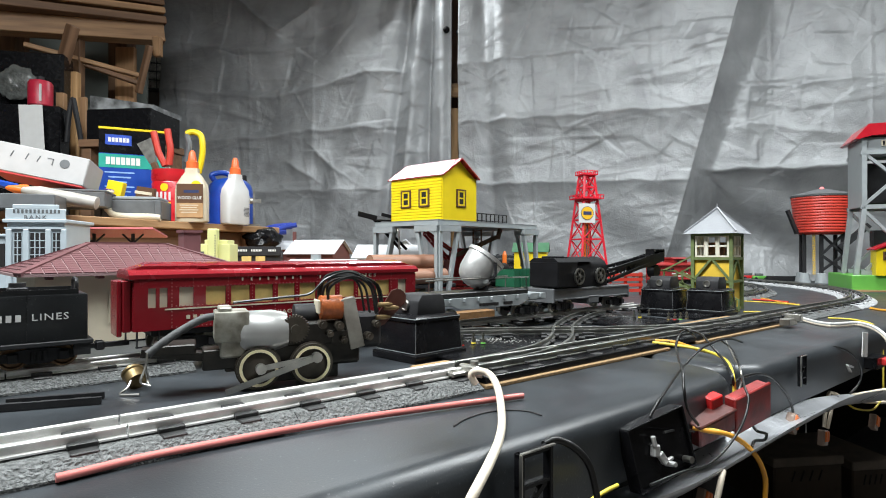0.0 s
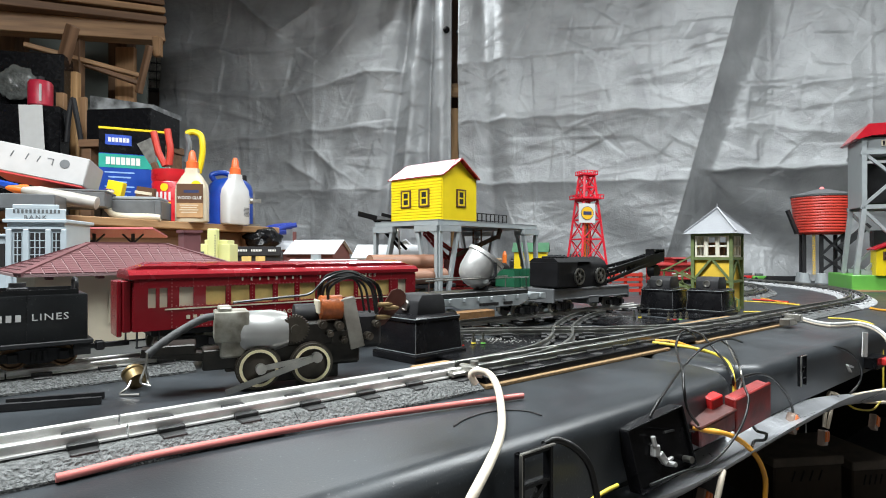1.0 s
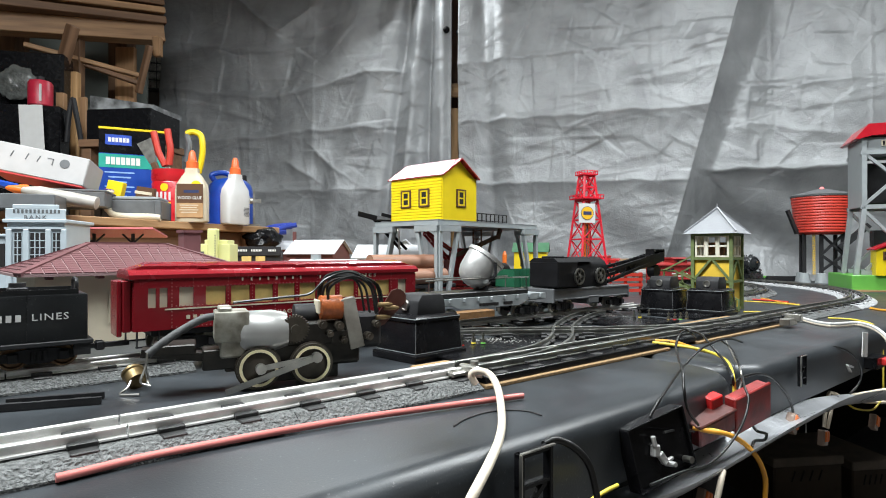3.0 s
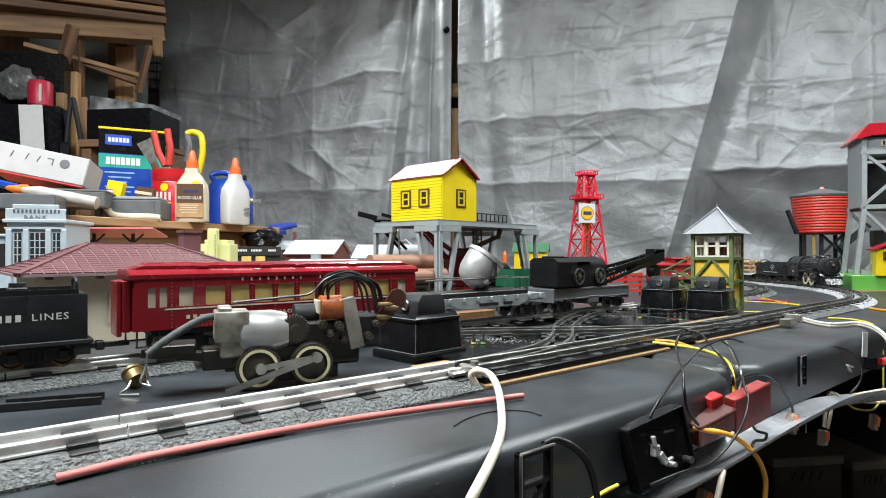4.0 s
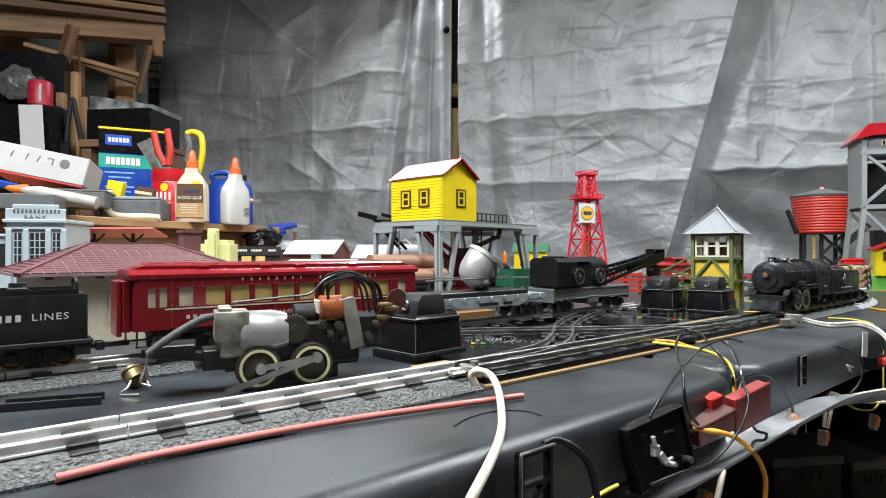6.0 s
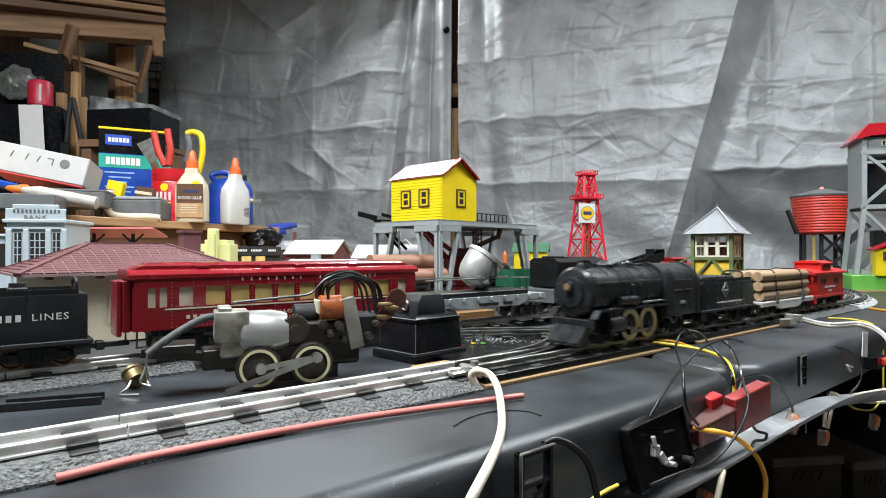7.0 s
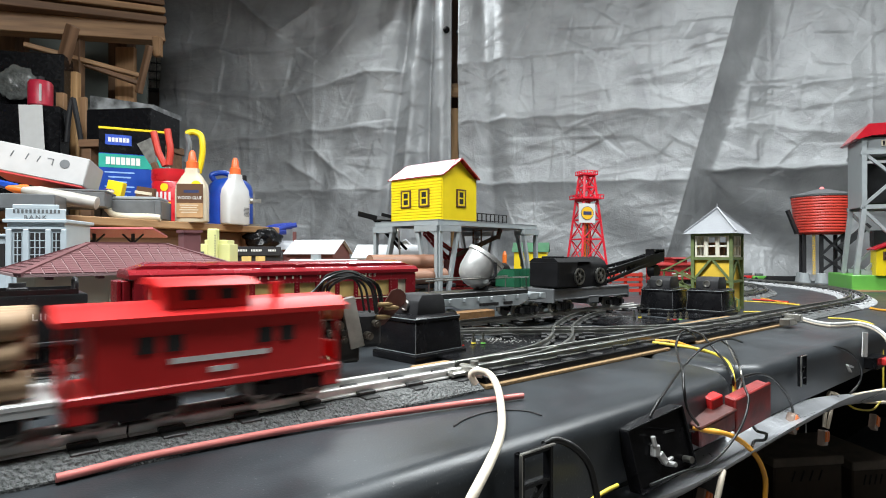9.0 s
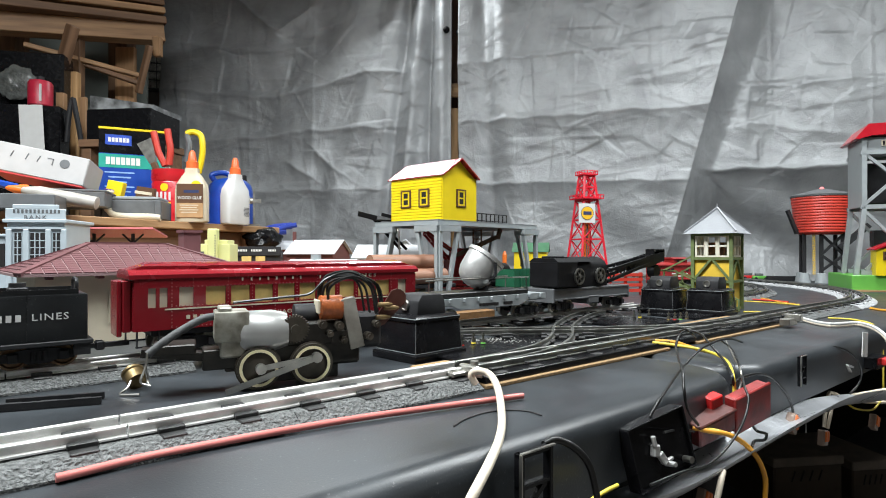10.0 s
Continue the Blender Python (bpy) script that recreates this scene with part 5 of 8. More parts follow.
# ---- water tower ----
def water_tower():
    Y = 2.06
    th = thing("water_tower", pose(1.382, Y, TOP, 0, 0, -12), "orange-red ribbed water tank on black braced legs", "water tower")
    bm = B()
    prof = [(0.080, 0.178)]
    n = 13
    for i in range(n):
        r0 = 0.083 + 0.014 * i / n
        z0 = 0.180 + 0.130 * i / n
        prof += [(r0, z0), (r0 + 0.0018, z0 + 0.0025), (r0 + 0.0018, z0 + 0.0065), (r0 + 0.0004, z0 + 0.0095)]
    lathe(bm, prof, 56)
    part("tank", bm, M_TANK, th)
    bm = B()
    lathe(bm, [(0.100, 0.310), (0.101, 0.316), (0.0985, 0.318), (0.022, 0.338), (0.002, 0.341)], 48)
    part("roof", bm, M_GREYD, th)
    bm = B()
    lathe(bm, [(0.008, 0.339), (0.008, 0.343), (0.004, 0.347), (0.001, 0.348)], 16)
    part("beacon", bm, mat("red_beacon", (0.9, 0.25, 0.25), 0.3, glow=0.6), th, "pale red lamp on the roof")
    legs = [(-0.066, -0.02), (-0.022, -0.05), (0.046, -0.05), (0.06, 0.04), (-0.05, 0.05)]
    for x, y in legs:
        bm = B()
        box(bm, 0.011, 0.011, 0.165, (x, y, 0.098), 0.001)
        part("leg", bm, M_BLACKM, th)
        bm = B()
        lathe(bm, [(0.021, 0.0), (0.015, 0.034), (0.013, 0.035)], 20, (x, y, 0))
        part("footing", bm, M_GREY, th)
    bm = B()
    a, b = legs[1], legs[2]
    for z0, z1 in ((0.045, 0.098), (0.103, 0.172)):
        bar(bm, (a[0], a[1] - 0.003, z0), (b[0], b[1] - 0.003, z1), 0.008)
        bar(bm, (a[0], a[1] - 0.003, z1), (b[0], b[1] - 0.003, z0), 0.008)
    part("brace", bm, M_BLACKM, th)
    bm = B()
    cyl(bm, 0.07, 0.08, 0.008, (0, 0, 0.178), seg=32)
    part("tank_floor", bm, M_TANK, th)
    bm = B()
    bar(bm, (-0.090, -0.02, 0.178), (-0.128, -0.04, 0.262), 0.010, 0.012)
    part("spout", bm, M_BLACKM, th)
    bm = B()
    bar(bm, (0.05, -0.06, 0.14), (0.115, -0.075, 0.205), 0.030, 0.02)
    bar(bm, (0.03, -0.06, 0.125), (0.062, -0.062, 0.15), 0.02, 0.016)
    part("delivery_chute", bm, M_BLACKM, th)
    bm = B()
    for x in (-0.047, -0.041):
        bar(bm, (x, -0.045, 0.03), (x, -0.045, 0.178), 0.002)
    for i in range(16):
        bar(bm, (-0.048, -0.045, 0.035 + 0.009 * i), (-0.040, -0.045, 0.035 + 0.009 * i), 0.0016)
    part("ladder", bm, M_OCHRE, th)


water_tower()


# ---- coaling tower ----
def coal_tower():
    th = thing("coaling_tower", pose(1.260, 1.667, TOP, 0, 0, -22), "tall grey coaling tower with red roof on green base", "toy tower")
    bm = B()
    box(bm, 0.40, 0.26, 0.045, (0.13, 0.03, 0.0225), 0.002)
    part("base", bm, M_GREEN, th)
    bm = B()
    box(bm, 0.40, 0.02, 0.004, (0.13, -0.11, 0.002))
    part("baseboard", bm, M_PLY, th)
    W, Dp = 0.15, 0.13
    x0 = -0.035
    bm = B()
    # legs flare below the middle
    def post(x, y, fx):
        bar(bm, (x0 + x + fx, y, 0.045), (x0 + x, y, 0.24), 0.012)
        bar(bm, (x0 + x, y, 0.24), (x0 + x, y, 0.435), 0.012)

    for y in (-Dp / 2, Dp / 2):
        post(0.004, y, -0.020)
        post(0.004 + W, y, 0.020)
        for za, zb in ((0.06, 0.225), (0.25, 0.39)):
            bar(bm, (x0 + 0.008, y, za), (x0 + W, y, zb), 0.008)
            bar(bm, (x0 + 0.008, y, zb), (x0 + W, y, za), 0.008)
        for z in (0.052, 0.24, 0.395):
            bar(bm, (x0 - 0.005, y, z), (x0 + 0.01 + W, y, z), 0.012)
    part("frame", bm, M_GREY, th)
    bm = B()
    box(bm, 0.005, Dp, 0.20, (x0 + 0.0, 0, 0.34), 0.001)
    part("side_panel", bm, M_GREY, th)
    bm = B()
    box(bm, W + 0.012, Dp, 0.042, (x0 + W / 2 + 0.004, 0, 0.417), 0.001)
    part("bin", bm, M_GREY, th)
    bm = B()
    box(bm, W - 0.02, 0.06, 0.12, (x0 + 0.08, 0.01, 0.31), 0.004)
    part("hoist", bm, M_BLACKM, th)
    bm = B()
    box(bm, W - 0.06, 0.03, 0.05, (x0 + 0.09, 0.03, 0.15), 0.004)
    part("bucket", bm, M_BLACKM, th)
    bm = B()
    prism(bm, [(x0 - 0.02, 0.435), (x0 + 0.012, 0.475), (x0 + 0.24, 0.475), (x0 + 0.25, 0.44), (x0 + 0.24, 0.440), (x0 + 0.02, 0.442), (x0 - 0.012, 0.433)], -Dp / 2 - 0.016, Dp / 2 + 0.016)
    part("roof", bm, M_ROOFR, th)
    bm = B()
    box(bm, 0.03, 0.003, 0.016, (x0 + 0.060, -Dp / 2 - 0.002, 0.42))
    part("window_frame", bm, M_CREAM, th)
    bm = B()
    for i in range(4):
        box(bm, 0.0045, 0.004, 0.011, (x0 + 0.050 + i * 0.0068, -Dp / 2 - 0.0025, 0.42))
    part("window_pane", bm, M_DARK, th)
    hut = new("hut")
    hut.parent = th
    hut.matrix_basis = pose(0.035, -0.085, 0.045)
    bm = B()
    box(bm, 0.10, 0.05, 0.075, (0, 0, 0.0375))
    part("wall", bm, M_YEL, hut)
    bm = B()
    prism(bm, [(-0.058, 0.074), (0, 0.100), (0.058, 0.074), (0.056, 0.070), (0, 0.096), (-0.056, 0.070)], -0.032, 0.032)
    prism(bm, [(-0.048, 0.075), (0.048, 0.075), (0, 0.096)], -0.024, 0.024)
    part("roof", bm, M_ROOFR, hut)
    bm = B()
    box(bm, 0.018, 0.004, 0.024, (-0.026, -0.0255, 0.055))
    part("window_frame", bm, M_BROWN, hut)
    bm = B()
    for z in (0.049, 0.061):
        box(bm, 0.012, 0.005, 0.007, (-0.026, -0.0258, z))
    part("window_pane", bm, M_DARK, hut)


coal_tower()

# ---- crossovers and turnout bases ----
def free_line(name, label, pts, material):
    th = thing(name, Matrix(), label, "track", "track sections")
    P = spline(pts, 12)
    for off in (-0.0117, 0.0117):
        bm = B()
        q = []
        for i, p in enumerate(P):
            d = P[min(i + 1, len(P) - 1)] - P[max(i - 1, 0)]
            d.normalize()
            q.append(p + Vector((d.y, -d.x, 0)) * off)
        sweep(bm, q, RAIL_SHAPE)
        part("rail", bm, material, th, smooth=30)
    last = P[0]
    for i in range(2, len(P) - 1):
        if (P[i] - last).length > 0.045:
            d = P[i + 1] - P[i - 1]
            ob = new("tie", TIE)
            ob.parent = th
            ob.matrix_basis = Matrix.Translation(P[i] - Vector((0, 0, 0.0092))) @ Matrix.Rotation(math.atan2(d.y, d.x), 4, "Z")
            last = P[i]


Z3 = RAIL - 0.0012
free_line("crossover_track", "dull curved crossover track between the two lines", [(0.022, 0.492, Z3), (0.070, 0.540, Z3), (0.112, 0.595, Z3), (0.140, 0.665, Z3), (0.165, 0.765, Z3), (0.215, 0.880, Z3), (0.26, 0.945, Z3)], M_RAILD)
free_line("crossover_track", "dull crossover track joining the front line", [(0.45, 0.835, Z3), (0.34, 0.752, Z3), (0.22, 0.722, Z3), (0.10, 0.712, Z3), (0.02, 0.700, Z3), (-0.06, 0.655, Z3)], M_RAILD)
IN_HUB = lay(1.37, D2 + 0.70, 0)


def inner_loop(s0, s1, off, z):
    out = []
    for i in range(9):
        s = s0 + (s1 - s0) * i / 8
        if s < 1.37:
            p = lay(s, D2 - off, z)
        else:
            a = (s - 1.37) / 0.70
            p = IN_HUB + (ALONG * math.sin(a) - ACROSS * math.cos(a)) * (0.70 + off)
        out.append(Vector((p.x, p.y, z)))
    return out


line("track_section", "dull curved track of the inner loop", inner_loop, 1.18, 3.4, M_RAILD, pieces=0.28)
bm = B()
sweep(bm, [p for k in range(8) for p in inner_loop(1.2 + 0.275 * k, 1.2 + 0.275 * (k + 1), 0, TOP)[:8]], bed_shape())
single("roadbed", bm, M_BED, "grey rubber roadbed of the inner loop", "roadbed", group="roadbed lengths", smooth=20)

for u0_, u1_ in ((0.315, 0.60), (0.665, 0.975)):
    bm = B()
    box(bm, u1_ - u0_, 0.105, 0.003, (0, 0, 0.0016), 0.0005)
    single("cork_strip", bm, M_CORK, "tan cork strip under the track edge", "cork strip", at_lay((u0_ + u1_) / 2, 0.3805), "cork strips")
for u0_, u1_, d0_, d1_ in ((0.318, 0.615, 0.3325, 0.40), (0.62, 0.975, 0.3325, 0.40), (0.36, 0.62, 0.402, 0.50)):
    bm = B()
    box(bm, u1_ - u0_, d1_ - d0_, 0.0028 if d0_ > 0.401 else 0.0058, (0, 0, 0.0040 if d0_ > 0.401 else 0.0062), 0.0006)
    single("turnout_base", bm, M_GUN, "thin black plastic base plate of a turnout", "turnout base", at_lay((u0_ + u1_) / 2, (d0_ + d1_) / 2), "turnout bases")
for u0_, u1_, d_ in ((0.52, 0.60, 0.56), (0.72, 0.85, 0.49), (0.90, 1.02, 0.49)):
    bm = B()
    box(bm, u1_ - u0_, 0.08, 0.004, (0, 0, 0.0021), 0.0008)
    single("turnout_base", bm, M_GUN, "thin black plastic base plate of a turnout", "turnout base", at_lay((u0_ + u1_) / 2, d_), "turnout bases")


M_OLDSCREW = mat("dull_screw_metal", (0.13, 0.125, 0.105), 0.45, 0.6, 0.25, 120, 0.1)


def terminal(p, color):
    th = thing("screw_terminal", pose(*p), "small brass screw terminal with coloured nut", "terminal", "screw terminals")
    bm = B()
    cyl(bm, 0.0030, 0.0026, 0.0014, (0, 0, 0.0007), seg=12)
    part("nut", bm, color, th)
    bm = B()
    cyl(bm, 0.0011, 0.0011, 0.012, (0, 0, 0.006), seg=8)
    cyl(bm, 0.0026, 0.0026, 0.0035, (0, 0, 0.0035), seg=6)
    cyl(bm, 0.0020, 0.0020, 0.002, (0, 0, 0.0095), seg=10)
    part("screw", bm, M_OLDSCREW, th)


for i, (p, c) in enumerate((((0.02072, 0.628, 0.7565), M_WIRER), ((0.03475, 0.6436, 0.7565), M_WIREY), ((0.04569, 0.6436, 0.7565), M_GREEN), ((0.3114, 0.9213, 0.754), M_BLACK), ((0.3206, 0.9213, 0.754), M_WIREY), ((0.3413, 0.9375, 0.754), M_BLACK), ((0.3553, 0.8905, 0.754), M_BRASS), ((0.3651, 0.8905, 0.754), M_WIRER), ((0.374, 0.8905, 0.754), M_GREEN), ((0.387, 0.898, 0.754), M_BRASS))):
    terminal(p, c)


def chips():
    """Loose pale ballast crumbs on the turnout bases."""
    rnd = random.Random(11)
    bm = B()
    for cx, cy, sx, sy, n in ((0.060, 0.675, 0.045, 0.022, 150), (0.275, 0.930, 0.050, 0.020, 90), (0.12, 0.62, 0.06, 0.02, 40)):
        for i in range(n):
            q = rnd.uniform(0.0004, 0.0013)
            box(bm, q * rnd.uniform(0.7, 1.8), q, q * 0.8, (rnd.gauss(cx, sx * 0.5), rnd.gauss(cy, sy * 0.5), TOP + 0.0057), 0, pose(0, 0, 0, 0, 0, rnd.uniform(0, 180)))
    single("ballast_crumbs", bm, mat("pale_crumbs", (0.42, 0.42, 0.40), 0.4, 0, 0.3, 300), "loose pale ballast crumbs scattered on the turnout bases", "crumbs", kind="stuff")


chips()

# ---- derelict locomotive chassis ----
M_OLDST = mat("oily_dark_steel", (0.075, 0.064, 0.050), 0.45, 0.5, 0.35, 90, 0.2)

M_GREASE = mat("greasy_black_steel", (0.016, 0.014, 0.011), 0.4, 0.3, 0.5, 110, 0.2)


def chassis():
    th = thing("locomotive_chassis", pose(-0.134, 0.474, TOP, 0, 0, 24), "stripped toy locomotive chassis with motor and loose wiring", "locomotive chassis")
    bm = B()
    box(bm, 0.125, 0.022, 0.016, (0.000, 0, 0.026), 0.001)
    box(bm, 0.055, 0.020, 0.020, (0.020, 0, 0.042), 0.002)
    bar(bm, (-0.060, 0, 0.028), (-0.105, 0.0, 0.034), 0.016, 0.006)
    box(bm, 0.03, 0.03, 0.008, (-0.082, 0, 0.036), 0.001)
    box(bm, 0.024, 0.018, 0.018, (-0.034, 0.002, 0.024), 0.001)
    box(bm, 0.070, 0.018, 0.020, (0.010, 0.002, 0.014), 0.001)
    box(bm, 0.026, 0.026, 0.030, (0.050, 0.002, 0.030), 0.002)
    part("frame", bm, M_GREASE, th)
    for x in (-0.021, 0.021):
        for sy in (-1, 1):
            bm = B()
            lathe(bm, [(0.003, -0.004), (0.0125, -0.0015), (0.0125, -0.0035), (0.0168, -0.0035), (0.0168, 0), (0.018, 0.0006), (0.018, 0.0016), (0.003, 0.0016)], 36, turn=pose(0, 0, 0, 90 * sy, 0, 0))
            w = part("wheel", bm, M_OLDST, th, smooth=30)
            w.matrix_basis = pose(x, sy * 0.0135, 0.018)
            bm = B()
            seg = 36
            rings = [[bm.verts.new((r * math.cos(2 * math.pi * i / seg), sy * h, r * math.sin(2 * math.pi * i / seg))) for i in range(seg)] for r, h in ((0.0126, 0.0039), (0.0149, 0.0039), (0.0149, 0.0026), (0.0126, 0.0026))]
            for a, b in zip(rings, rings[1:] + rings[:1]):
                for i in range(seg):
                    bm.faces.new((a[i], a[(i + 1) % seg], b[(i + 1) % seg], b[i]))
            part("tyre", bm, M_IVORY, w, "ivory painted tyre")
    bm = B()
    bar(bm, (-0.020, -0.0195, 0.018), (0.024, -0.0195, 0.024), 0.0016, 0.0042)
    bar(bm, (0.024, -0.0215, 0.024), (-0.046, -0.0215, 0.002), 0.0016, 0.0046)
    for x, z in ((-0.020, 0.018), (0.024, 0.024)):
        cyl(bm, 0.0042, 0.0042, 0.006, (x, -0.0205, z), "Y", 14)
    part("side_rod", bm, M_STEEL, th)
    bm = B()
    box(bm, 0.026, 0.032, 0.024, (-0.041, 0, 0.0515), 0.0015, seg=2)
    box(bm, 0.020, 0.028, 0.018, (-0.040, 0, 0.036), 0.0015)
    box(bm, 0.010, 0.026, 0.006, (-0.046, 0, 0.0640), 0.001)
    part("motor_bracket", bm, mat("dull_cast_zinc", (0.36, 0.355, 0.31), 0.45, 0.3, 0.3, 70, 0.15, stain=(0.13, 0.115, 0.085)), th, "dull cast zinc bracket")
    bm = B()
    lathe(bm, [(0.008, -0.022), (0.0160, -0.021), (0.0180, -0.018), (0.0182, 0.004), (0.0165, 0.012), (0.0150, 0.0165), (0.004, 0.017)], 32, (-0.014, 0, 0.0445), pose(0, 0, 0, 0, 90, 0))
    part("motor_can", bm, mat("dull_dented_aluminium", (0.40, 0.40, 0.39), 0.36, 0.5, 0.12, 45, 0.0, 160), th, "dented aluminium motor can")
    bm = B()
    teeth = []
    for i in range(56):
        r = 0.0118 if i % 2 else 0.0102
        for k in (-0.3, 0.3):
            a = 2 * math.pi * (i + k) / 56
            teeth.append((0.008 + r * math.cos(a), 0.047 + r * math.sin(a)))
    prism(bm, teeth, -0.013, -0.007)
    cyl(bm, 0.004, 0.004, 0.010, (0.008, -0.012, 0.047), "Y", 12)
    part("gear", bm, M_OLDST, th, "dark oily gear wheel")
    bm = B()
    lathe(bm, [(0.006, -0.010), (0.0105, -0.009), (0.0105, 0.009), (0.006, 0.010)], 24, (0.039, -0.004, 0.063), pose(0, 0, 0, 0, 90, 0))
    part("coil", bm, mat("orange_lacquered_winding", (0.42, 0.11, 0.03), 0.4, 0, 0.3, 200, 0.3), th, "orange wound motor coil")
    bm = B()
    for x in (0.028, 0.050):
        box(bm, 0.002, 0.020, 0.012, (x, -0.002, 0.064), 0.001)
    part("coil_former", bm, M_CREAM, th)
    bm = B()
    bar(bm, (0.052, -0.008, 0.071), (0.061, -0.008, 0.028), 0.010, 0.0125)
    bmesh.ops.bevel(bm, geom=list(bm.edges), offset=0.0008, segments=2, affect="EDGES", profile=0.5)
    part("pole_piece", bm, mat("stacked_iron_sheets", (0.30, 0.285, 0.25), 0.5, 0.3, 0.2, 90, 0.15), th, "laminated steel pole piece")
    bm = B()
    box(bm, 0.036, 0.024, 0.030, (0.066, 0.004, 0.042), 0.003)
    cyl(bm, 0.010, 0.010, 0.020, (0.020, 0.008, 0.056), "X", 16)
    part("armature_housing", bm, M_BLACKM, th)
    bm = B()
    rim = [(0.099 + 0.0085 * math.cos(math.radians(q)), 0.069 + 0.0085 * math.sin(math.radians(q))) for q in range(-60, 190, 25)]
    prism(bm, rim + [(0.080, 0.054), (0.080, 0.044), (0.087, 0.046)], -0.006, -0.004)
    part("commutator_plate", bm, mat("brown_phenolic", (0.085, 0.026, 0.018), 0.5, 0, 0.25, 80, 0.1), th, "dark brown phenolic brush plate")
    bm = B()
    for x, z in ((0.085, 0.064), (0.091, 0.061), (0.083, 0.053)):
        cyl(bm, 0.0022, 0.0022, 0.010, (x, -0.009, z), "X", 10)
        cyl(bm, 0.0014, 0.0014, 0.004, (x + 0.006, -0.009, z), "X", 8)
    part("brush_holder", bm, mat("dull_brass", (0.22, 0.15, 0.07), 0.5, 0.7, 0.3, 90, 0.1), th, "dull brass brush holders")
    rnd = random.Random(4)
    for x, z, r in ((0.030, 0.050, 0.0035), (0.036, 0.042, 0.0028), (0.044, 0.048, 0.004), (0.048, 0.036, 0.003), (0.070, 0.038, 0.0035), (0.077, 0.048, 0.003)):
        bm = B()
        cyl(bm, r, r, 0.012, (x, -0.012, z), "Y", 12)
        cyl(bm, r * 0.6, r * 0.6, 0.004, (x, -0.019, z), "Y", 6)
        part("fitting", bm, M_OLDST, th)
    for i in range(7):
        bm = B()
        x0, x1 = 0.030 + 0.010 * rnd.random(), 0.072 + 0.02 * rnd.random()
        y = -0.016 + 0.030 * rnd.random()
        hose(bm, [(x0, y, 0.060), (x0 + 0.002, y, 0.080 + 0.008 * rnd.random()), ((x0 + x1) / 2, y - 0.003, 0.088 + 0.006 * rnd.random()), (x1 - 0.004, y + 0.004, 0.080), (x1, y, 0.056)], 0.0012, 6, 8)
        part("wire", bm, M_WIREB, th)
    bm = B()
    hose(bm, [(-0.04, -0.006, 0.070), (0.00, -0.010, 0.0735), (0.02, -0.012, 0.076), (0.034, -0.012, 0.088), (0.055, -0.010, 0.093), (0.075, -0.006, 0.083)], 0.0011, 6, 8)
    part("wire", bm, M_WIREB, th)
    bm = B()
    hose(bm, [(-0.050, -0.004, 0.060), (-0.062, -0.005, 0.058), (-0.076, -0.008, 0.051), (-0.090, -0.012, 0.042), (-0.1, -0.014, 0.034)], 0.0031, 14, 8)
    part("sleeve", bm, mat("grey_braid", (0.065, 0.067, 0.068), 0.7, 0, 0.35, 250, 0.3), th, "grey braided cable sleeve", smooth=60)
    bm = B()
    for dy in (-0.002, 0.002):
        hose(bm, [(-0.1, -0.014 + dy, 0.036), (-0.101, -0.016 + dy, 0.026), (-0.102 + dy, -0.018 + 2 * dy, 0.016), (-0.098, -0.020, 0.012)], 0.0009, 6, 6)
    part("bare_wire", bm, M_STEEL, th)


chassis()

# brass cap with spring arm and a loose bit of track on the table
bc = thing("brass_cap", pose(*(-0.2434, 0.4516, 0.7505), 0, 0, 20), "small tarnished brass lamp cap with bent wire", "lamp cap")
bm = B()
lathe(bm, [(0.003, 0), (0.0075, 0.001), (0.0075, 0.010), (0.0085, 0.011), (0.0085, 0.013), (0.004, 0.014)], 24, (0, 0, 0.006), pose(0, 0, 0, -60, 0, 30))
part("cap", bm, mat("dirty_brass", (0.17, 0.12, 0.055), 0.45, 0.8, 0.35, 120, 0.1), bc)
bm = B()
hose(bm, [(-0.004, 0, 0.012), (-0.006, -0.008, 0.004), (-0.010, -0.016, 0.001), (0.004, -0.022, 0.0012)], 0.0009, 6, 6)
part("spring_arm", bm, M_STEEL, bc)

lt = thing("loose_track", Matrix(), "loose black track panel lying on the table", "track")
for y0 in (0.0, 0.016):
    bm = B()
    p, q = Vector((-0.3058, 0.3901, 0.753)), Vector((-0.2482, 0.4109, 0.753))
    o = Vector((-0.4, 0.9, 0)) * y0
    bar(bm, p + o, q + o, 0.003, 0.005)
    part("rail", bm, M_BLACKM, lt)
for f in (0.1, 0.45, 0.8):
    bm = B()
    p = Vector((-0.3101, 0.3955, 0.7515)).lerp(Vector((-0.2517, 0.4167, 0.7515)), f)
    bar(bm, p - Vector((-0.4, 0.9, 0)) * 0.006, p + Vector((-0.4, 0.9, 0)) * 0.024, 0.010, 0.003)
    part("tie", bm, M_TIE, lt)

# ---- pink rod, track clip and wires in front ----
bm = B()
hose(bm, [(0.05966, 0.4231, 0.7532), (-0.05953, 0.363, 0.7532), (-0.1469, 0.3035, 0.7532), (-0.1837, 0.2685, 0.7532)], 0.0022, 12, 8)
single("plastic_rod", bm, M_PINK, "long pink plastic rod lying along the roadbed", "rod", smooth=60)

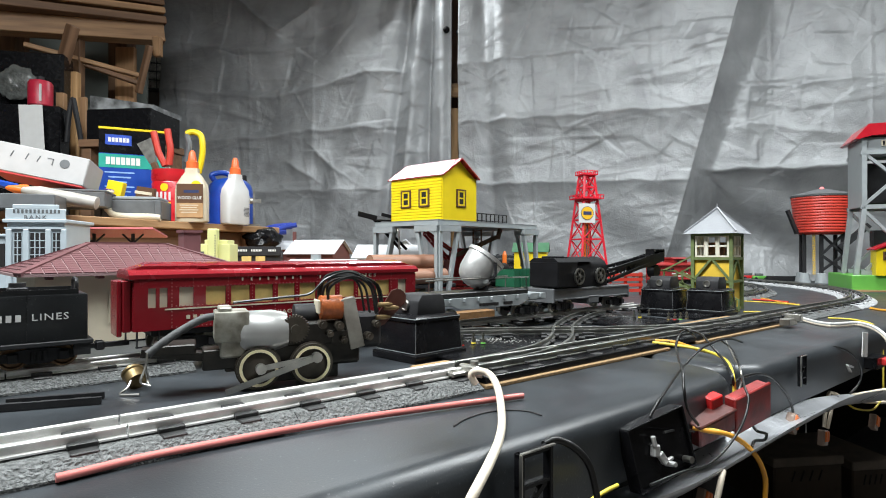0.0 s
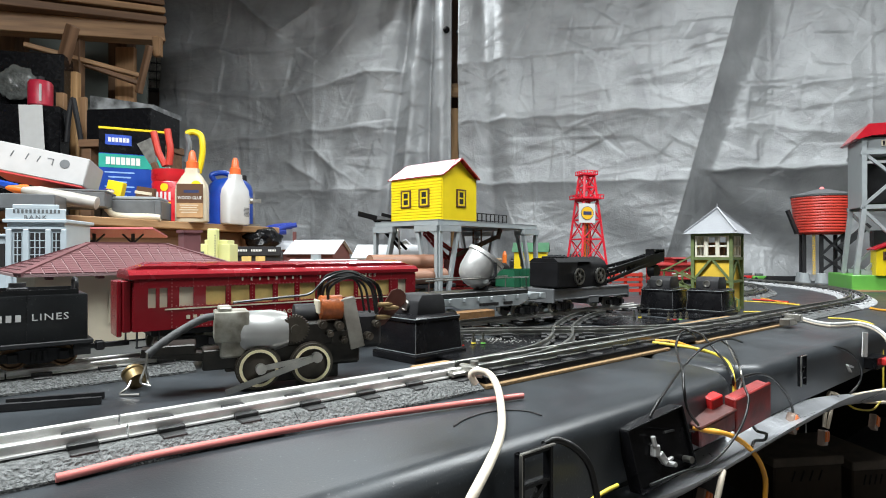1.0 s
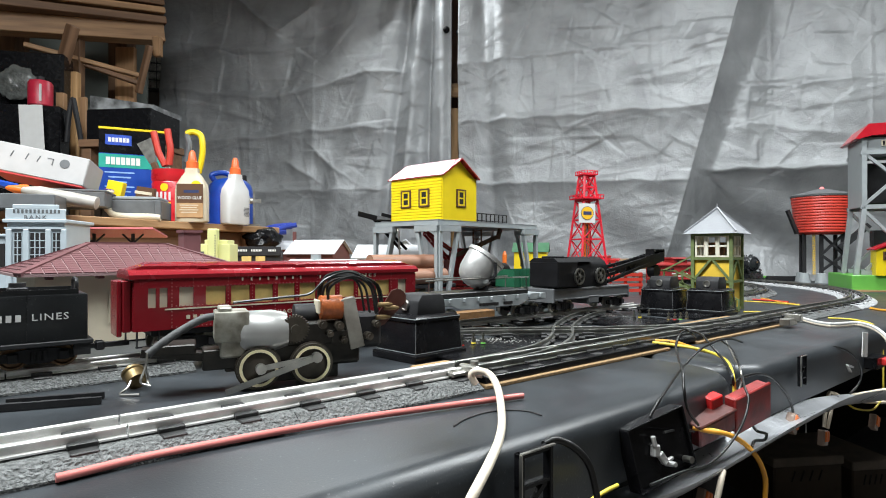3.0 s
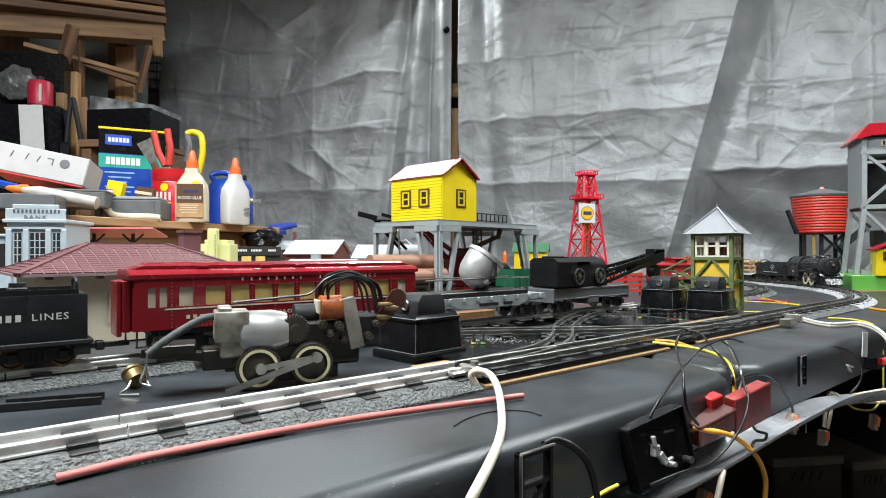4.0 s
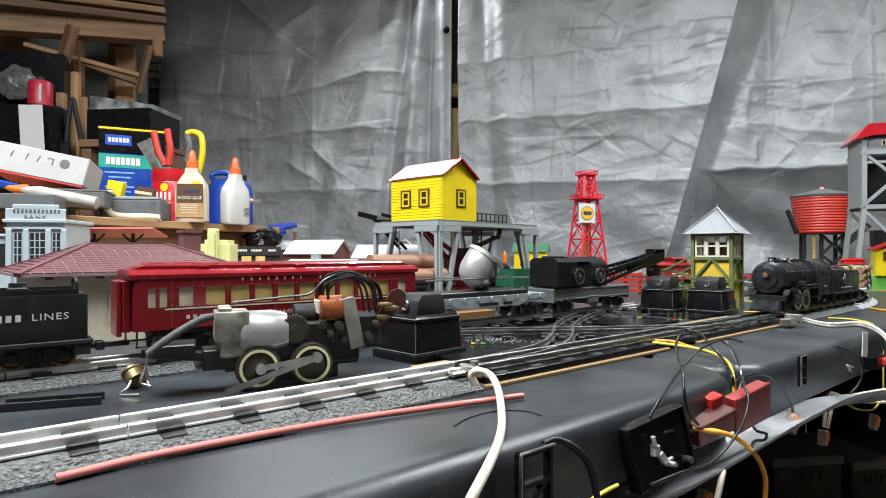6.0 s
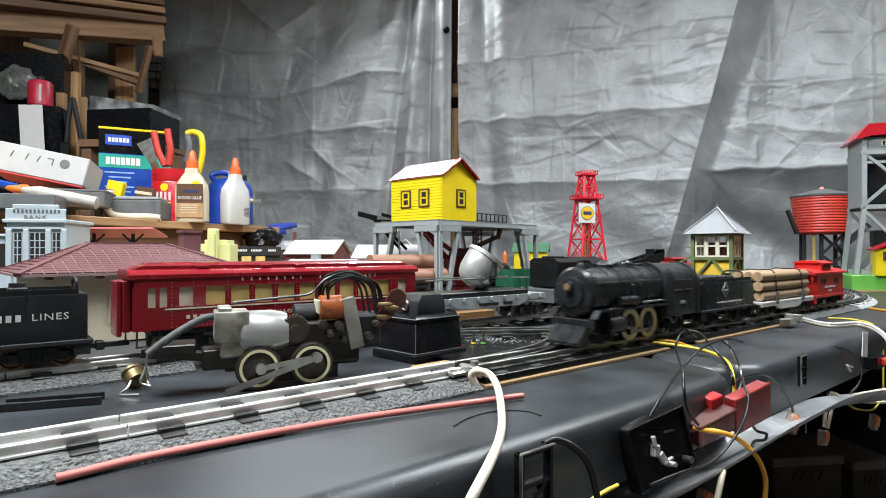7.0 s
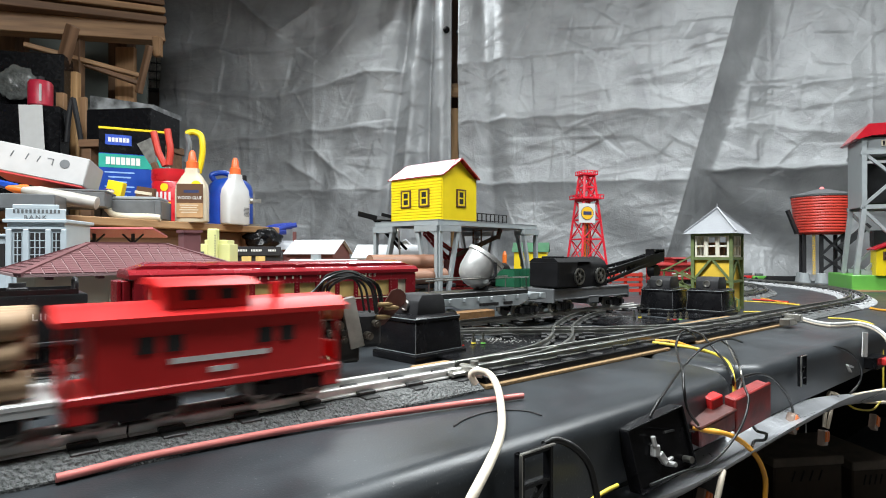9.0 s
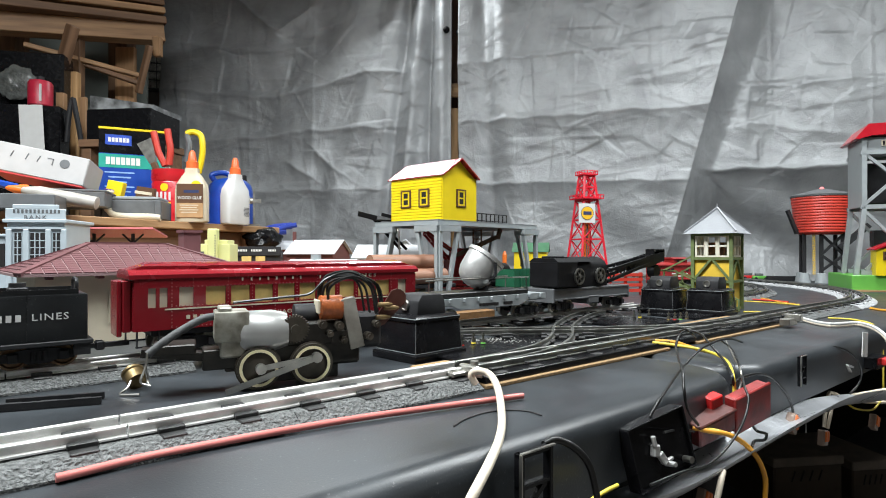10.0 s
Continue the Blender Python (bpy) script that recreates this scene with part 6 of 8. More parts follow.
tc = thing("track_clip", pose(*(0.01429, 0.461, 0.7565), 0, 0, HEAD), "steel track terminal clip with cream wire", "track clip")
bm = B()
box(bm, 0.026, 0.012, 0.004, (0, 0, 0.006), 0.001)
box(bm, 0.006, 0.020, 0.008, (0.006, -0.004, 0.008), 0.001)
bar(bm, (-0.010, 0.006, 0.008), (0.014, -0.010, 0.003), 0.006, 0.003)
cyl(bm, 0.0035, 0.0035, 0.006, (0.010, -0.006, 0.012), seg=10)
part("clip", bm, M_STEEL, tc)
bm = B()
hose(bm, [(0.02535, 0.437, 0.7584), (0.02185, 0.437, 0.7654), (0.02653, 0.435, 0.7693), (0.03612, 0.43, 0.7669), (0.04018, 0.41, 0.7598), (0.03806, 0.366, 0.753), (0.0331, 0.331, 0.7517), (0.02461, 0.293, 0.7525), (0.01647, 0.27, 0.7488), (0.01074, 0.262, 0.7417), (0.00153, 0.255, 0.7244)], 0.0027, 12, 10)
part("wire", bm, M_WIREW, tc, "thick cream flex", at=tc.matrix_world.inverted())
tc2 = thing("track_clip", pose(*(0.5059, 0.828, 0.7565), 0, 0, HEAD), "dark track terminal clip with white wires", "track clip")
bm = B()
box(bm, 0.030, 0.014, 0.010, (0, 0, 0.002), 0.001)
box(bm, 0.008, 0.022, 0.010, (0.008, -0.004, 0.008), 0.001)
part("clip", bm, M_STEEL, tc2)
for dy, m_ in ((0, M_WIREW), (5, M_WHITE)):
    bm = B()
    hose(bm, [(v[0], v[1], v[2] + dy * 0.0006) for v in ((0.5747, 0.93, 0.7586), (0.5673, 0.885, 0.7529), (0.5666, 0.826, 0.7526), (0.6146, 0.835, 0.7531), (0.5844, 0.755, 0.7521), (0.5853, 0.74, 0.732), (0.5927, 0.74, 0.6728))], 0.0020, 8, 8)
    part("wire", bm, m_, tc2, at=tc2.matrix_world.inverted())


def wire(pts, r, material, label, cat="wire"):
    b = B()
    hose(b, pts, r, 8, 10)
    return single("wire", b, material, label, cat, group="loose wires", smooth=70)


wire([(0.5456, 1.027, 0.752), (0.6015, 1.018, 0.752), (0.6296, 0.99, 0.752)], 0.0014, M_WIREY, "thin yellow wire lying on the table")
wire([(0.7355, 1.398, 0.752), (0.7435, 1.314, 0.752), (0.7278, 1.211, 0.752), (0.7314, 1.159, 0.752)], 0.0018, M_WIREO, "thin orange wire lying on the table")
wire([(0.6904, 1.308, 0.7525), (0.7267, 1.262, 0.7525), (0.7448, 1.219, 0.7525)], 0.0018, M_WIRER, "thin red wire lying on the table")
wire([(0.6585, 1.247, 0.7525), (0.7003, 1.205, 0.7525), (0.7261, 1.142, 0.7525)], 0.0014, M_WIREY, "thin yellow wire lying on the table")
wire([(0.6337, 0.9305, 0.752), (0.6586, 0.9072, 0.752), (0.657, 0.86, 0.7482), (0.6363, 0.82, 0.7304), (0.6224, 0.8, 0.6976), (0.6146, 0.79, 0.6681)], 0.0014, M_WIREY, "yellow wire running over the table edge")
wire([(0.8236, 1.089, 0.752), (0.8206, 1.058, 0.752), (0.8384, 1.027, 0.752)], 0.0022, M_WIREO, "orange wire lying on the table")
wire([(0.2345, 0.632, 0.7596), (0.2565, 0.615, 0.7587), (0.2766, 0.6, 0.7563), (0.2806, 0.575, 0.7549), (0.2772, 0.55, 0.7529), (0.2514, 0.491, 0.7546), (0.2508, 0.487, 0.7419), (0.2488, 0.485, 0.7346)], 0.0016, M_WIREY, "yellow wire bent over the table edge")
wire([(0.2431, 0.65, 0.7587), (0.263, 0.64, 0.7584), (0.2721, 0.61, 0.7564), (0.2844, 0.6, 0.7539)], 0.0019, M_WIREO, "orange wire lying beside the turnout")
wire([(0.2752, 0.66, 0.7591), (0.264, 0.63, 0.7713), (0.2574, 0.6, 0.7785), (0.2562, 0.585, 0.7777), (0.2688, 0.6, 0.7707)], 0.0011, M_WIREB, "thin black wire loop beside the track")
wire([(0.2592, 0.6, 0.7779), (0.2451, 0.585, 0.7753), (0.2307, 0.56, 0.7672), (0.2043, 0.49, 0.7681), (0.1916, 0.452, 0.7653), (0.1853, 0.435, 0.7545), (0.1892, 0.437, 0.7388), (0.2016, 0.447, 0.7239)], 0.0012, M_WIREB, "thin black wire looping over the table edge")
wire([(0.2617, 0.61, 0.7772), (0.2724, 0.6, 0.7743), (0.2714, 0.575, 0.767), (0.2725, 0.545, 0.7539), (0.2489, 0.488, 0.7553), (0.2508, 0.487, 0.7428)], 0.0012, M_WIREB, "thin black wire hanging to the red box")
wire([(0.3386, 0.64, 0.7584), (0.306, 0.6, 0.7683), (0.2818, 0.575, 0.771), (0.2585, 0.55, 0.7705), (0.239, 0.53, 0.7674), (0.2089, 0.495, 0.7587), (0.1651, 0.42, 0.7573), (0.1515, 0.405, 0.7489), (0.1471, 0.402, 0.7437)], 0.0011, M_WIREB, "thin black wire hanging to the terminal box")
wire([(0.2854, 0.58, 0.7697), (0.2856, 0.56, 0.765), (0.272, 0.52, 0.7572), (0.2532, 0.475, 0.7476), (0.2495, 0.462, 0.7396), (0.2381, 0.45, 0.7239), (0.215, 0.43, 0.711), (0.1911, 0.41, 0.7065), (0.1626, 0.39, 0.7082), (0.1372, 0.375, 0.7062)], 0.001, M_WIREB, "thin black wire hanging below the table edge")
wire([(0.31, 0.62, 0.7634), (0.2955, 0.575, 0.7544), (0.2641, 0.502, 0.7558), (0.2619, 0.497, 0.7464), (0.2548, 0.489, 0.7375)], 0.0009, M_STEEL, "thin grey wire over the table edge")
wire([(0.2484, 0.487, 0.7458), (0.2645, 0.5, 0.7497), (0.2902, 0.52, 0.7484), (0.3177, 0.545, 0.7386), (0.3369, 0.555, 0.7209), (0.3461, 0.56, 0.705), (0.3444, 0.56, 0.6961)], 0.0013, M_WIREB, "black wire arched to an orange connector")
wire([(0.1502, 0.385, 0.7378), (0.1673, 0.41, 0.7315), (0.1883, 0.44, 0.7225), (0.1998, 0.45, 0.7176)], 0.0009, M_WIREB, "thin dark wire from the switch")
wire([(0.2536, 0.462, 0.7175), (0.253, 0.455, 0.7164), (0.2627, 0.46, 0.7126), (0.2624, 0.462, 0.7073), (0.2507, 0.455, 0.7087), (0.2457, 0.45, 0.7059)], 0.0012, M_WIREB, "short black wire curled on the silver sheet")
wire([(0.05874, 0.33, 0.7484), (0.06734, 0.335, 0.7494), (0.07906, 0.335, 0.7437), (0.08744, 0.335, 0.732), (0.09246, 0.335, 0.7085)], 0.0022, M_WIREB, "black flex from a table clip")
wire([(0.1993, 0.452, 0.7201), (0.2088, 0.448, 0.7191), (0.2247, 0.445, 0.7169), (0.2401, 0.448, 0.7075), (0.2522, 0.452, 0.6939), (0.2589, 0.455, 0.6778), (0.2584, 0.455, 0.6587)], 0.002, M_WIREO, "thick yellow-orange wire hanging from the red box")
wire([(0.2007, 0.455, 0.7224), (0.2084, 0.452, 0.7197), (0.221, 0.45, 0.7176), (0.2348, 0.455, 0.7105)], 0.0014, M_WIREY, "yellow wire bound to the orange one")
wire([(0.4651, 0.682, 0.6903), (0.4556, 0.672, 0.68), (0.4502, 0.667, 0.668), (0.4475, 0.665, 0.6546)], 0.0021, M_WIREW, "cream wire to an orange connector")
wire([(0.5695, 0.72, 0.6865), (0.5208, 0.7, 0.6858), (0.4829, 0.685, 0.684), (0.463, 0.672, 0.678), (0.4555, 0.666, 0.6663), (0.4515, 0.665, 0.6533)], 0.0021, M_WIREW, "cream wire to an orange connector")
wire([(0.5814, 0.735, 0.6653), (0.5312, 0.712, 0.6721), (0.4913, 0.692, 0.6809), (0.4775, 0.688, 0.6881), (0.4679, 0.686, 0.6906)], 0.0021, M_WIREW, "cream wire running along the sheet")
wire([(0.497, 0.7, 0.6753), (0.5103, 0.7, 0.6669), (0.5382, 0.71, 0.6627), (0.5566, 0.72, 0.67)], 0.0012, M_WIREY, "yellow wire hanging at the table edge")
wire([(0.4132, 0.66, 0.7426), (0.4462, 0.675, 0.7453), (0.4795, 0.69, 0.7449), (0.5032, 0.695, 0.7343), (0.5173, 0.7, 0.7166), (0.5152, 0.7, 0.6991), (0.4961, 0.69, 0.6876)], 0.0012, M_WIREB, "thin black wire along the table fascia")
wire([(0.2079, 0.42, 0.6985), (0.2038, 0.415, 0.693), (0.1976, 0.41, 0.6778)], 0.0023, M_WIREW, "cream wire hanging under the table")
wire([(0.1109, 0.36, 0.7123), (0.1008, 0.35, 0.7129), (0.0887, 0.34, 0.7114)], 0.0013, M_WIREY, "yellow wire under the table edge")
# no wire: a curved scratch in the tabletop, added as a thin dark strand
wire([(0.0068, 0.3576, 0.7505), (0.0153, 0.3734, 0.7505), (0.0295, 0.3879, 0.7505), (0.0456, 0.3934, 0.7505), (0.059, 0.3906, 0.7505), (0.0663, 0.3812, 0.7505)], 0.0005, M_DARK, "fine dark curved scratch on the table, shaped as a thin strand")


def connector(p, tilt):
    th = thing("wire_connector", pose(*p, 0, tilt, 40), "clear and orange lever wire connector", "connector", "wire connectors")
    bm = B()
    box(bm, 0.014, 0.008, 0.018, (0, 0, 0), 0.001)
    part("body", bm, M_CONN, th)
    bm = B()
    for k in (-1, 1):
        box(bm, 0.005, 0.009, 0.012, (k * 0.0032, -0.001, 0.002), 0.0008)
    part("lever", bm, M_ORANGE, th)


M_CONN = mat("clear_plastic_connector", (0.30, 0.22, 0.18), 0.15, 0, 0.1)
connector((0.4462, 0.665, 0.6426), 10)
connector((0.345, 0.56, 0.691), 34)
connector((0.5479, 0.72, 0.6441), 28)
connector((0.2295, 0.5, 0.6417), 28)

# ---- hardware on the table front ----
tb = thing("terminal_box", pose(*(0.1544, 0.4, 0.7203), -8, -10, HEAD - 10), "open black plastic box with silver switch hung on the table edge", "switch box")
tb.scale = (0.84, 0.84, 0.80)
bm = B()
box(bm, 0.066, 0.004, 0.054, (0, 0.002, 0.002), 0.001)
part("back_plate", bm, M_GUN, tb)
for sx in (-1, 1):
    bm = B()
    box(bm, 0.002, 0.014, 0.054, (sx * 0.0335, 0.004, 0.002), 0.0005)
    part("case_wall", bm, M_GUN, tb)
for sz in (-1, 1):
    bm = B()
    box(bm, 0.068, 0.014, 0.002, (0, 0.004, 0.002 + sz * 0.027), 0.0005)
    part("case_wall", bm, M_GUN, tb)
bm = B()
box(bm, 0.007, 0.006, 0.010, (-0.010, -0.003, 0.004), 0.001, pose(0, 0, 0, 0, 20, 0))
box(bm, 0.006, 0.005, 0.012, (-0.005, -0.004, -0.004), 0.001, pose(0, 0, 0, 0, -25, 0))
cyl(bm, 0.003, 0.002, 0.010, (0.001, -0.006, -0.011), "Y", 14)
box(bm, 0.010, 0.003, 0.003, (0.002, -0.004, -0.008), 0.0008)
cyl(bm, 0.002, 0.002, 0.008, (-0.011, -0.005, 0.013), seg=10)
part("switch", bm, M_ALU, tb)
bm = B()
cyl(bm, 0.003, 0.003, 0.008, (0.024, -0.004, -0.016), "Y", 10)
part("screw", bm, M_STEEL, tb)
rb = thing("relay_box", pose(*(0.2285, 0.474, 0.7194), 8, -12, HEAD - 12), "scuffed dark red plastic box with upright cover hung by wires", "relay box")
M_REDBOX = mat("dark_red_box", (0.13, 0.010, 0.010), 0.38, 0, 0.45, 60, 0.2, stain=(0.035, 0.012, 0.010))
bm = B()
box(bm, 0.044, 0.026, 0.017, (-0.012, 0.002, 0.001), 0.0012)
part("case", bm, M_REDBOX, rb)
bm = B()
box(bm, 0.046, 0.028, 0.0025, (-0.012, 0.002, 0.0105), 0.0008)
part("lid", bm, mat("dusty_red_lid", (0.085, 0.022, 0.018), 0.5, 0, 0.4, 90, 0.2), rb, "dusty brown-red lid")
bm = B()
box(bm, 0.045, 0.010, 0.031, (0.036, -0.003, 0.002), 0.0012)
box(bm, 0.047, 0.003, 0.033, (0.036, -0.009, 0.002), 0.0008)
part("cover", bm, mat("scuffed_red_cover", (0.30, 0.020, 0.018), 0.4, 0, 0.3, 50, 0.15, stain=(0.10, 0.012, 0.012)), rb, "scuffed red upright cover")
bm = B()
box(bm, 0.014, 0.010, 0.010, (0.002, 0.004, 0.016), 0.001)
part("plug", bm, M_CAB, rb)

bm = B()
pts = spline([(0.1228, 0.395, 0.6861), (0.1705, 0.42, 0.691), (0.2425, 0.47, 0.699), (0.3265, 0.53, 0.7075), (0.4176, 0.6, 0.7071), (0.5572, 0.7, 0.69)], 8)
sweep(bm, pts, [(-0.028, -0.010), (-0.012, -0.016), (0.010, -0.006), (0.022, 0.006), (0.022, 0.0075), (0.010, -0.0045), (-0.012, -0.0145), (-0.028, -0.0085)])
M_FOIL = mat("silver_sheeting", (0.42, 0.43, 0.45), 0.3, 0.5, 0.3, 20, 1.0, 60)
single("plastic_strip", bm, M_FOIL, "crumpled silver plastic sheet drooping under the table edge", "plastic sheet", smooth=60)


def edge_clip(p, s=1.0):
    th = thing("edge_clip", pose(*p, 0, 0, HEAD), "black moulded bracket on the table fascia", "bracket", "fascia brackets")
    th.scale = (s, s, s)
    bm = B()
    for x in (-0.012, 0.012):
        box(bm, 0.003, 0.006, 0.05, (x, 0, 0), 0.0006)
    for z in (-0.012, 0.006, 0.0235):
        box(bm, 0.027, 0.005, 0.003, (0, 0, z), 0.0006)
    bar(bm, (-0.011, 0, -0.010), (0.011, 0, 0.006), 0.003)
    part("bracket", bm, M_GUN, th)
    bm = B()
    box(bm, 0.0009, 0.002, 0.05, (-0.0140, -0.003, 0))
    box(bm, 0.028, 0.002, 0.0008, (0, -0.003, 0.0254))
    part("metal_edge", bm, M_STEEL, th)


edge_clip((0.0512, 0.318, 0.7252))
edge_clip((0.3759, 0.592, 0.7364), 0.62)
bm = B()
box(bm, 0.022, 0.0012, 0.032, (0, 0, 0), 0.0004, pose(0, 0, 0, 0, 8, 0))
single("paper_tag", bm, M_WHITE, "small white paper tag stuck on the fascia", "tag", pose(*(0.5483, 0.735, 0.7403), 0, 0, HEAD))

th = thing("plug_block", pose(*(0.5784, 0.76, 0.7134), 0, 0, HEAD), "black terminal block with red plugs on the table fascia", "terminal block")
bm = B()
box(bm, 0.040, 0.018, 0.016, (0, 0, 0), 0.0012)
part("block", bm, M_GUN, th)
for x in (0.004, 0.017):
    bm = B()
    box(bm, 0.009, 0.012, 0.009, (x, -0.012, 0.001), 0.001)
    part("plug", bm, M_CAB, th)
th = thing("spring_clip", pose(*(0.5069, 0.705, 0.717), 0, 8, HEAD), "small bent steel clip on the table fascia", "clip")
bm = B()
bar(bm, (-0.010, 0, 0.003), (0.012, 0, 0.0), 0.003, 0.002)
bar(bm, (-0.010, 0, 0.003), (0.004, 0, -0.006), 0.003, 0.002)
part("clip", bm, M_ALU, th)

# things stored under the table
M_CARD = mat("dark_cardboard", (0.085, 0.066, 0.048), 0.8, 0, 0.25, 20, 0.2)
for c_, w_, lab in (((0.646, 1.0, 0.4449), 0.135, "brown cardboard carton with handwritten marks"), ((0.7762, 1.02, 0.4305), 0.085, "pale cardboard carton with printed bands")):
    th = thing("storage_box", pose(c_[0], c_[1], 0.40, 0, 0, 8), lab, "box", "stored boxes")
    bm = B()
    box(bm, w_, 0.16, c_[2] + 0.050 - 0.40, (0, 0.08, (c_[2] + 0.050 - 0.40) / 2), 0.003)
    part("carton", bm, M_CARD, th)
    bm = B()
    box(bm, w_ + 0.004, 0.164, 0.016, (0, 0.08, c_[2] + 0.046 - 0.40), 0.002)
    part("lid", bm, mat("pale_cardboard", (0.20, 0.17, 0.14), 0.8, 0, 0.25, 30, 0.2), th, "paler cardboard lid")
    bm = B()
    for k in range(4):
        bar(bm, (-w_ * 0.25 + k * w_ * 0.13, -0.001, c_[2] + 0.012 - 0.40), (-w_ * 0.20 + k * w_ * 0.13, -0.001, c_[2] + 0.030 - 0.40), 0.0016)
    part("marks", bm, M_DARK, th, "dark handwritten marks")
bm = B()
box(bm, 1.3, 0.4, 0.03, (0, 0, 0), 0.003)
single("low_shelf", bm, M_BLACKM, "dark shelf board under the table", "shelf", pose(0.85, 1.02, 0.385, 0, 0, HEAD))
# added near-black boards: they hide the lit floor and stand in for deep shade
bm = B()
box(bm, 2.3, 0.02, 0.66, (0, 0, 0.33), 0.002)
M_SHADE_FILL = mat("black_shade_fill", (0.006, 0.006, 0.006), 0.8, 0, 0.4, 12, 0.2)
single("dark_filler_board", bm, M_SHADE_FILL, "added black board standing in for the shade behind the cartons", "board", at_lay(1.29, 0.80, 0.0), "boards under the tables")
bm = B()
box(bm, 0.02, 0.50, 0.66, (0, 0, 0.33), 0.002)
single("dark_filler_board", bm, M_SHADE_FILL, "added black end board standing in for shade under the curved track table", "board", at_lay(2.455, 0.54, 0.0), "boards under the tables")
for x in (-0.55, 0.55):
    bm = B()
    box(bm, 0.05, 0.35, 0.37, (0, 0, 0))
    single("shelf_support", bm, M_BLACKM, "dark board carrying the low shelf", "support", Matrix.Translation((0.85, 1.02, 0.185)) @ Matrix.Rotation(radians(HEAD), 4, "Z") @ Matrix.Translation((x, 0, 0)), "shelf supports")

# ---- station ----
def station():
    m = pose(-0.456, 0.605, TOP, 0, 0, 44)
    th = thing("station_house", m, "cream toy station with maroon shingled hip roof", "toy building")
    L, W, ze, zr = 0.262, 0.17, 0.086, 0.1215
    bm = B()
    i = 0.018
    box(bm, L - 2 * i, W - 2 * i, 0.083, (L / 2, W / 2, 0.0415), 0.001)
    part("wall", bm, M_CREAM, th)
    c = [Vector((0, 0, ze)), Vector((L, 0, ze)), Vector((L, W, ze)), Vector((0, W, ze))]
    r0, r1 = Vector((W / 2, W / 2, zr)), Vector((L - W / 2, W / 2, zr))
    bm = B()
    v = [bm.verts.new(p) for p in c + [r0, r1]]
    lo = [bm.verts.new(p - Vector((0, 0, 0.003))) for p in c]
    for f in ((0, 1, 5, 4), (1, 2, 5), (2, 3, 4, 5), (3, 0, 4)):
        bm.faces.new([v[k] for k in f])
    for k in range(4):
        bm.faces.new((lo[k], lo[(k + 1) % 4], v[(k + 1) % 4], v[k]))
    bm.faces.new(lo[::-1])
    roof = part("roof", bm, M_MORTAR, th, "maroon shingled hip roof", smooth=10)
    b2 = B()
    box(b2, 0.0110, 0.0052, 0.0012, (0, 0, 0.0008))
    piece = mesh_of("shingle", b2, M_SHINGLE)

    def lay_face(a, b, ta, tb, rows):
        for j in range(rows):
            f = (j + 0.5) / rows
            p, q = a.lerp(ta, f), b.lerp(tb, f)
            n = max(1, int((q - p).length / 0.0120))
            x = (b - a).normalized()
            up = (ta.lerp(tb, 0.5) - a.lerp(b, 0.5)).normalized()
            up = (up - x * up.dot(x)).normalized()
            z = x.cross(up)
            mm = Matrix((x, up, z)).transposed().to_4x4()
            for k in range(n):
                g = (k + 0.5 + (0.25 if j % 2 else -0.25)) / n
                if g < 0.01 or g > 0.99:
                    continue
                ob = new("shingle", piece)
                ob.parent = roof
                mm2 = mm.copy()
                mm2.translation = p.lerp(q, g)
                ob.matrix_basis = mm2

    lay_face(c[0], c[1], r0, r1, 15)
    lay_face(c[3], c[0], r0, r0, 12)
    bm = B()
    for a, b in ((c[0], r0), (c[1], r1), (r0, r1), (c[3], r0), (c[2], r1)):
        bar(bm, a, b, 0.008, 0.004)
    part("ridge_cap", bm, M_SHINGLE, th)
    bm = B()
    box(bm, 0.024, 0.024, 0.060, (L - 0.045, W * 0.62, zr - 0.010), 0.001)
    box(bm, 0.028, 0.028, 0.004, (L - 0.045, W * 0.62, zr + 0.019))
    part("chimney", bm, M_SHINGLE, th)
    for x in (0.045, 0.10, 0.16, 0.205):
        w = new("window")
        w.parent = th
        w.matrix_basis = pose(x, i - 0.001, 0.045)
        b = B()
        box(b, 0.018, 0.002, 0.040, (0, 0, 0))
        part("frame", b, M_CREAM, w)
        for sx in (-1, 1):
            for z in (-0.0125, 0, 0.0125):
                b = B()
                box(b, 0.006, 0.003, 0.010, (sx * 0.004, 0, z))
                part("pane", b, M_DARK, w)
    bm = B()
    for x in (0.03, 0.08, 0.13, 0.18, 0.23):
        box(bm, 0.006, 0.016, 0.003, (x, 0.010, ze - 0.005))
    part("rafter_ends", bm, M_SHINGLE, th)


station()

# raised board that carries the town
bm = B()
box(bm, 0.95, 1.0, 0.055, (0, 0, 0), 0.002)
single("riser_board", bm, M_PLY, "raised plywood board under the toy town", "riser", at_lay(0.62, 1.60, TOP + 0.0275))
RISE = TOP + 0.055


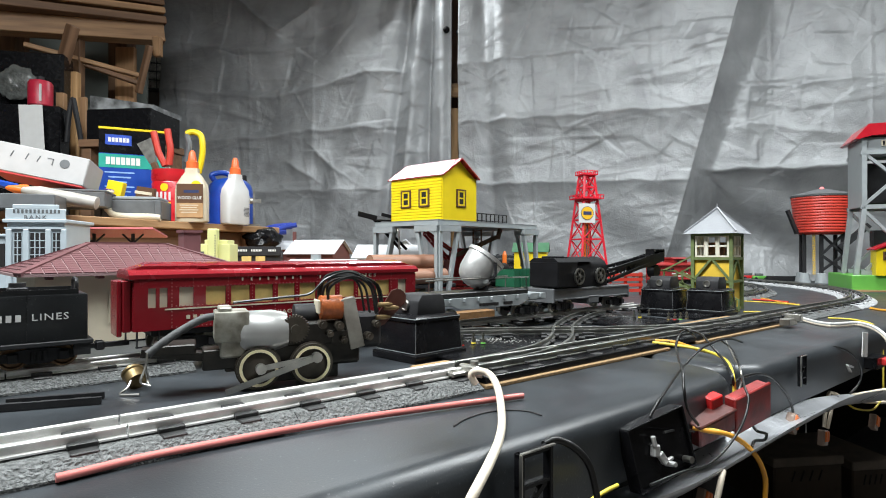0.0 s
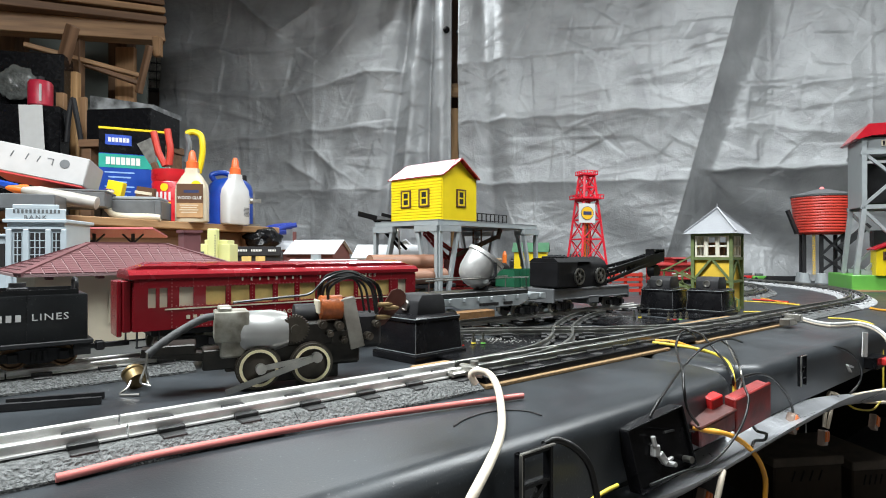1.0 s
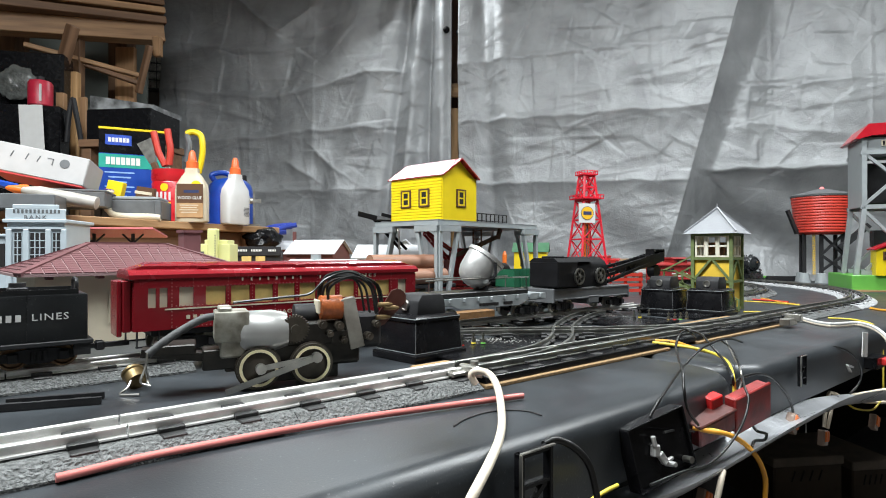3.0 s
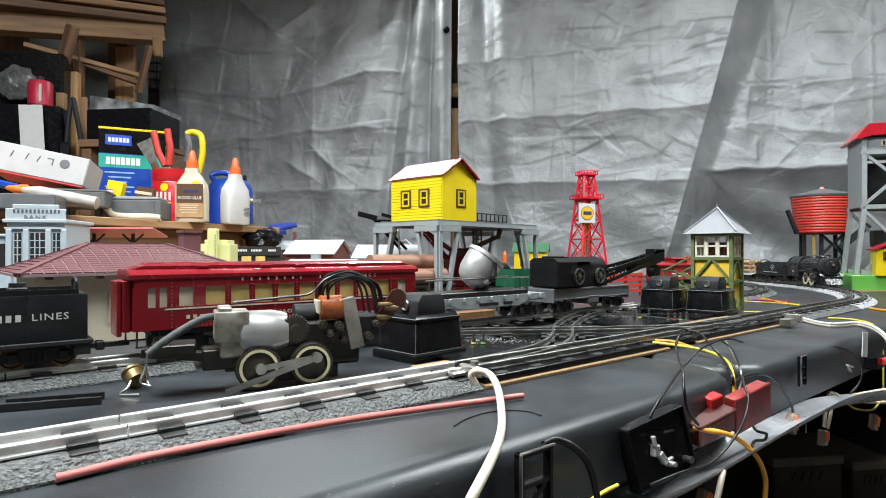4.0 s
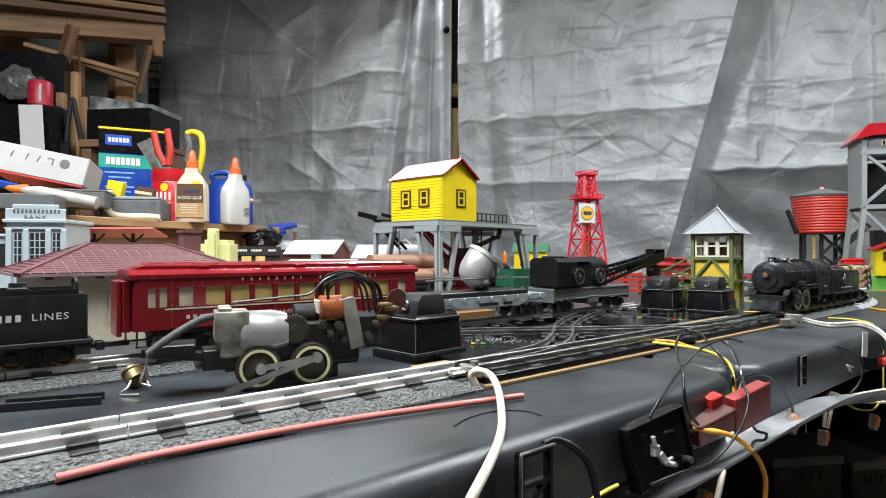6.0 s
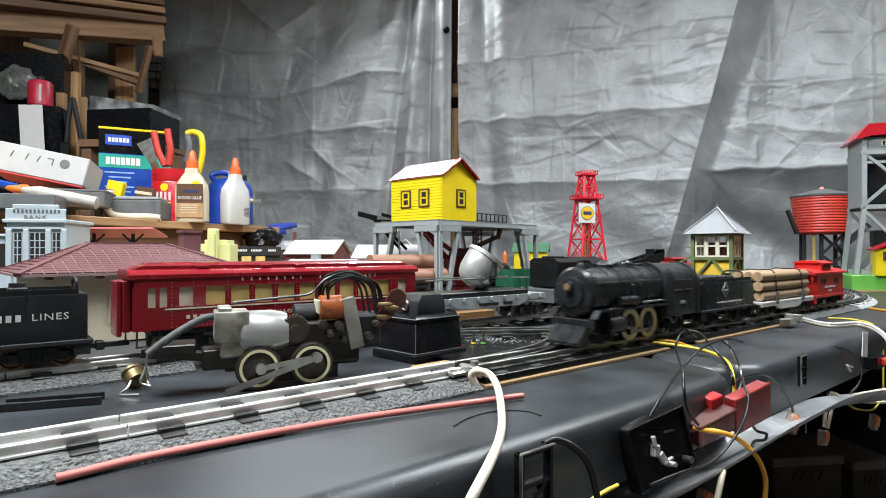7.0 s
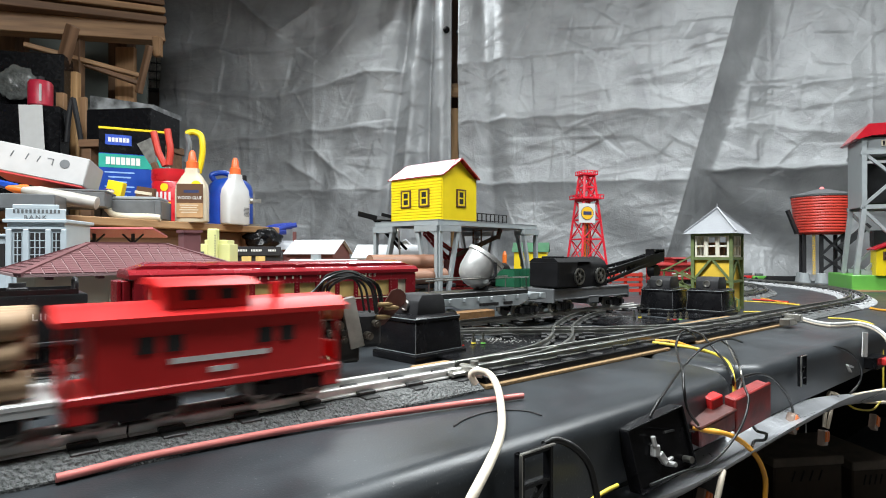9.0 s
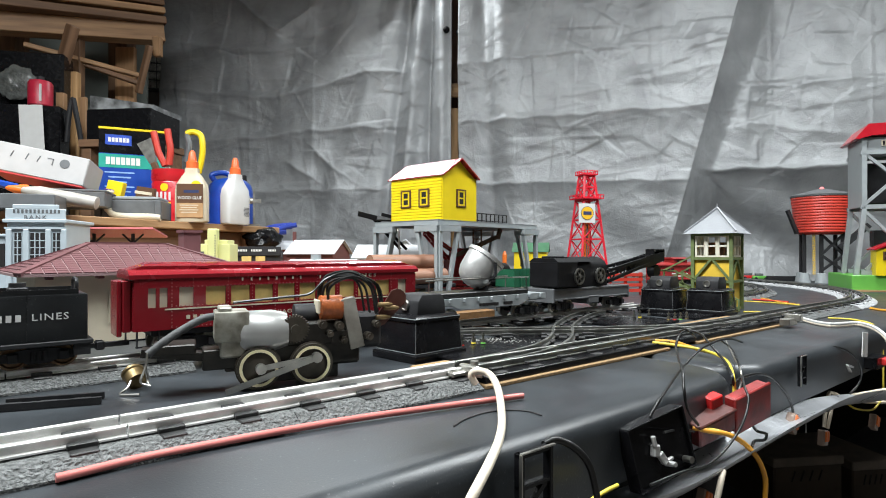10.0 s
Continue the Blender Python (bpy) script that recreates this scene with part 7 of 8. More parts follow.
def bank():
    m = pose(*(-0.7334, 0.95, 0.8504), 0, 0, 10)
    m.translation.z = TOP
    th = thing("bank_building", m, "pale blue-grey plastic bank with tall windows", "toy building")
    L, W, H = 0.088, 0.10, 0.163
    M_B = mat("pale_blue_grey_plastic", (0.42, 0.48, 0.52), 0.45, 0, 0.06)
    bm = B()
    box(bm, L, W, H, (L / 2, W / 2, H / 2), 0.001)
    part("wall", bm, M_B, th)
    bm = B()
    box(bm, L + 0.010, W + 0.010, 0.006, (L / 2, W / 2, H), 0.001)
    box(bm, L + 0.004, 0.004, 0.022, (L / 2, 0.0, H + 0.010), 0.001)
    box(bm, L * 0.8, 0.004, 0.008, (L / 2, 0.0, H + 0.024), 0.001)
    box(bm, 0.004, W, 0.014, (0.0, W / 2, H + 0.008), 0.001)
    box(bm, L + 0.006, 0.006, 0.003, (L / 2, 0.0, H - 0.012))
    part("parapet", bm, M_B, th)
    for x in (0.004, 0.030, 0.064, 0.088):
        bm = B()
        box(bm, 0.009, 0.006, H - 0.014, (x, -0.001, (H - 0.014) / 2), 0.001)
        part("pilaster", bm, M_B, th)
    for x, w in ((0.017, 0.010), (0.047, 0.022), (0.076, 0.010)):
        wn = new("window")
        wn.parent = th
        wn.matrix_basis = pose(x, -0.0005, H - 0.045)
        b = B()
        box(b, w, 0.002, 0.050, (0, 0, 0))
        part("glass", b, M_DARK, wn)
        b = B()
        for k in range(1, max(2, int(w / 0.006))):
            box(b, 0.0016, 0.004, 0.050, (-w / 2 + k * w / max(2, int(w / 0.006)), 0, 0))
        for z in (-0.012, 0, 0.012):
            box(b, w, 0.004, 0.0014, (0, 0, z))
        part("bars", b, M_B, wn)
    for y in (0.03, 0.07):
        wn = new("window")
        wn.parent = th
        wn.matrix_basis = pose(-0.0005, y, H - 0.045, 0, 0, 90)
        b = B()
        box(b, 0.018, 0.002, 0.050, (0, 0, 0))
        part("glass", b, M_DARK, wn)
        b = B()
        for z in (-0.012, 0, 0.012):
            box(b, 0.018, 0.004, 0.0014, (0, 0, z))
        box(b, 0.0016, 0.004, 0.05, (0, 0, 0))
        part("bars", b, M_B, wn)
    bm = B()
    box(bm, 0.075, W - 0.02, 0.137, (-0.0375, W / 2 + 0.008, 0.0685), 0.001)
    box(bm, 0.080, W - 0.014, 0.005, (-0.0375, W / 2 + 0.008, 0.139), 0.001)
    part("side_wing", bm, M_B, th)
    for x in (-0.020, -0.052):
        b = B()
        box(b, 0.016, 0.004, 0.040, (x, 0.0178, 0.105))
        part("wing_window", b, M_DARK, th)
    words("lettering", "BANK", 0.010, M_GREYD, th, on_side(L / 2, -0.0022, H + 0.006, False), 1.4, 0.0004, width=0.034)
    bm = B()
    for k in range(12):
        box(bm, 0.0034, 0.0008, 0.0062, (0.012 + k * 0.0062, -0.0021, H + 0.0165))
    part("lettering", bm, M_GREYD, th, "row of dark raised letters")


bank()


def gabled(name, m, L, W, h, rise, wall_m, roof_m, label, over=0.008):
    """A small house: ridge along x."""
    th = thing(name, m, label, "toy building")
    bm = B()
    box(bm, L, W, h, (0, 0, h / 2))
    put(bm, prism(bm, [(-W / 2, h), (W / 2, h), (0, h + rise)], -L / 2, L / 2), pose(0, 0, 0, 0, 0, 90))
    part("wall", bm, wall_m, th)
    for s in (-1, 1):
        bm = B()
        a = Vector((0, 0, h + rise + 0.002))
        b = Vector((0, s * (W / 2 + over), h - rise * over / (W / 2) + 0.002))
        vs = [bm.verts.new((x, p.y, p.z + k)) for k in (0, 0.002) for x, p in ((-L / 2 - over, a), (L / 2 + over, a), (L / 2 + over, b), (-L / 2 - over, b))]
        for f in ((0, 1, 2, 3), (4, 5, 6, 7), (0, 1, 5, 4), (1, 2, 6, 5), (2, 3, 7, 6), (3, 0, 4, 7)):
            bm.faces.new([vs[k] for k in f])
        part("roof", bm, roof_m, th)
    for s in (-1, 1):
        for x in (-L * 0.25, L * 0.25):
            bm = B()
            box(bm, 0.014, 0.003, 0.02, (x, s * W / 2, h * 0.55))
            part("window", bm, M_DARK, th)
    return th


M_ROOFG = mat("light_grey_roof", (0.55, 0.57, 0.60), 0.5, 0, 0.06)
M_BRICKW = mat("dark_brick_wall", (0.14, 0.05, 0.045), 0.6, 0, 0.2)
p = (-0.3395, 1.55, 0.8472)
gabled("house", pose(p[0], p[1], RISE, 0, 0, -12), 0.13, 0.12, 0.052, 0.033, M_BRICKW, M_ROOFG, "small brick toy house with pale grey roof")
p = (-0.505, 1.95, 0.873)
h2 = gabled("house", pose(p[0], p[1], RISE, 0, 0, -6), 0.17, 0.10, 0.065, 0.026, M_BRICKW, M_ROOFG, "low toy house with white roof and brick chimney")
bm = B()
box(bm, 0.010, 0.010, 0.05, (0.0, -0.02, 0.10))
part("chimney", bm, M_BRICKW, h2)
p = (-0.1335, 1.42, 0.8525)
h3 = gabled("house", pose(p[0], p[1], RISE, 0, 0, -4), 0.15, 0.12, 0.042, 0.028, M_WHITE, M_ROOFG, "white toy house with pale roof")
p = (-0.1056, 1.6, 0.8707)
sh_ = gabled("shop_building", pose(p[0], p[1], RISE, 0, 0, 90), 0.05, 0.05, 0.066, 0.022, M_WHITE, M_ROOFG, "white toy shop with a lettered sign")
bm = B()
box(bm, 0.004, 0.056, 0.016, (-0.031, 0, 0.062))
part("sign", bm, M_WHITE, sh_)
bm = B()
for k in range(9):
    box(bm, 0.0008, 0.0032, 0.007, (-0.0335, -0.020 + k * 0.005, 0.062))
part("lettering", bm, M_GREYD, sh_, "dark printed letters")

sg = thing("storefront_sign", pose(*(-0.4482, 1.35, 0.8624), 0, 0, 8), "black toy storefront with white lettering", "toy building")
bm = B()
box(bm, 0.115, 0.05, 0.07, (0, 0.025, -0.035), 0.001)
box(bm, 0.118, 0.008, 0.022, (0, 0, 0), 0.001)
part("front", bm, M_BLACKM, sg)
bm = B()
for x0, n in ((-0.045, 8), (-0.008, 7), (0.032, 5)):
    for k in range(n):
        box(bm, 0.0024, 0.0008, 0.005, (x0 + k * 0.0036, -0.0044, 0.002))
part("lettering", bm, M_LETTERW, sg, "white printed letters")
bm = B()
for x in (-0.02, 0.012):
    box(bm, 0.022, 0.003, 0.016, (x, -0.002, -0.020))
part("window", bm, M_WINDOW, sg)

M_PALEY = mat("pale_yellow_plastic", (0.68, 0.68, 0.30), 0.45, 0, 0.05)
py = thing("yellow_shop", pose(*(-0.4614, 1.12, 0.8497), 0, 0, 6), "pale yellow toy shop with tall sign pylon", "toy building")
bm = B()
box(bm, 0.076, 0.06, 0.11, (0, 0.03, -0.028), 0.001)
box(bm, 0.045, 0.05, 0.03, (0.01, 0.03, 0.02), 0.001)
part("wall", bm, M_PALEY, py)
bm = B()
box(bm, 0.018, 0.02, 0.062, (0.006, 0.0, 0.026), 0.002)
part("pylon", bm, M_PALEY, py)
bm = B()
for k in range(9):
    box(bm, 0.0014, 0.0008, 0.003, (0.012, -0.0104, 0.003 + k * 0.005))
part("lettering", bm, M_GREYD, py)
bm = B()
box(bm, 0.020, 0.003, 0.014, (-0.022, -0.001, 0.005))
part("window", bm, M_GREYD, py)

cn = thing("canopy", pose(*(-0.6373, 1.12, 0.899), 0, 0, 4), "pink flat station canopy on dark posts", "toy canopy")
bm = B()
box(bm, 0.150, 0.07, 0.004, (0, 0, 0), 0.001, pose(0, 0, 0, -12, 0, 0))
part("roof", bm, mat("pink_canopy", (0.50, 0.14, 0.15), 0.4, 0, 0.08), cn)
for x in (-0.052, 0.022):
    bm = B()
    bar(bm, (x, 0, -0.002), (x, 0, -0.149), 0.005)
    for s in (-1, 1):
        bar(bm, (x, 0, -0.022), (x + s * 0.02, 0, -0.003), 0.003)
    part("post", bm, M_BLACKM, cn)

# loads and cars behind the gantry
lg = thing("pipe_car", at_lay(0.66, 0.92, TOP + 0.016), "flat car loaded with terracotta pipes", "railcar")
bm = B()
box(bm, 0.22, 0.05, 0.008, (0, 0, 0.026), 0.001)
part("deck", bm, M_BLACKM, lg)
for y, z in ((-0.0165, 0.046), (0.0165, 0.046), (0, 0.074)):
    bm = B()
    lathe(bm, [(0.011, -0.085), (0.0155, -0.085), (0.0155, 0.085), (0.011, 0.085)], 20, turn=pose(0, 0, 0, 0, 90, 0))
    part("pipe", bm, mat("terracotta_pipe", (0.27, 0.135, 0.085), 0.55, 0, 0.1), lg, at=pose(0, y, z))
truck(lg, 0.07)
truck(lg, -0.07)
rc = thing("crane_model", pose(*(0.03808, 1.36, 0.8284), 0, 0, 20), "red toy shovel crane with black jib", "toy crane")
bm = B()
box(bm, 0.06, 0.05, 0.055, (0, 0, -0.002), 0.002)
box(bm, 0.045, 0.044, 0.018, (0.005, 0, 0.032), 0.002)
box(bm, 0.09, 0.06, 0.02, (0, 0, -0.06), 0.002)
box(bm, 0.05, 0.05, 0.02, (0, 0, -0.038), 0.002)
part("cab", bm, mat("toy_crane_red", (0.34, 0.02, 0.02), 0.4), rc)
bm = B()
for y in (-0.012, 0.012):
    bar(bm, (-0.02, y, 0.005), (-0.085, y, 0.075), 0.006)
    bar(bm, (-0.01, y, 0.03), (-0.085, y, 0.080), 0.005)
for i in range(5):
    f = i / 4
    bar(bm, (-0.02 - 0.065 * f, -0.012, 0.005 + 0.07 * f), (-0.02 - 0.065 * f, 0.012, 0.005 + 0.07 * f), 0.004)
part("jib", bm, mat("toy_crane_red", (0.34, 0.02, 0.02), 0.4), rc)
bm = B()
for y in (-0.034, 0.034):
    box(bm, 0.10, 0.016, 0.03, (0, y, -0.093 + 0.0), 0.006, seg=2)
part("tracks", bm, M_BLACKM, rc)


def gondola(m, material, label, L=0.16):
    th = thing("gondola_car", m, label, "railcar", "parked goods cars")
    bm = B()
    for sy in (-1, 1):
        box(bm, L, 0.002, 0.036, (0, sy * 0.024, 0.040))
        for i in range(9):
            box(bm, 0.003, 0.003, 0.036, (-L / 2 + L * i / 8, sy * 0.0255, 0.040))
    for sx in (-1, 1):
        box(bm, 0.002, 0.048, 0.036, (sx * L / 2, 0, 0.040))
    box(bm, L, 0.048, 0.003, (0, 0, 0.0235))
    part("body", bm, material, th)
    bm = B()
    for k in range(3):
        for z in (0.036, 0.046):
            box(bm, 0.008, 0.001, 0.007, (-0.02 + k * 0.011, -0.0262, z))
    part("lettering", bm, M_LETTERW, th)
    truck(th, L * 0.3)
    truck(th, -L * 0.3)
    return th


gd = gondola(at_lay(0.93, 0.83, TOP + 0.016), mat("dark_green_enamel", (0.012, 0.09, 0.045), 0.4), "dark green gondola car with white lettering")
cb = caboose(pose(*(0.658, 1.613, 0.766), 0, 0, 20), mat("dull_red_enamel", (0.28, 0.02, 0.02), 0.45), "dull red caboose parked behind the tower")
tk = thing("tank_car", at_lay(0.97, 1.02, TOP + 0.016), "black toy tank car with pale lettering", "railcar")
bm = B()
lathe(bm, [(0.004, -0.08), (0.018, -0.076), (0.021, -0.07), (0.021, 0.07), (0.018, 0.076), (0.004, 0.08)], 24, (0, 0, 0.046), pose(0, 0, 0, 0, 90, 0))
cyl(bm, 0.009, 0.009, 0.014, (0, 0, 0.070), seg=16)
part("tank", bm, M_BLACK, tk)
bm = B()
box(bm, 0.17, 0.044, 0.006, (0, 0, 0.022), 0.001)
part("frame", bm, M_BLACKM, tk)
truck(tk, 0.055)
truck(tk, -0.055)
p = (0.3588, 2.3, 0.8614)
fs = gabled("freight_station", pose(p[0], p[1], TOP, 0, 0, -15), 0.13, 0.07, 0.115, 0.03, M_YEL, mat("dull_green_roof", (0.07, 0.19, 0.10), 0.5), "yellow toy freight station with green roof")
p = (0.2398, 2.2, 0.8614)
bm = B()
cyl(bm, 0.008, 0.009, 0.10, (0, 0, 0.05), seg=14)
cyl(bm, 0.009, 0.003, 0.014, (0, 0, 0.107), seg=14)
single("toy_silo", bm, M_ORANGE, "small orange toy silo near the yellow station", "silo", pose(p[0], p[1], TOP))
rs = pose(*(0.4698, 1.45, 0.7857), 0, 0, 10)
rk = thing("stake_rack", Matrix.Translation((rs.translation.x, rs.translation.y, TOP)) @ pose(0, 0, 0, 0, 0, 10), "red slatted fence rack on the table", "fence")
for z in (0.012, 0.026, 0.040, 0.052):
    bm = B()
    box(bm, 0.09, 0.004, 0.008, (0, 0, z))
    part("slat", bm, M_TANK, rk)
for x in (-0.042, 0, 0.042):
    bm = B()
    box(bm, 0.006, 0.006, 0.058, (x, 0.004, 0.029))
    part("post", bm, M_TANK, rk)
for px, lab, c in (((1.25, 2.228, 0.75), "toy car in dark green on the back table", M_GREEN), ((1.232, 2.274, 0.75), "toy car in red on the back table", M_CAB)):
    th = thing("toy_car", pose(*px, 0, 0, -15), lab, "toy car", "toy cars")
    bm = B()
    box(bm, 0.055, 0.026, 0.012, (0, 0, 0.011), 0.003, seg=2)
    part("body", bm, c, th)
    bm = B()
    box(bm, 0.028, 0.022, 0.010, (-0.004, 0, 0.021), 0.003, seg=2)
    part("cabin", bm, M_GREYD, th)
    for sx in (-1, 1):
        for sy in (-1, 1):
            bm = B()
            cyl(bm, 0.006, 0.006, 0.004, (sx * 0.017, sy * 0.012, 0.006), "Y", 14)
            part("wheel", bm, M_BLACKM, th)
bm = B()
box(bm, 0.10, 0.03, 0.018, (0, 0, 0.009), 0.002)
single("black_block", bm, M_BLACKM, "low black block beside the far track", "block", pose(*(1.308, 2.184, 0.75), 0, 0, -18))

sd = thing("silver_diner", pose(*(-0.255, 1.22, 0.8366), 0, 0, -8), "rounded silver toy diner behind the coach", "toy building")
sd.location.z = RISE
bm = B()
arc = [(-0.028, 0.0), (-0.028, 0.026)] + [(-0.028 * math.cos(a), 0.026 + 0.014 * math.sin(a)) for a in [math.pi * i / 10 for i in range(1, 10)]] + [(0.028, 0.026), (0.028, 0.0)]
put(bm, prism(bm, arc, -0.075, 0.075), pose(0, 0, 0, 0, 0, 90))
part("body", bm, M_ROOFG, sd)
bm = B()
cyl(bm, 0.011, 0.011, 0.012, (-0.02, 0, 0.044), seg=16)
part("roof_vent", bm, M_GREY, sd)
bm = B()
hose(bm, [(0.09217, 0.8863, 0.7545), (0.1348, 0.8929, 0.7555), (0.1922, 0.9331, 0.7545)], 0.0085, 12, 8)
single("track_cleaner", bm, mat("grey_brown_felt", (0.16, 0.14, 0.12), 0.8, 0, 0.3, 120, 0.4), "grey-brown felt roll lying by the track", "felt roll", smooth=60)
bm = B()
box(bm, 0.085, 0.02, 0.018, (0, 0, 0.009), 0.001)
single("wood_block", bm, mat("orange_brown_wood", (0.20, 0.10, 0.035), 0.6, 0, 0.3, 90, 0.15), "small orange-brown wooden block behind the flat car", "wood block", at_lay(0.60, 0.66))

# ---- workbench behind ----
BE = Vector((-0.785, 1.344, 0))
BA = Vector((0.3907, 0.9205, 0))
BN = Vector((-0.9205, 0.3907, 0))
BZ = 0.943


def on_bench(a, b, z=BZ, turn=0.0):
    p = BE + BA * a + BN * b
    return pose(p.x, p.y, z, 0, 0, 67 + turn)


wb = thing("workbench", on_bench(0, 0, 0), "rough wooden workbench with worn plank top", "workbench")
for k in range(4):
    bm = B()
    box(bm, 1.55, 0.148, 0.020, (-0.17, 0.075 + k * 0.15, BZ - 0.0102), 0.002)
    part("plank", bm, M_PLY, wb)
bm = B()
box(bm, 1.5, 0.02, 0.05, (-0.19, 0.05, BZ - 0.047), 0.002)
part("apron", bm, M_PINED, wb)
for x in (-0.85, 0.5):
    for y in (0.06, 0.52):
        bm = B()
        box(bm, 0.07, 0.07, BZ - 0.021, (x, y, (BZ - 0.021) / 2), 0.003)
        part("leg", bm, M_PINED, wb)


def glue_bottle(m, label, body_m, brand=True):
    th = thing("glue_bottle", m, label, "glue bottle")
    w, d, h = 0.043, 0.026, 0.140
    bm = B()
    prof = [(0.93, 0.0), (1.0, 0.004), (1.0, 0.085), (0.93, 0.105), (0.62, 0.128), (0.42, 0.138), (0.40, 0.150)]
    rings = []
    for k, z in prof:
        ww, dd = w * k, d * (k if k > 0.5 else 0.66)
        rings.append([bm.verts.new((ww * math.copysign(abs(math.cos(t)) ** 0.5, math.cos(t)), dd * math.copysign(abs(math.sin(t)) ** 0.6, math.sin(t)), z)) for t in [2 * math.pi * i / 32 for i in range(32)]])
    for a, b in zip(rings, rings[1:]):
        for i in range(32):
            bm.faces.new((a[i], a[(i + 1) % 32], b[(i + 1) % 32], b[i]))
    bm.faces.new(rings[0][::-1])
    bm.faces.new(rings[-1])
    part("bottle", bm, body_m, th)
    bm = B()
    lathe(bm, [(0.016, 0.149), (0.016, 0.168), (0.012, 0.171), (0.009, 0.192), (0.005, 0.200), (0.003, 0.201)], 20)
    part("cap", bm, mat("orange_cap", (0.75, 0.13, 0.03), 0.4), th, "orange twist cap")
    return th


M_MILK = mat("milky_plastic", (0.60, 0.53, 0.40), 0.35, 0, 0.05)
M_BLUE = mat("blue_plastic", (0.008, 0.055, 0.34), 0.35, 0, 0.1)
g1 = glue_bottle(pose(*(-0.6993, 1.575, 0.943), 0, 0, 6), "bottle of wood glue with dark label and orange cap", M_MILK)
g1.location.z = BZ
for zz, hh, c, nm in ((0.058, 0.094, M_BROWN, "label"), (0.032, 0.040, mat("tan_label", (0.42, 0.25, 0.12), 0.5), "label_panel")):
    bm = B()
    box(bm, 0.070, 0.0016 if hh > 0.05 else 0.0024, hh, (0.002, -0.0265, zz), 0.0006)
    part(nm, bm, c, g1)
words("lettering", "WOOD GLUE", 0.012, M_LETTERW, g1, on_side(0.002, -0.0274, 0.066, False), 1.0, 0.0003, width=0.064)
bm = B()
for i in range(4):
    box(bm, 0.05 - 0.008 * (i % 2), 0.0008, 0.0022, (0, -0.0280, 0.046 - i * 0.0065))
part("small_print", bm, M_LETTER, g1)
bm = B()
box(bm, 0.040, 0.0012, 0.008, (0.006, -0.0272, 0.084))
part("brand_panel", bm, mat("navy_brand_panel", (0.02, 0.03, 0.09), 0.5), g1)
bm = B()
cyl(bm, 0.013, 0.013, 0.0016, (0.018, -0.0250, 0.101), "Y", 20)
part("sticker", bm, M_YEL, g1)
g2 = glue_bottle(pose(*(-0.6256, 1.7, 0.9445), 0, 0, 62), "white glue bottle turned sideways with orange cap", M_WHITE)
g2.location.z = BZ
bm = B()
for i in range(7):
    box(bm, 0.020, 0.0008, 0.0016, (0.02, -0.0262, 0.050 - i * 0.004))
part("small_print", bm, M_GREYD, g2)
g3 = thing("glue_bottle", pose(*(-0.8528, 1.22, 0.9842), 0, 100, 10), "white glue bottle lying on its side with orange nozzle", "glue bottle")
bm = B()
lathe(bm, [(0.010, -0.10), (0.014, -0.098), (0.0155, 0.02), (0.009, 0.045), (0.008, 0.05)], 24, turn=pose(0, 0, 0, 180, 0, 0))
part("bottle", bm, mat("cloudy_plastic", (0.36, 0.34, 0.31), 0.4, 0, 0.15, 40, 0.03), g3)
bm = B()
lathe(bm, [(0.009, 0.05), (0.009, 0.064), (0.005, 0.080), (0.003, 0.083)], 18, turn=pose(0, 0, 0, 180, 0, 0))
part("cap", bm, M_ORANGE, g3)

# coffee can with tools
cc = thing("coffee_can", pose(*(-0.8473, 1.78, 0.9787), 0, 0, 0), "red plastic coffee can holding pliers and saws", "can")
cc.location.z = BZ
bm = B()
H_ = 0.172
lathe(bm, [(0.060, 0), (0.064, 0.004), (0.064, 0.130), (0.062, 0.134), (0.065, 0.140), (0.065, H_), (0.060, H_), (0.060, 0.02), (0.01, 0.018)], 40)
part("can", bm, mat("coffee_can_red", (0.50, 0.012, 0.02), 0.3), cc)
bm = B()
for k in range(6):
    box(bm, 0.007, 0.0015, 0.026, (-0.045 + k * 0.012, -0.0648 + 0.00045 * abs(k - 2.5) ** 2, 0.088), 0.001)
part("brand_lettering", bm, M_WHITE, cc, "white brand lettering bars")
bm = B()
box(bm, 0.060, 0.002, 0.006, (-0.010, -0.0640, 0.066))
lathe(bm, [(0.012, -0.001), (0.012, 0.001)], 20, (0.0, -0.0640, 0.115), pose(0, 0, 0, 90, 0, 0))
part("label_panel", bm, M_YEL, cc)


for x, lean, c, lab in ((-0.022, -11, M_TANK, "red-handled pliers standing in the can"),):
    th = thing("pliers", cc.matrix_world @ pose(x, 0, 0.155, 0, lean, 0), lab, "pliers", "pliers in the can")
    for s in (-1, 1):
        bm = B()
        hose(bm, [(s * 0.006, 0, 0.0), (s * 0.019, 0, 0.045), (s * 0.021, 0, 0.085), (s * 0.022, 0, 0.112)], 0.0105, 10, 6)
        part("handle", bm, c, th)
    bm = B()
    box(bm, 0.016, 0.01, 0.05, (0, 0, -0.03), 0.002)
    part("jaw", bm, M_STEEL, th)
sw = thing("hacksaw", cc.matrix_world @ pose(0.045, 0.01, 0.165, 0, 6, 0), "hacksaw with yellow and black handle in the can", "saw")
bm = B()
hose(bm, [(-0.02, 0, 0.09), (0.0, 0, 0.098), (0.024, 0, 0.090), (0.034, 0, 0.060), (0.036, 0, 0.02), (0.03, 0, -0.03)], 0.0095, 10, 8)
part("frame", bm, M_YEL, sw)
bm = B()
hose(bm, [(-0.018, 0, 0.088), (-0.006, 0, 0.05), (-0.010, 0, 0.0)], 0.010, 10, 8)
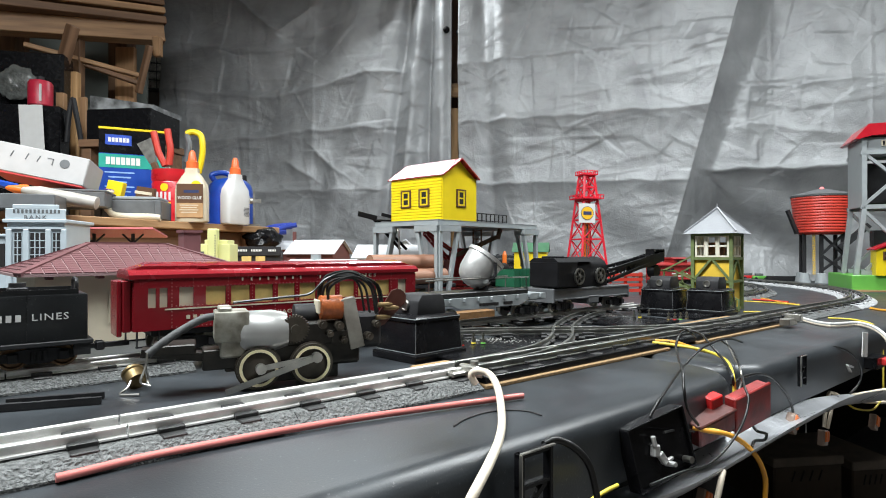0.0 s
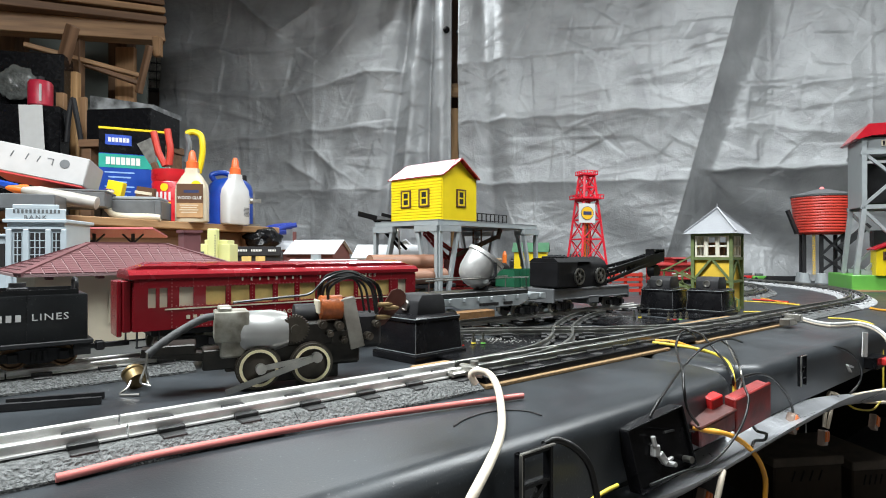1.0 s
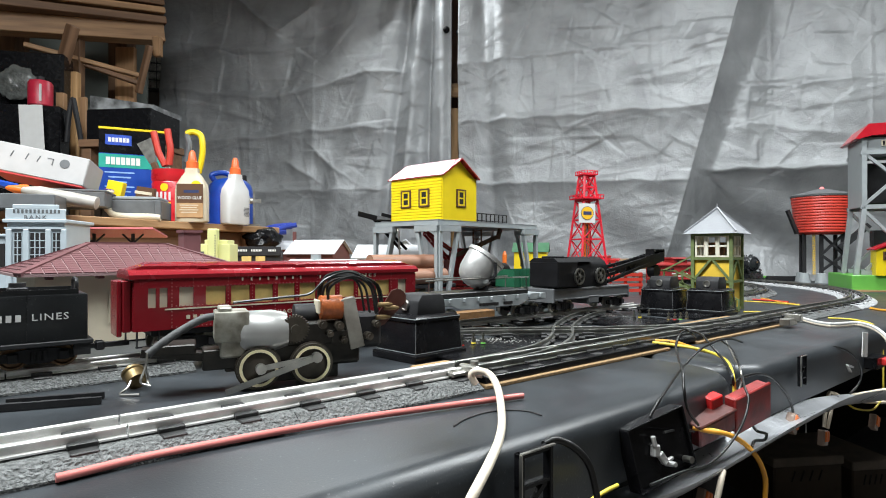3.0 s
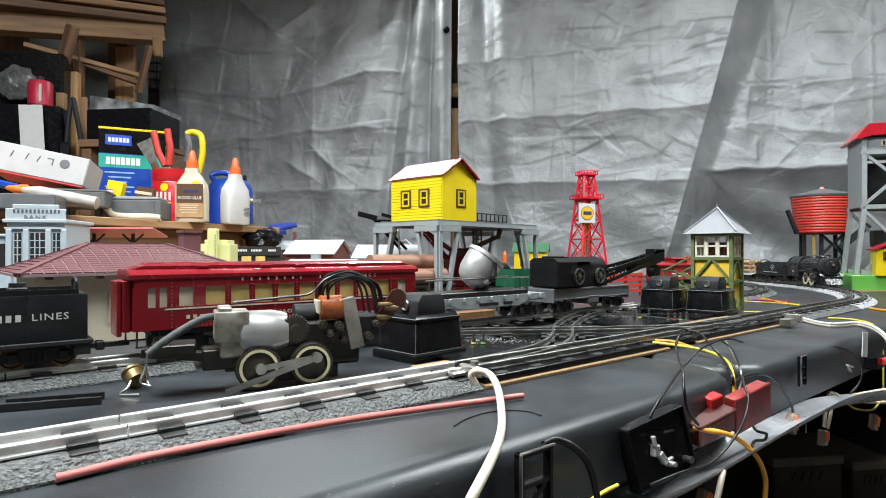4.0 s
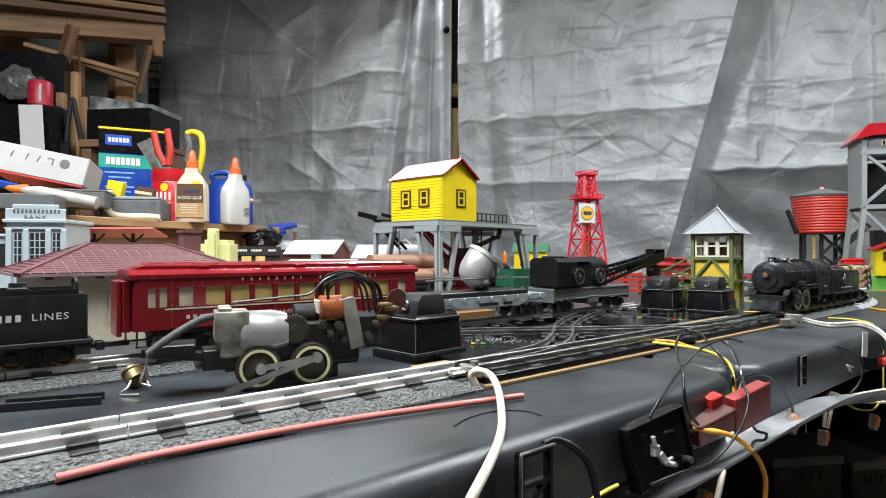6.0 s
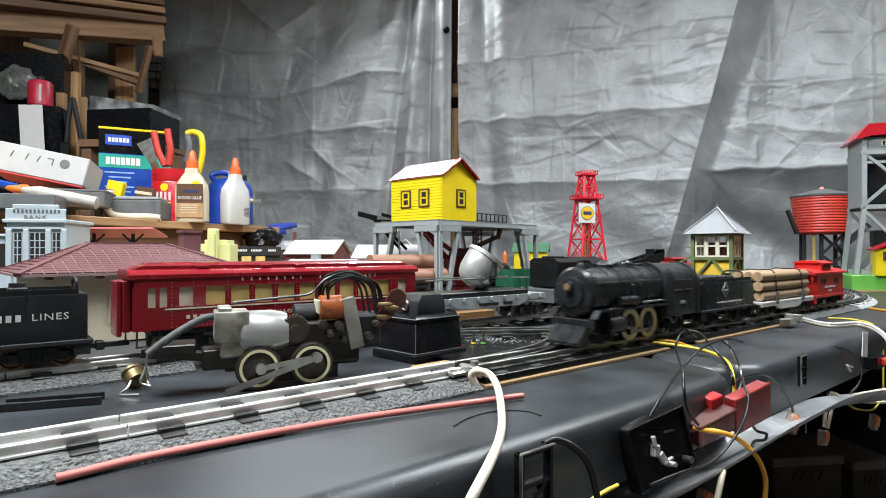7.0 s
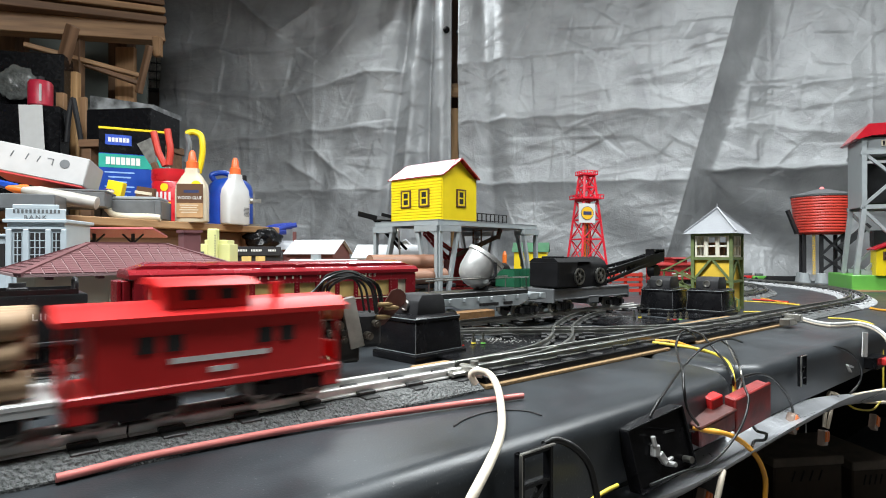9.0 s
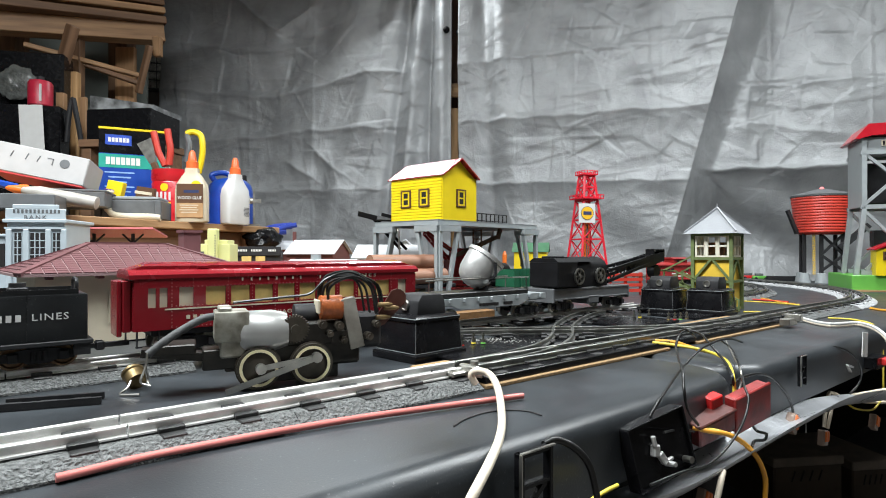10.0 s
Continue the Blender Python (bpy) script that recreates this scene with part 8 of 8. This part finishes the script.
part("handle", bm, M_GREYD, sw)
kn = thing("putty_knife", cc.matrix_world @ pose(-0.055, -0.02, 0.16, 0, -24, 0), "putty knife with steel blade in the can", "putty knife")
bm = B()
prism(bm, [(-0.012, 0), (0.012, 0), (0.024, 0.075), (-0.024, 0.075)], -0.001, 0.001)
part("blade", bm, M_STEEL, kn)
bm = B()
box(bm, 0.02, 0.012, 0.05, (0, 0, -0.024), 0.003)
part("handle", bm, M_BROWN, kn)

# sanding pack
sp = thing("sandpaper_pack", pose(-1.0437, 1.90, 1.035, 2, 0, 26), "blue and green sandpaper pack standing upright", "sandpaper pack")
sp.location.z = BZ + 0.006
sp.scale = (1.08, 1.0, 1.30)
bm = B()
box(bm, 0.180, 0.014, 0.235, (0, 0, 0.125), 0.002)
part("pack", bm, M_BLUE, sp)
bm = B()
box(bm, 0.181, 0.016, 0.060, (0, 0, 0.212), 0.002)
part("header", bm, M_GUN, sp)
bm = B()
box(bm, 0.181, 0.016, 0.034, (0, 0, 0.164))
part("green_band", bm, mat("teal_band", (0.02, 0.33, 0.26), 0.4), sp)
bm = B()
box(bm, 0.070, 0.002, 0.026, (-0.038, -0.0086, 0.217))
part("brand_patch", bm, mat("royal_blue_patch", (0.02, 0.07, 0.45), 0.4), sp)
bm = B()
for k in range(6):
    box(bm, 0.0075, 0.0008, 0.011, (-0.062 + k * 0.0098, -0.0100, 0.217))
part("brand_lettering", bm, M_LETTERW, sp, "white brand lettering bars")
bm = B()
for k in range(7):
    box(bm, 0.0110, 0.0008, 0.019, (-0.066 + k * 0.0135, -0.0086, 0.164), 0.0002)
part("lettering", bm, M_LETTERW, sp, "white printed lettering bars")
bm = B()
for i in range(9):
    box(bm, 0.08 - 0.02 * (i % 3), 0.0008, 0.0035, (-0.035, -0.0074, 0.135 - i * 0.012))
part("small_print", bm, mat("pale_blue_print", (0.25, 0.42, 0.75), 0.5), sp)
bm = B()
box(bm, 0.182, 0.018, 0.006, (0, 0, 0.246), 0.001)
part("yellow_edge", bm, M_YEL, sp)
bk = thing("booklet_stack", pose(*(-0.8781, 1.66, 1.029), 0, 0, 12), "brown and purple packets leaning beside the can", "packets")
bk.location.z = BZ
bm = B()
box(bm, 0.05, 0.02, 0.105, (0, 0, 0.055), 0.001, pose(0, 0, 0, 0, 8, 0))
part("packet", bm, M_BROWN, bk)
bm = B()
for z in (0.05, 0.065, 0.09):
    box(bm, 0.046, 0.022, 0.009, (0.0, 0, z), 0.0005, pose(0, 0, 0, 0, 8, 0))
part("panel", bm, M_CREAM, bk)

# blue jug, clamp, boxes
jg = thing("blue_jug", pose(*(-0.7219, 1.92, 0.988), 0, 0, 30), "blue plastic jug with dark cap", "jug")
jg.location.z = BZ
bm = B()
lathe(bm, [(0.068, 0), (0.075, 0.008), (0.076, 0.11), (0.066, 0.145), (0.05, 0.160), (0.02, 0.168)], 32)
part("body", bm, M_BLUE, jg)
bm = B()
cyl(bm, 0.022, 0.022, 0.022, (0.03, 0, 0.168), seg=20)
part("cap", bm, M_BLACKM, jg)
bm = B()
hose(bm, [(-0.045, 0, 0.150), (-0.06, 0, 0.175), (-0.02, 0, 0.185), (0.01, 0, 0.170)], 0.009, 10, 8)
part("handle", bm, M_BLUE, jg)
cl = thing("bar_clamp", pose(*(-0.6097, 1.82, 0.9504), 0, 0, 20), "small steel screw clamp on the bench edge", "clamp")
cl.location.z = BZ
bm = B()
bar(bm, (0, 0, 0), (0, 0, 0.12), 0.006)
bar(bm, (-0.012, 0, 0.082), (0.022, 0, 0.082), 0.012)
cyl(bm, 0.010, 0.010, 0.016, (-0.012, 0, 0.082), "X", 12)
bar(bm, (-0.02, 0, 0.004), (0.02, 0, 0.004), 0.008)
part("clamp", bm, M_STEEL, cl)
bx = thing("cardboard_box", pose(*(-0.9912, 1.42, 1.0684), -8, 11, 14), "long white cardboard box lying tilted on clutter", "box")
bm = B()
box(bm, 0.205, 0.11, 0.070, (0, 0, 0), 0.002)
part("carton", bm, mat("white_cardboard", (0.40, 0.395, 0.395), 0.6, 0, 0.06, 30, 0.05), bx)
bm = B()
box(bm, 0.201, 0.106, 0.006, (0, 0, -0.037), 0.001)
part("bottom_edge", bm, mat("carton_red", (0.42, 0.03, 0.03), 0.5), bx)
bm = B()
for x in (-0.062, -0.030, -0.005):
    box(bm, 0.002, 0.001, 0.016, (x, -0.0555, 0.010), 0, pose(0, 0, 0, 0, 14, 0))
box(bm, 0.014, 0.001, 0.002, (0.02, -0.0555, 0.016))
box(bm, 0.002, 0.001, 0.016, (0.026, -0.0555, 0.009))
part("handwriting", bm, M_GREYD, bx, "dark handwritten marks")
bm = B()
lathe(bm, [(0.008, -0.0005), (0.011, -0.0005), (0.011, 0.0005), (0.008, 0.0005)], 24, (0.052, -0.0555, 0.010), pose(0, 0, 0, 90, 0, 0))
part("stamp", bm, M_GREYD, bx)

cl2 = thing("tool_case", pose(*(-0.9156, 1.4, 0.9885), 0, 0, 20), "dark plastic tool tray under the white box", "tool case")
bm = B()
box(bm, 0.16, 0.12, 0.038, (0, 0, 0), 0.003)
box(bm, 0.165, 0.12, 0.006, (0, 0, 0.02), 0.002)
part("tray", bm, M_GREYD, cl2)
tf = thing("power_supply", pose(*(-0.819, 1.5, 0.9526), 0, 0, 12), "dark power supply with grey top and beige coiled hose", "power supply")
tf.location.z = BZ
bm = B()
box(bm, 0.150, 0.10, 0.052, (0, 0, 0.026), 0.003)
for sx in (-1, 1):
    box(bm, 0.018, 0.102, 0.05, (sx * 0.070, -0.002, 0.027), 0.003)
part("case", bm, M_GREYD, tf)
bm = B()
box(bm, 0.144, 0.096, 0.008, (0, 0, 0.057), 0.002)
part("lid", bm, M_GREY, tf)
bm = B()
pp = spline([(-0.040, -0.055, 0.072), (-0.048, -0.060, 0.060), (-0.046, -0.060, 0.030), (-0.03, -0.06, 0.012), (0.01, -0.058, 0.008), (0.05, -0.056, 0.008), (0.075, -0.050, 0.006)], 10)
hose(bm, pp, 0.0065, 10, smooth=False)
for q in pp[::1]:
    cyl(bm, 0.0088, 0.0088, 0.004, q, "Z" if q.z > 0.02 else "X", 12)
part("hose", bm, M_CREAM, tf, "beige corrugated hose")
ps2 = thing("marker_pack", pose(*(-0.9238, 1.55, 1.041), 0, 12, 10), "yellow and purple packets standing on the bench", "packets")
ps2.location.z = BZ
bm = B()
box(bm, 0.04, 0.03, 0.11, (0.005, 0, 0.06), 0.002)
part("packet", bm, M_YEL, ps2)
bm = B()
box(bm, 0.025, 0.032, 0.04, (-0.006, 0, 0.07), 0.001)
part("label_patch", bm, mat("purple_label", (0.12, 0.05, 0.25), 0.5), ps2)
bd = thing("cutter", pose(*(-0.9199, 1.22, 0.9964), 0, 0, 30), "blue and orange hand tool among the clutter", "hand tool")
bm = B()
box(bm, 0.05, 0.02, 0.016, (-0.02, 0, 0.008), 0.004, pose(0, 0, 0, 0, 12, 0))
part("grip", bm, M_BLUE, bd)
bm = B()
box(bm, 0.02, 0.021, 0.012, (0.012, 0, 0.004), 0.003)
part("tip", bm, M_ORANGE, bd)
ct = thing("clutter_tray", pose(*(-0.8556, 1.15, 0.9461), 0, 0, 20), "grey plastic tray with small parts under the glue bottle", "tray")
bm = B()
box(bm, 0.13, 0.08, 0.006, (0, 0, 0.0), 0.002)
for s in (-1, 1):
    box(bm, 0.13, 0.003, 0.03, (0, s * 0.04, 0.015), 0.001)
    box(bm, 0.003, 0.08, 0.03, (s * 0.065, 0, 0.015), 0.001)
part("tray", bm, M_GREYD, ct)
gv = thing("work_gloves", pose(*(-0.6019, 1.98, 0.9365), 0, 0, 20), "blue rubber gloves draped at the bench end", "gloves")
bm = B()
for a, b, r in (((-0.05, 0, -0.01), (0.07, 0.01, 0.018), 0.012), ((-0.04, 0, -0.02), (0.05, 0, 0.0), 0.014), ((-0.02, 0.01, -0.03), (0.02, 0, -0.04), 0.014), ((0, 0, -0.01), (0.085, -0.02, 0.02), 0.009)):
    a, b = Vector(a), Vector(b)
    hose(bm, [a, a.lerp(b, 0.5) + Vector((0, 0, 0.006)), b], r, 10, 6)
part("glove", bm, mat("blue_rubber", (0.02, 0.045, 0.30), 0.4, 0, 0.2), gv)
bg = thing("black_bag", pose(*(-0.5994, 1.85, 0.9001), 0, 0, 10), "dark crumpled plastic bag under the bench end", "bag")
bm = B()
bmesh.ops.create_icosphere(bm, subdivisions=4, radius=0.07)
for v in bm.verts:
    n_ = noise.noise(v.co * 28) * 0.016 + noise.noise(v.co * 60) * 0.006
    v.co = v.co * (1 + n_ / 0.07)
    v.co.z *= 0.6
part("bag", bm, M_GUN, bg)

# ---- shelving and lumber at the far corner ----
def board(name, a, b, w, h, m_, label, cat="board", group="stored lumber"):
    a, b = Vector(a), Vector(b)
    L = (b - a).length
    bm = B()
    box(bm, L, w, h, (0, 0, 0), 0.003)
    x = (b - a).normalized()
    y = Vector((0, 0, 1)).cross(x)
    if y.length < 1e-3:
        y = Vector((0, 1, 0))
    y.normalize()
    mm = Matrix((x, y, x.cross(y))).transposed().to_4x4()
    mm.translation = (a + b) / 2
    return single(name, bm, m_, label, cat, mm, group)


def upright(name, top, w, h, m_, label, cat, group="stored lumber"):
    return board(name, top, (top[0], top[1], 0.001), w, h, m_, label, cat, group)


board("beam", (-2.117, 2.45, 1.868), (-1.438, 2.9, 1.975), 0.09, 0.085, M_PINE, "heavy pine beam of the storage rack", "beam")
board("plank", (-2.042, 2.42, 1.936), (-1.438, 2.9, 2.033), 0.14, 0.035, M_PINED, "long stored plank on the rack")
board("plank", (-2.042, 2.42, 1.984), (-1.444, 2.9, 2.083), 0.14, 0.03, M_PINE, "long stored plank on the rack")
board("plank", (-1.778, 2.6, 2.073), (-1.45, 2.9, 2.126), 0.12, 0.03, M_PINED, "long stored plank on the rack")
board("plank", (-1.934, 2.6, 1.818), (-1.522, 2.85, 1.748), 0.03, 0.022, M_PINE, "slanting stored batten on the rack")
board("plank", (-1.82, 2.7, 1.796), (-1.516, 2.85, 1.705), 0.03, 0.022, M_PINED, "slanting stored batten on the rack")
upright("stud", (-1.784, 2.72, 1.993), 0.045, 0.09, M_PINED, "upright timber stud of the wall", "stud")
board("brace", (-1.673, 2.55, 1.884), (-1.805, 2.62, 1.598), 0.04, 0.05, M_PINED, "dark diagonal shelf brace", "brace")
upright("stud", (-1.69, 2.5, 1.564), 0.03, 0.035, M_PINE, "pale upright batten beside the bench", "stud")
upright("stud", (-1.605, 2.52, 1.552), 0.015, 0.03, M_PINE, "pale upright batten beside the bench", "stud")
board("stud", (-1.417, 2.8, 1.928), (-1.417, 2.8, 1.83), 0.03, 0.04, M_PINE, "short pale timber block of the rack", "stud")
board("brace", (-1.425, 2.74, 1.864), (-1.500, 2.78, 1.643), 0.025, 0.03, M_PINED, "dark diagonal shelf brace", "brace")
upright("stud", (-1.735, 3.05, 2.039), 0.09, 0.10, M_PINED, "upright timber stud of the wall", "stud")
upright("stud", (-2.101, 2.75, 2.143), 0.10, 0.10, M_PINED, "upright timber stud of the wall", "stud")
upright("stud", (-1.7266, 2.62, 1.6947), 0.035, 0.072, M_POST, "wide pale upright board behind the strap", "stud")
upright("stud", (-1.6748, 2.98, 1.9405), 0.03, 0.10, M_PINE, "upright pine board of the rack", "stud")
upright("post", (0.072, 3.26, 2.491), 0.05, 0.09, M_PINED, "pine post showing between two tarpaulins", "post")
upright("stud", (0.064, 3.125, 1.655), 0.03, 0.040, M_POST, "pale pine stud showing between two tarpaulins", "stud")
board("plank", (0.030, 3.128, 1.755), (0.105, 3.128, 1.755), 0.03, 0.075, M_POST, "short pine cross board behind the tarpaulins")
bm = B()
box(bm, 1.62, 0.04, 1.7, (0, 0, 0))
single("wall_panel", bm, mat("grey_green_board", (0.17, 0.19, 0.175), 0.7, 0, 0.2, 6, 0.2), "dark painted board behind the bench shelves", "wall panel", pose(-2.45, 2.95, 1.4, 0, 0, 20), kind="structure")
bm = B()
box(bm, 0.30, 0.10, 1.75, (0, 0, 0.875), 0.004)
single("metal_locker", bm, M_GUN, "tall dark locker standing behind the bench", "locker", pose(-1.86, 2.55, 0, 0, 0, 12))
bm = B()
box(bm, 0.26, 0.09, 1.455, (0, 0, 0.7285), 0.004)
single("metal_locker", bm, M_GUN, "tall dark locker standing behind the bench", "locker", pose(-1.70, 2.32, 0, 0, 0, 12))
bm = B()
bmesh.ops.create_icosphere(bm, subdivisions=4, radius=0.07)
for v in bm.verts:
    n_ = noise.noise(v.co * 30) * 0.014 + noise.noise(v.co * 75) * 0.006
    v.co = v.co * (1 + n_ / 0.07)
    v.co.y *= 0.35
    v.co.z *= 1.05
    v.co.x *= 1.12
single("plastic_bag", bm, mat("clear_crinkled_plastic", (0.10, 0.105, 0.10), 0.12, 0, 0.4, 30, 0.6, 60, deep=0.01), "clear crinkled plastic bag hung beside the red container", "bag", pose(*(-1.8422, 2.44, 1.591), 0, 0, 12), smooth=50)
bm = B()
box(bm, 0.085, 0.003, 0.18, (0, 0, 0), 0.0005, pose(0, 0, 0, 0, -3, 0))
single("paper_sheet", bm, M_WHITE, "pale paper strip hung on the dark panel", "paper", pose(*(-1.646, 2.258, 1.36), 0, 0, 12), "pinned papers")
cn2 = thing("red_can", pose(-1.655, 2.32, 1.457, 0, 0, 0), "red plastic container on a hook", "container")
bm = B()
lathe(bm, [(0.040, 0), (0.044, 0.004), (0.044, 0.095), (0.038, 0.104), (0.012, 0.106)], 28)
part("body", bm, mat("crimson_plastic", (0.42, 0.015, 0.04), 0.4), cn2)
bm = B()
cyl(bm, 0.014, 0.014, 0.02, (0, 0, 0.114), seg=16)
part("cap", bm, M_BLACKM, cn2)
bm = B()
box(bm, 0.012, 0.002, 0.07, (0.024, -0.0375, 0.05))
part("label_strip", bm, M_WHITE, cn2)
bc_ = thing("equipment_case", pose(*(-1.256, 2.3, 1.356), 0, 0, -6), "black equipment case with grey sloping lid", "case")
bm = B()
box(bm, 0.27, 0.20, 0.13, (0, 0, 0.0), 0.004)
part("case", bm, M_GUN, bc_)
bm = B()
prism(bm, [(-0.135, 0.06), (0.135, 0.06), (0.135, 0.08), (-0.135, 0.125)], -0.08, 0.11)
part("lid", bm, mat("scuffed_grey_lid", (0.26, 0.27, 0.275), 0.45, 0, 0.2, 22, 0.1, stain=(0.03, 0.03, 0.03)), bc_, "grey scuffed sloping lid")
bm = B()
box(bm, 0.30, 0.24, 0.03, (0, 0, 0), 0.002)
sf = thing("shelf_stand", pose(*(-1.271, 2.32, 1.288), 0, 0, -6), "dark wooden shelf stand behind the bench", "shelf")
part("shelf_board", bm, M_PINED, sf)
for x in (-0.125, 0.125):
    bm = B()
    box(bm, 0.04, 0.22, 1.27, (x, 0, -0.652), 0.002)
    part("side_board", bm, M_PINED, sf)
og = thing("parts_organizer", pose(*(-1.931, 3.862, 2.121), 0, 0, 15), "clear drawer organiser full of small parts", "organiser")
bm = B()
box(bm, 0.170, 0.085, 0.298, (0, 0.043, 0), 0.004)
part("case", bm, M_GREYD, og)
for i in range(5):
    for j in range(3):
        bm = B()
        box(bm, 0.048, 0.012, 0.048, (-0.054 + j * 0.054, -0.003, -0.116 + i * 0.058), 0.003)
        part("drawer", bm, mat("clear_drawer", (0.55, 0.55, 0.52), 0.3, 0, 0.4, 60), og)
upright("stud", (-1.931, 3.972, 2.45), 0.05, 0.12, M_PINE, "upright pine stud behind the organiser", "stud")
st = thing("leather_strap", pose(*(-1.542, 2.35, 1.498), 0, 0, 0), "dark punched leather strap hanging on a hook", "strap")
bm = B()
hose(bm, [(-0.026, 0, -0.18), (-0.014, 0, -0.06), (0, 0, 0), (0.014, 0, -0.06), (0.040, 0, -0.2)], 0.010, 8, 8)
part("strap", bm, M_BLACKM, st)
for px in ((0.01836, 3.06, 2.067), (0.08874, 3.06, 2.052)):
    bm = B()
    bmesh.ops.create_uvsphere(bm, u_segments=20, v_segments=12, radius=0.018)
    single("bungee_ball", bm, M_GUN, "black bungee ball holding the tarpaulin", "ball", pose(*px), "bungee balls")

# ---- what moves ----
def distance(t):
    return 0.563 - (0.5 * (t - 7) + 0.0125 * (t - 7) ** 2)


def rider(s, base):
    a, _ = track_point(s - base / 2)
    b, _ = track_point(s + base / 2)
    c = (a + b) / 2
    d = a - b
    return pose(c.x, c.y, RAIL, 0, 0, math.degrees(math.atan2(d.y, d.x)))


def motions():
    times = [i / 10 for i in range(101)]
    for ob, behind, base in ((loco, 0.0, 0.10), (run_tender, 0.204, 0.09), (run_logs, 0.413, 0.13), (run_caboose, 0.597, 0.092)):
        walk(ob, [(t, rider(distance(t) + behind, base)) for t in times])
    steps = [i / FPS for i in range(301)]
    for w, x, sy in drivers:
        walk(w, [(t, pose(x, sy * 0.0135, 0.0165) @ Matrix.Rotation((distance(0) - distance(t)) / 0.0175, 4, "Y")) for t in steps])
    for r, sy in side_rods:
        walk(r, [(t, pose(0.008 * math.cos((distance(0) - distance(t)) / 0.0175), sy * 0.0190, 0.0165 - 0.008 * math.sin((distance(0) - distance(t)) / 0.0175))) for t in steps])


motions()
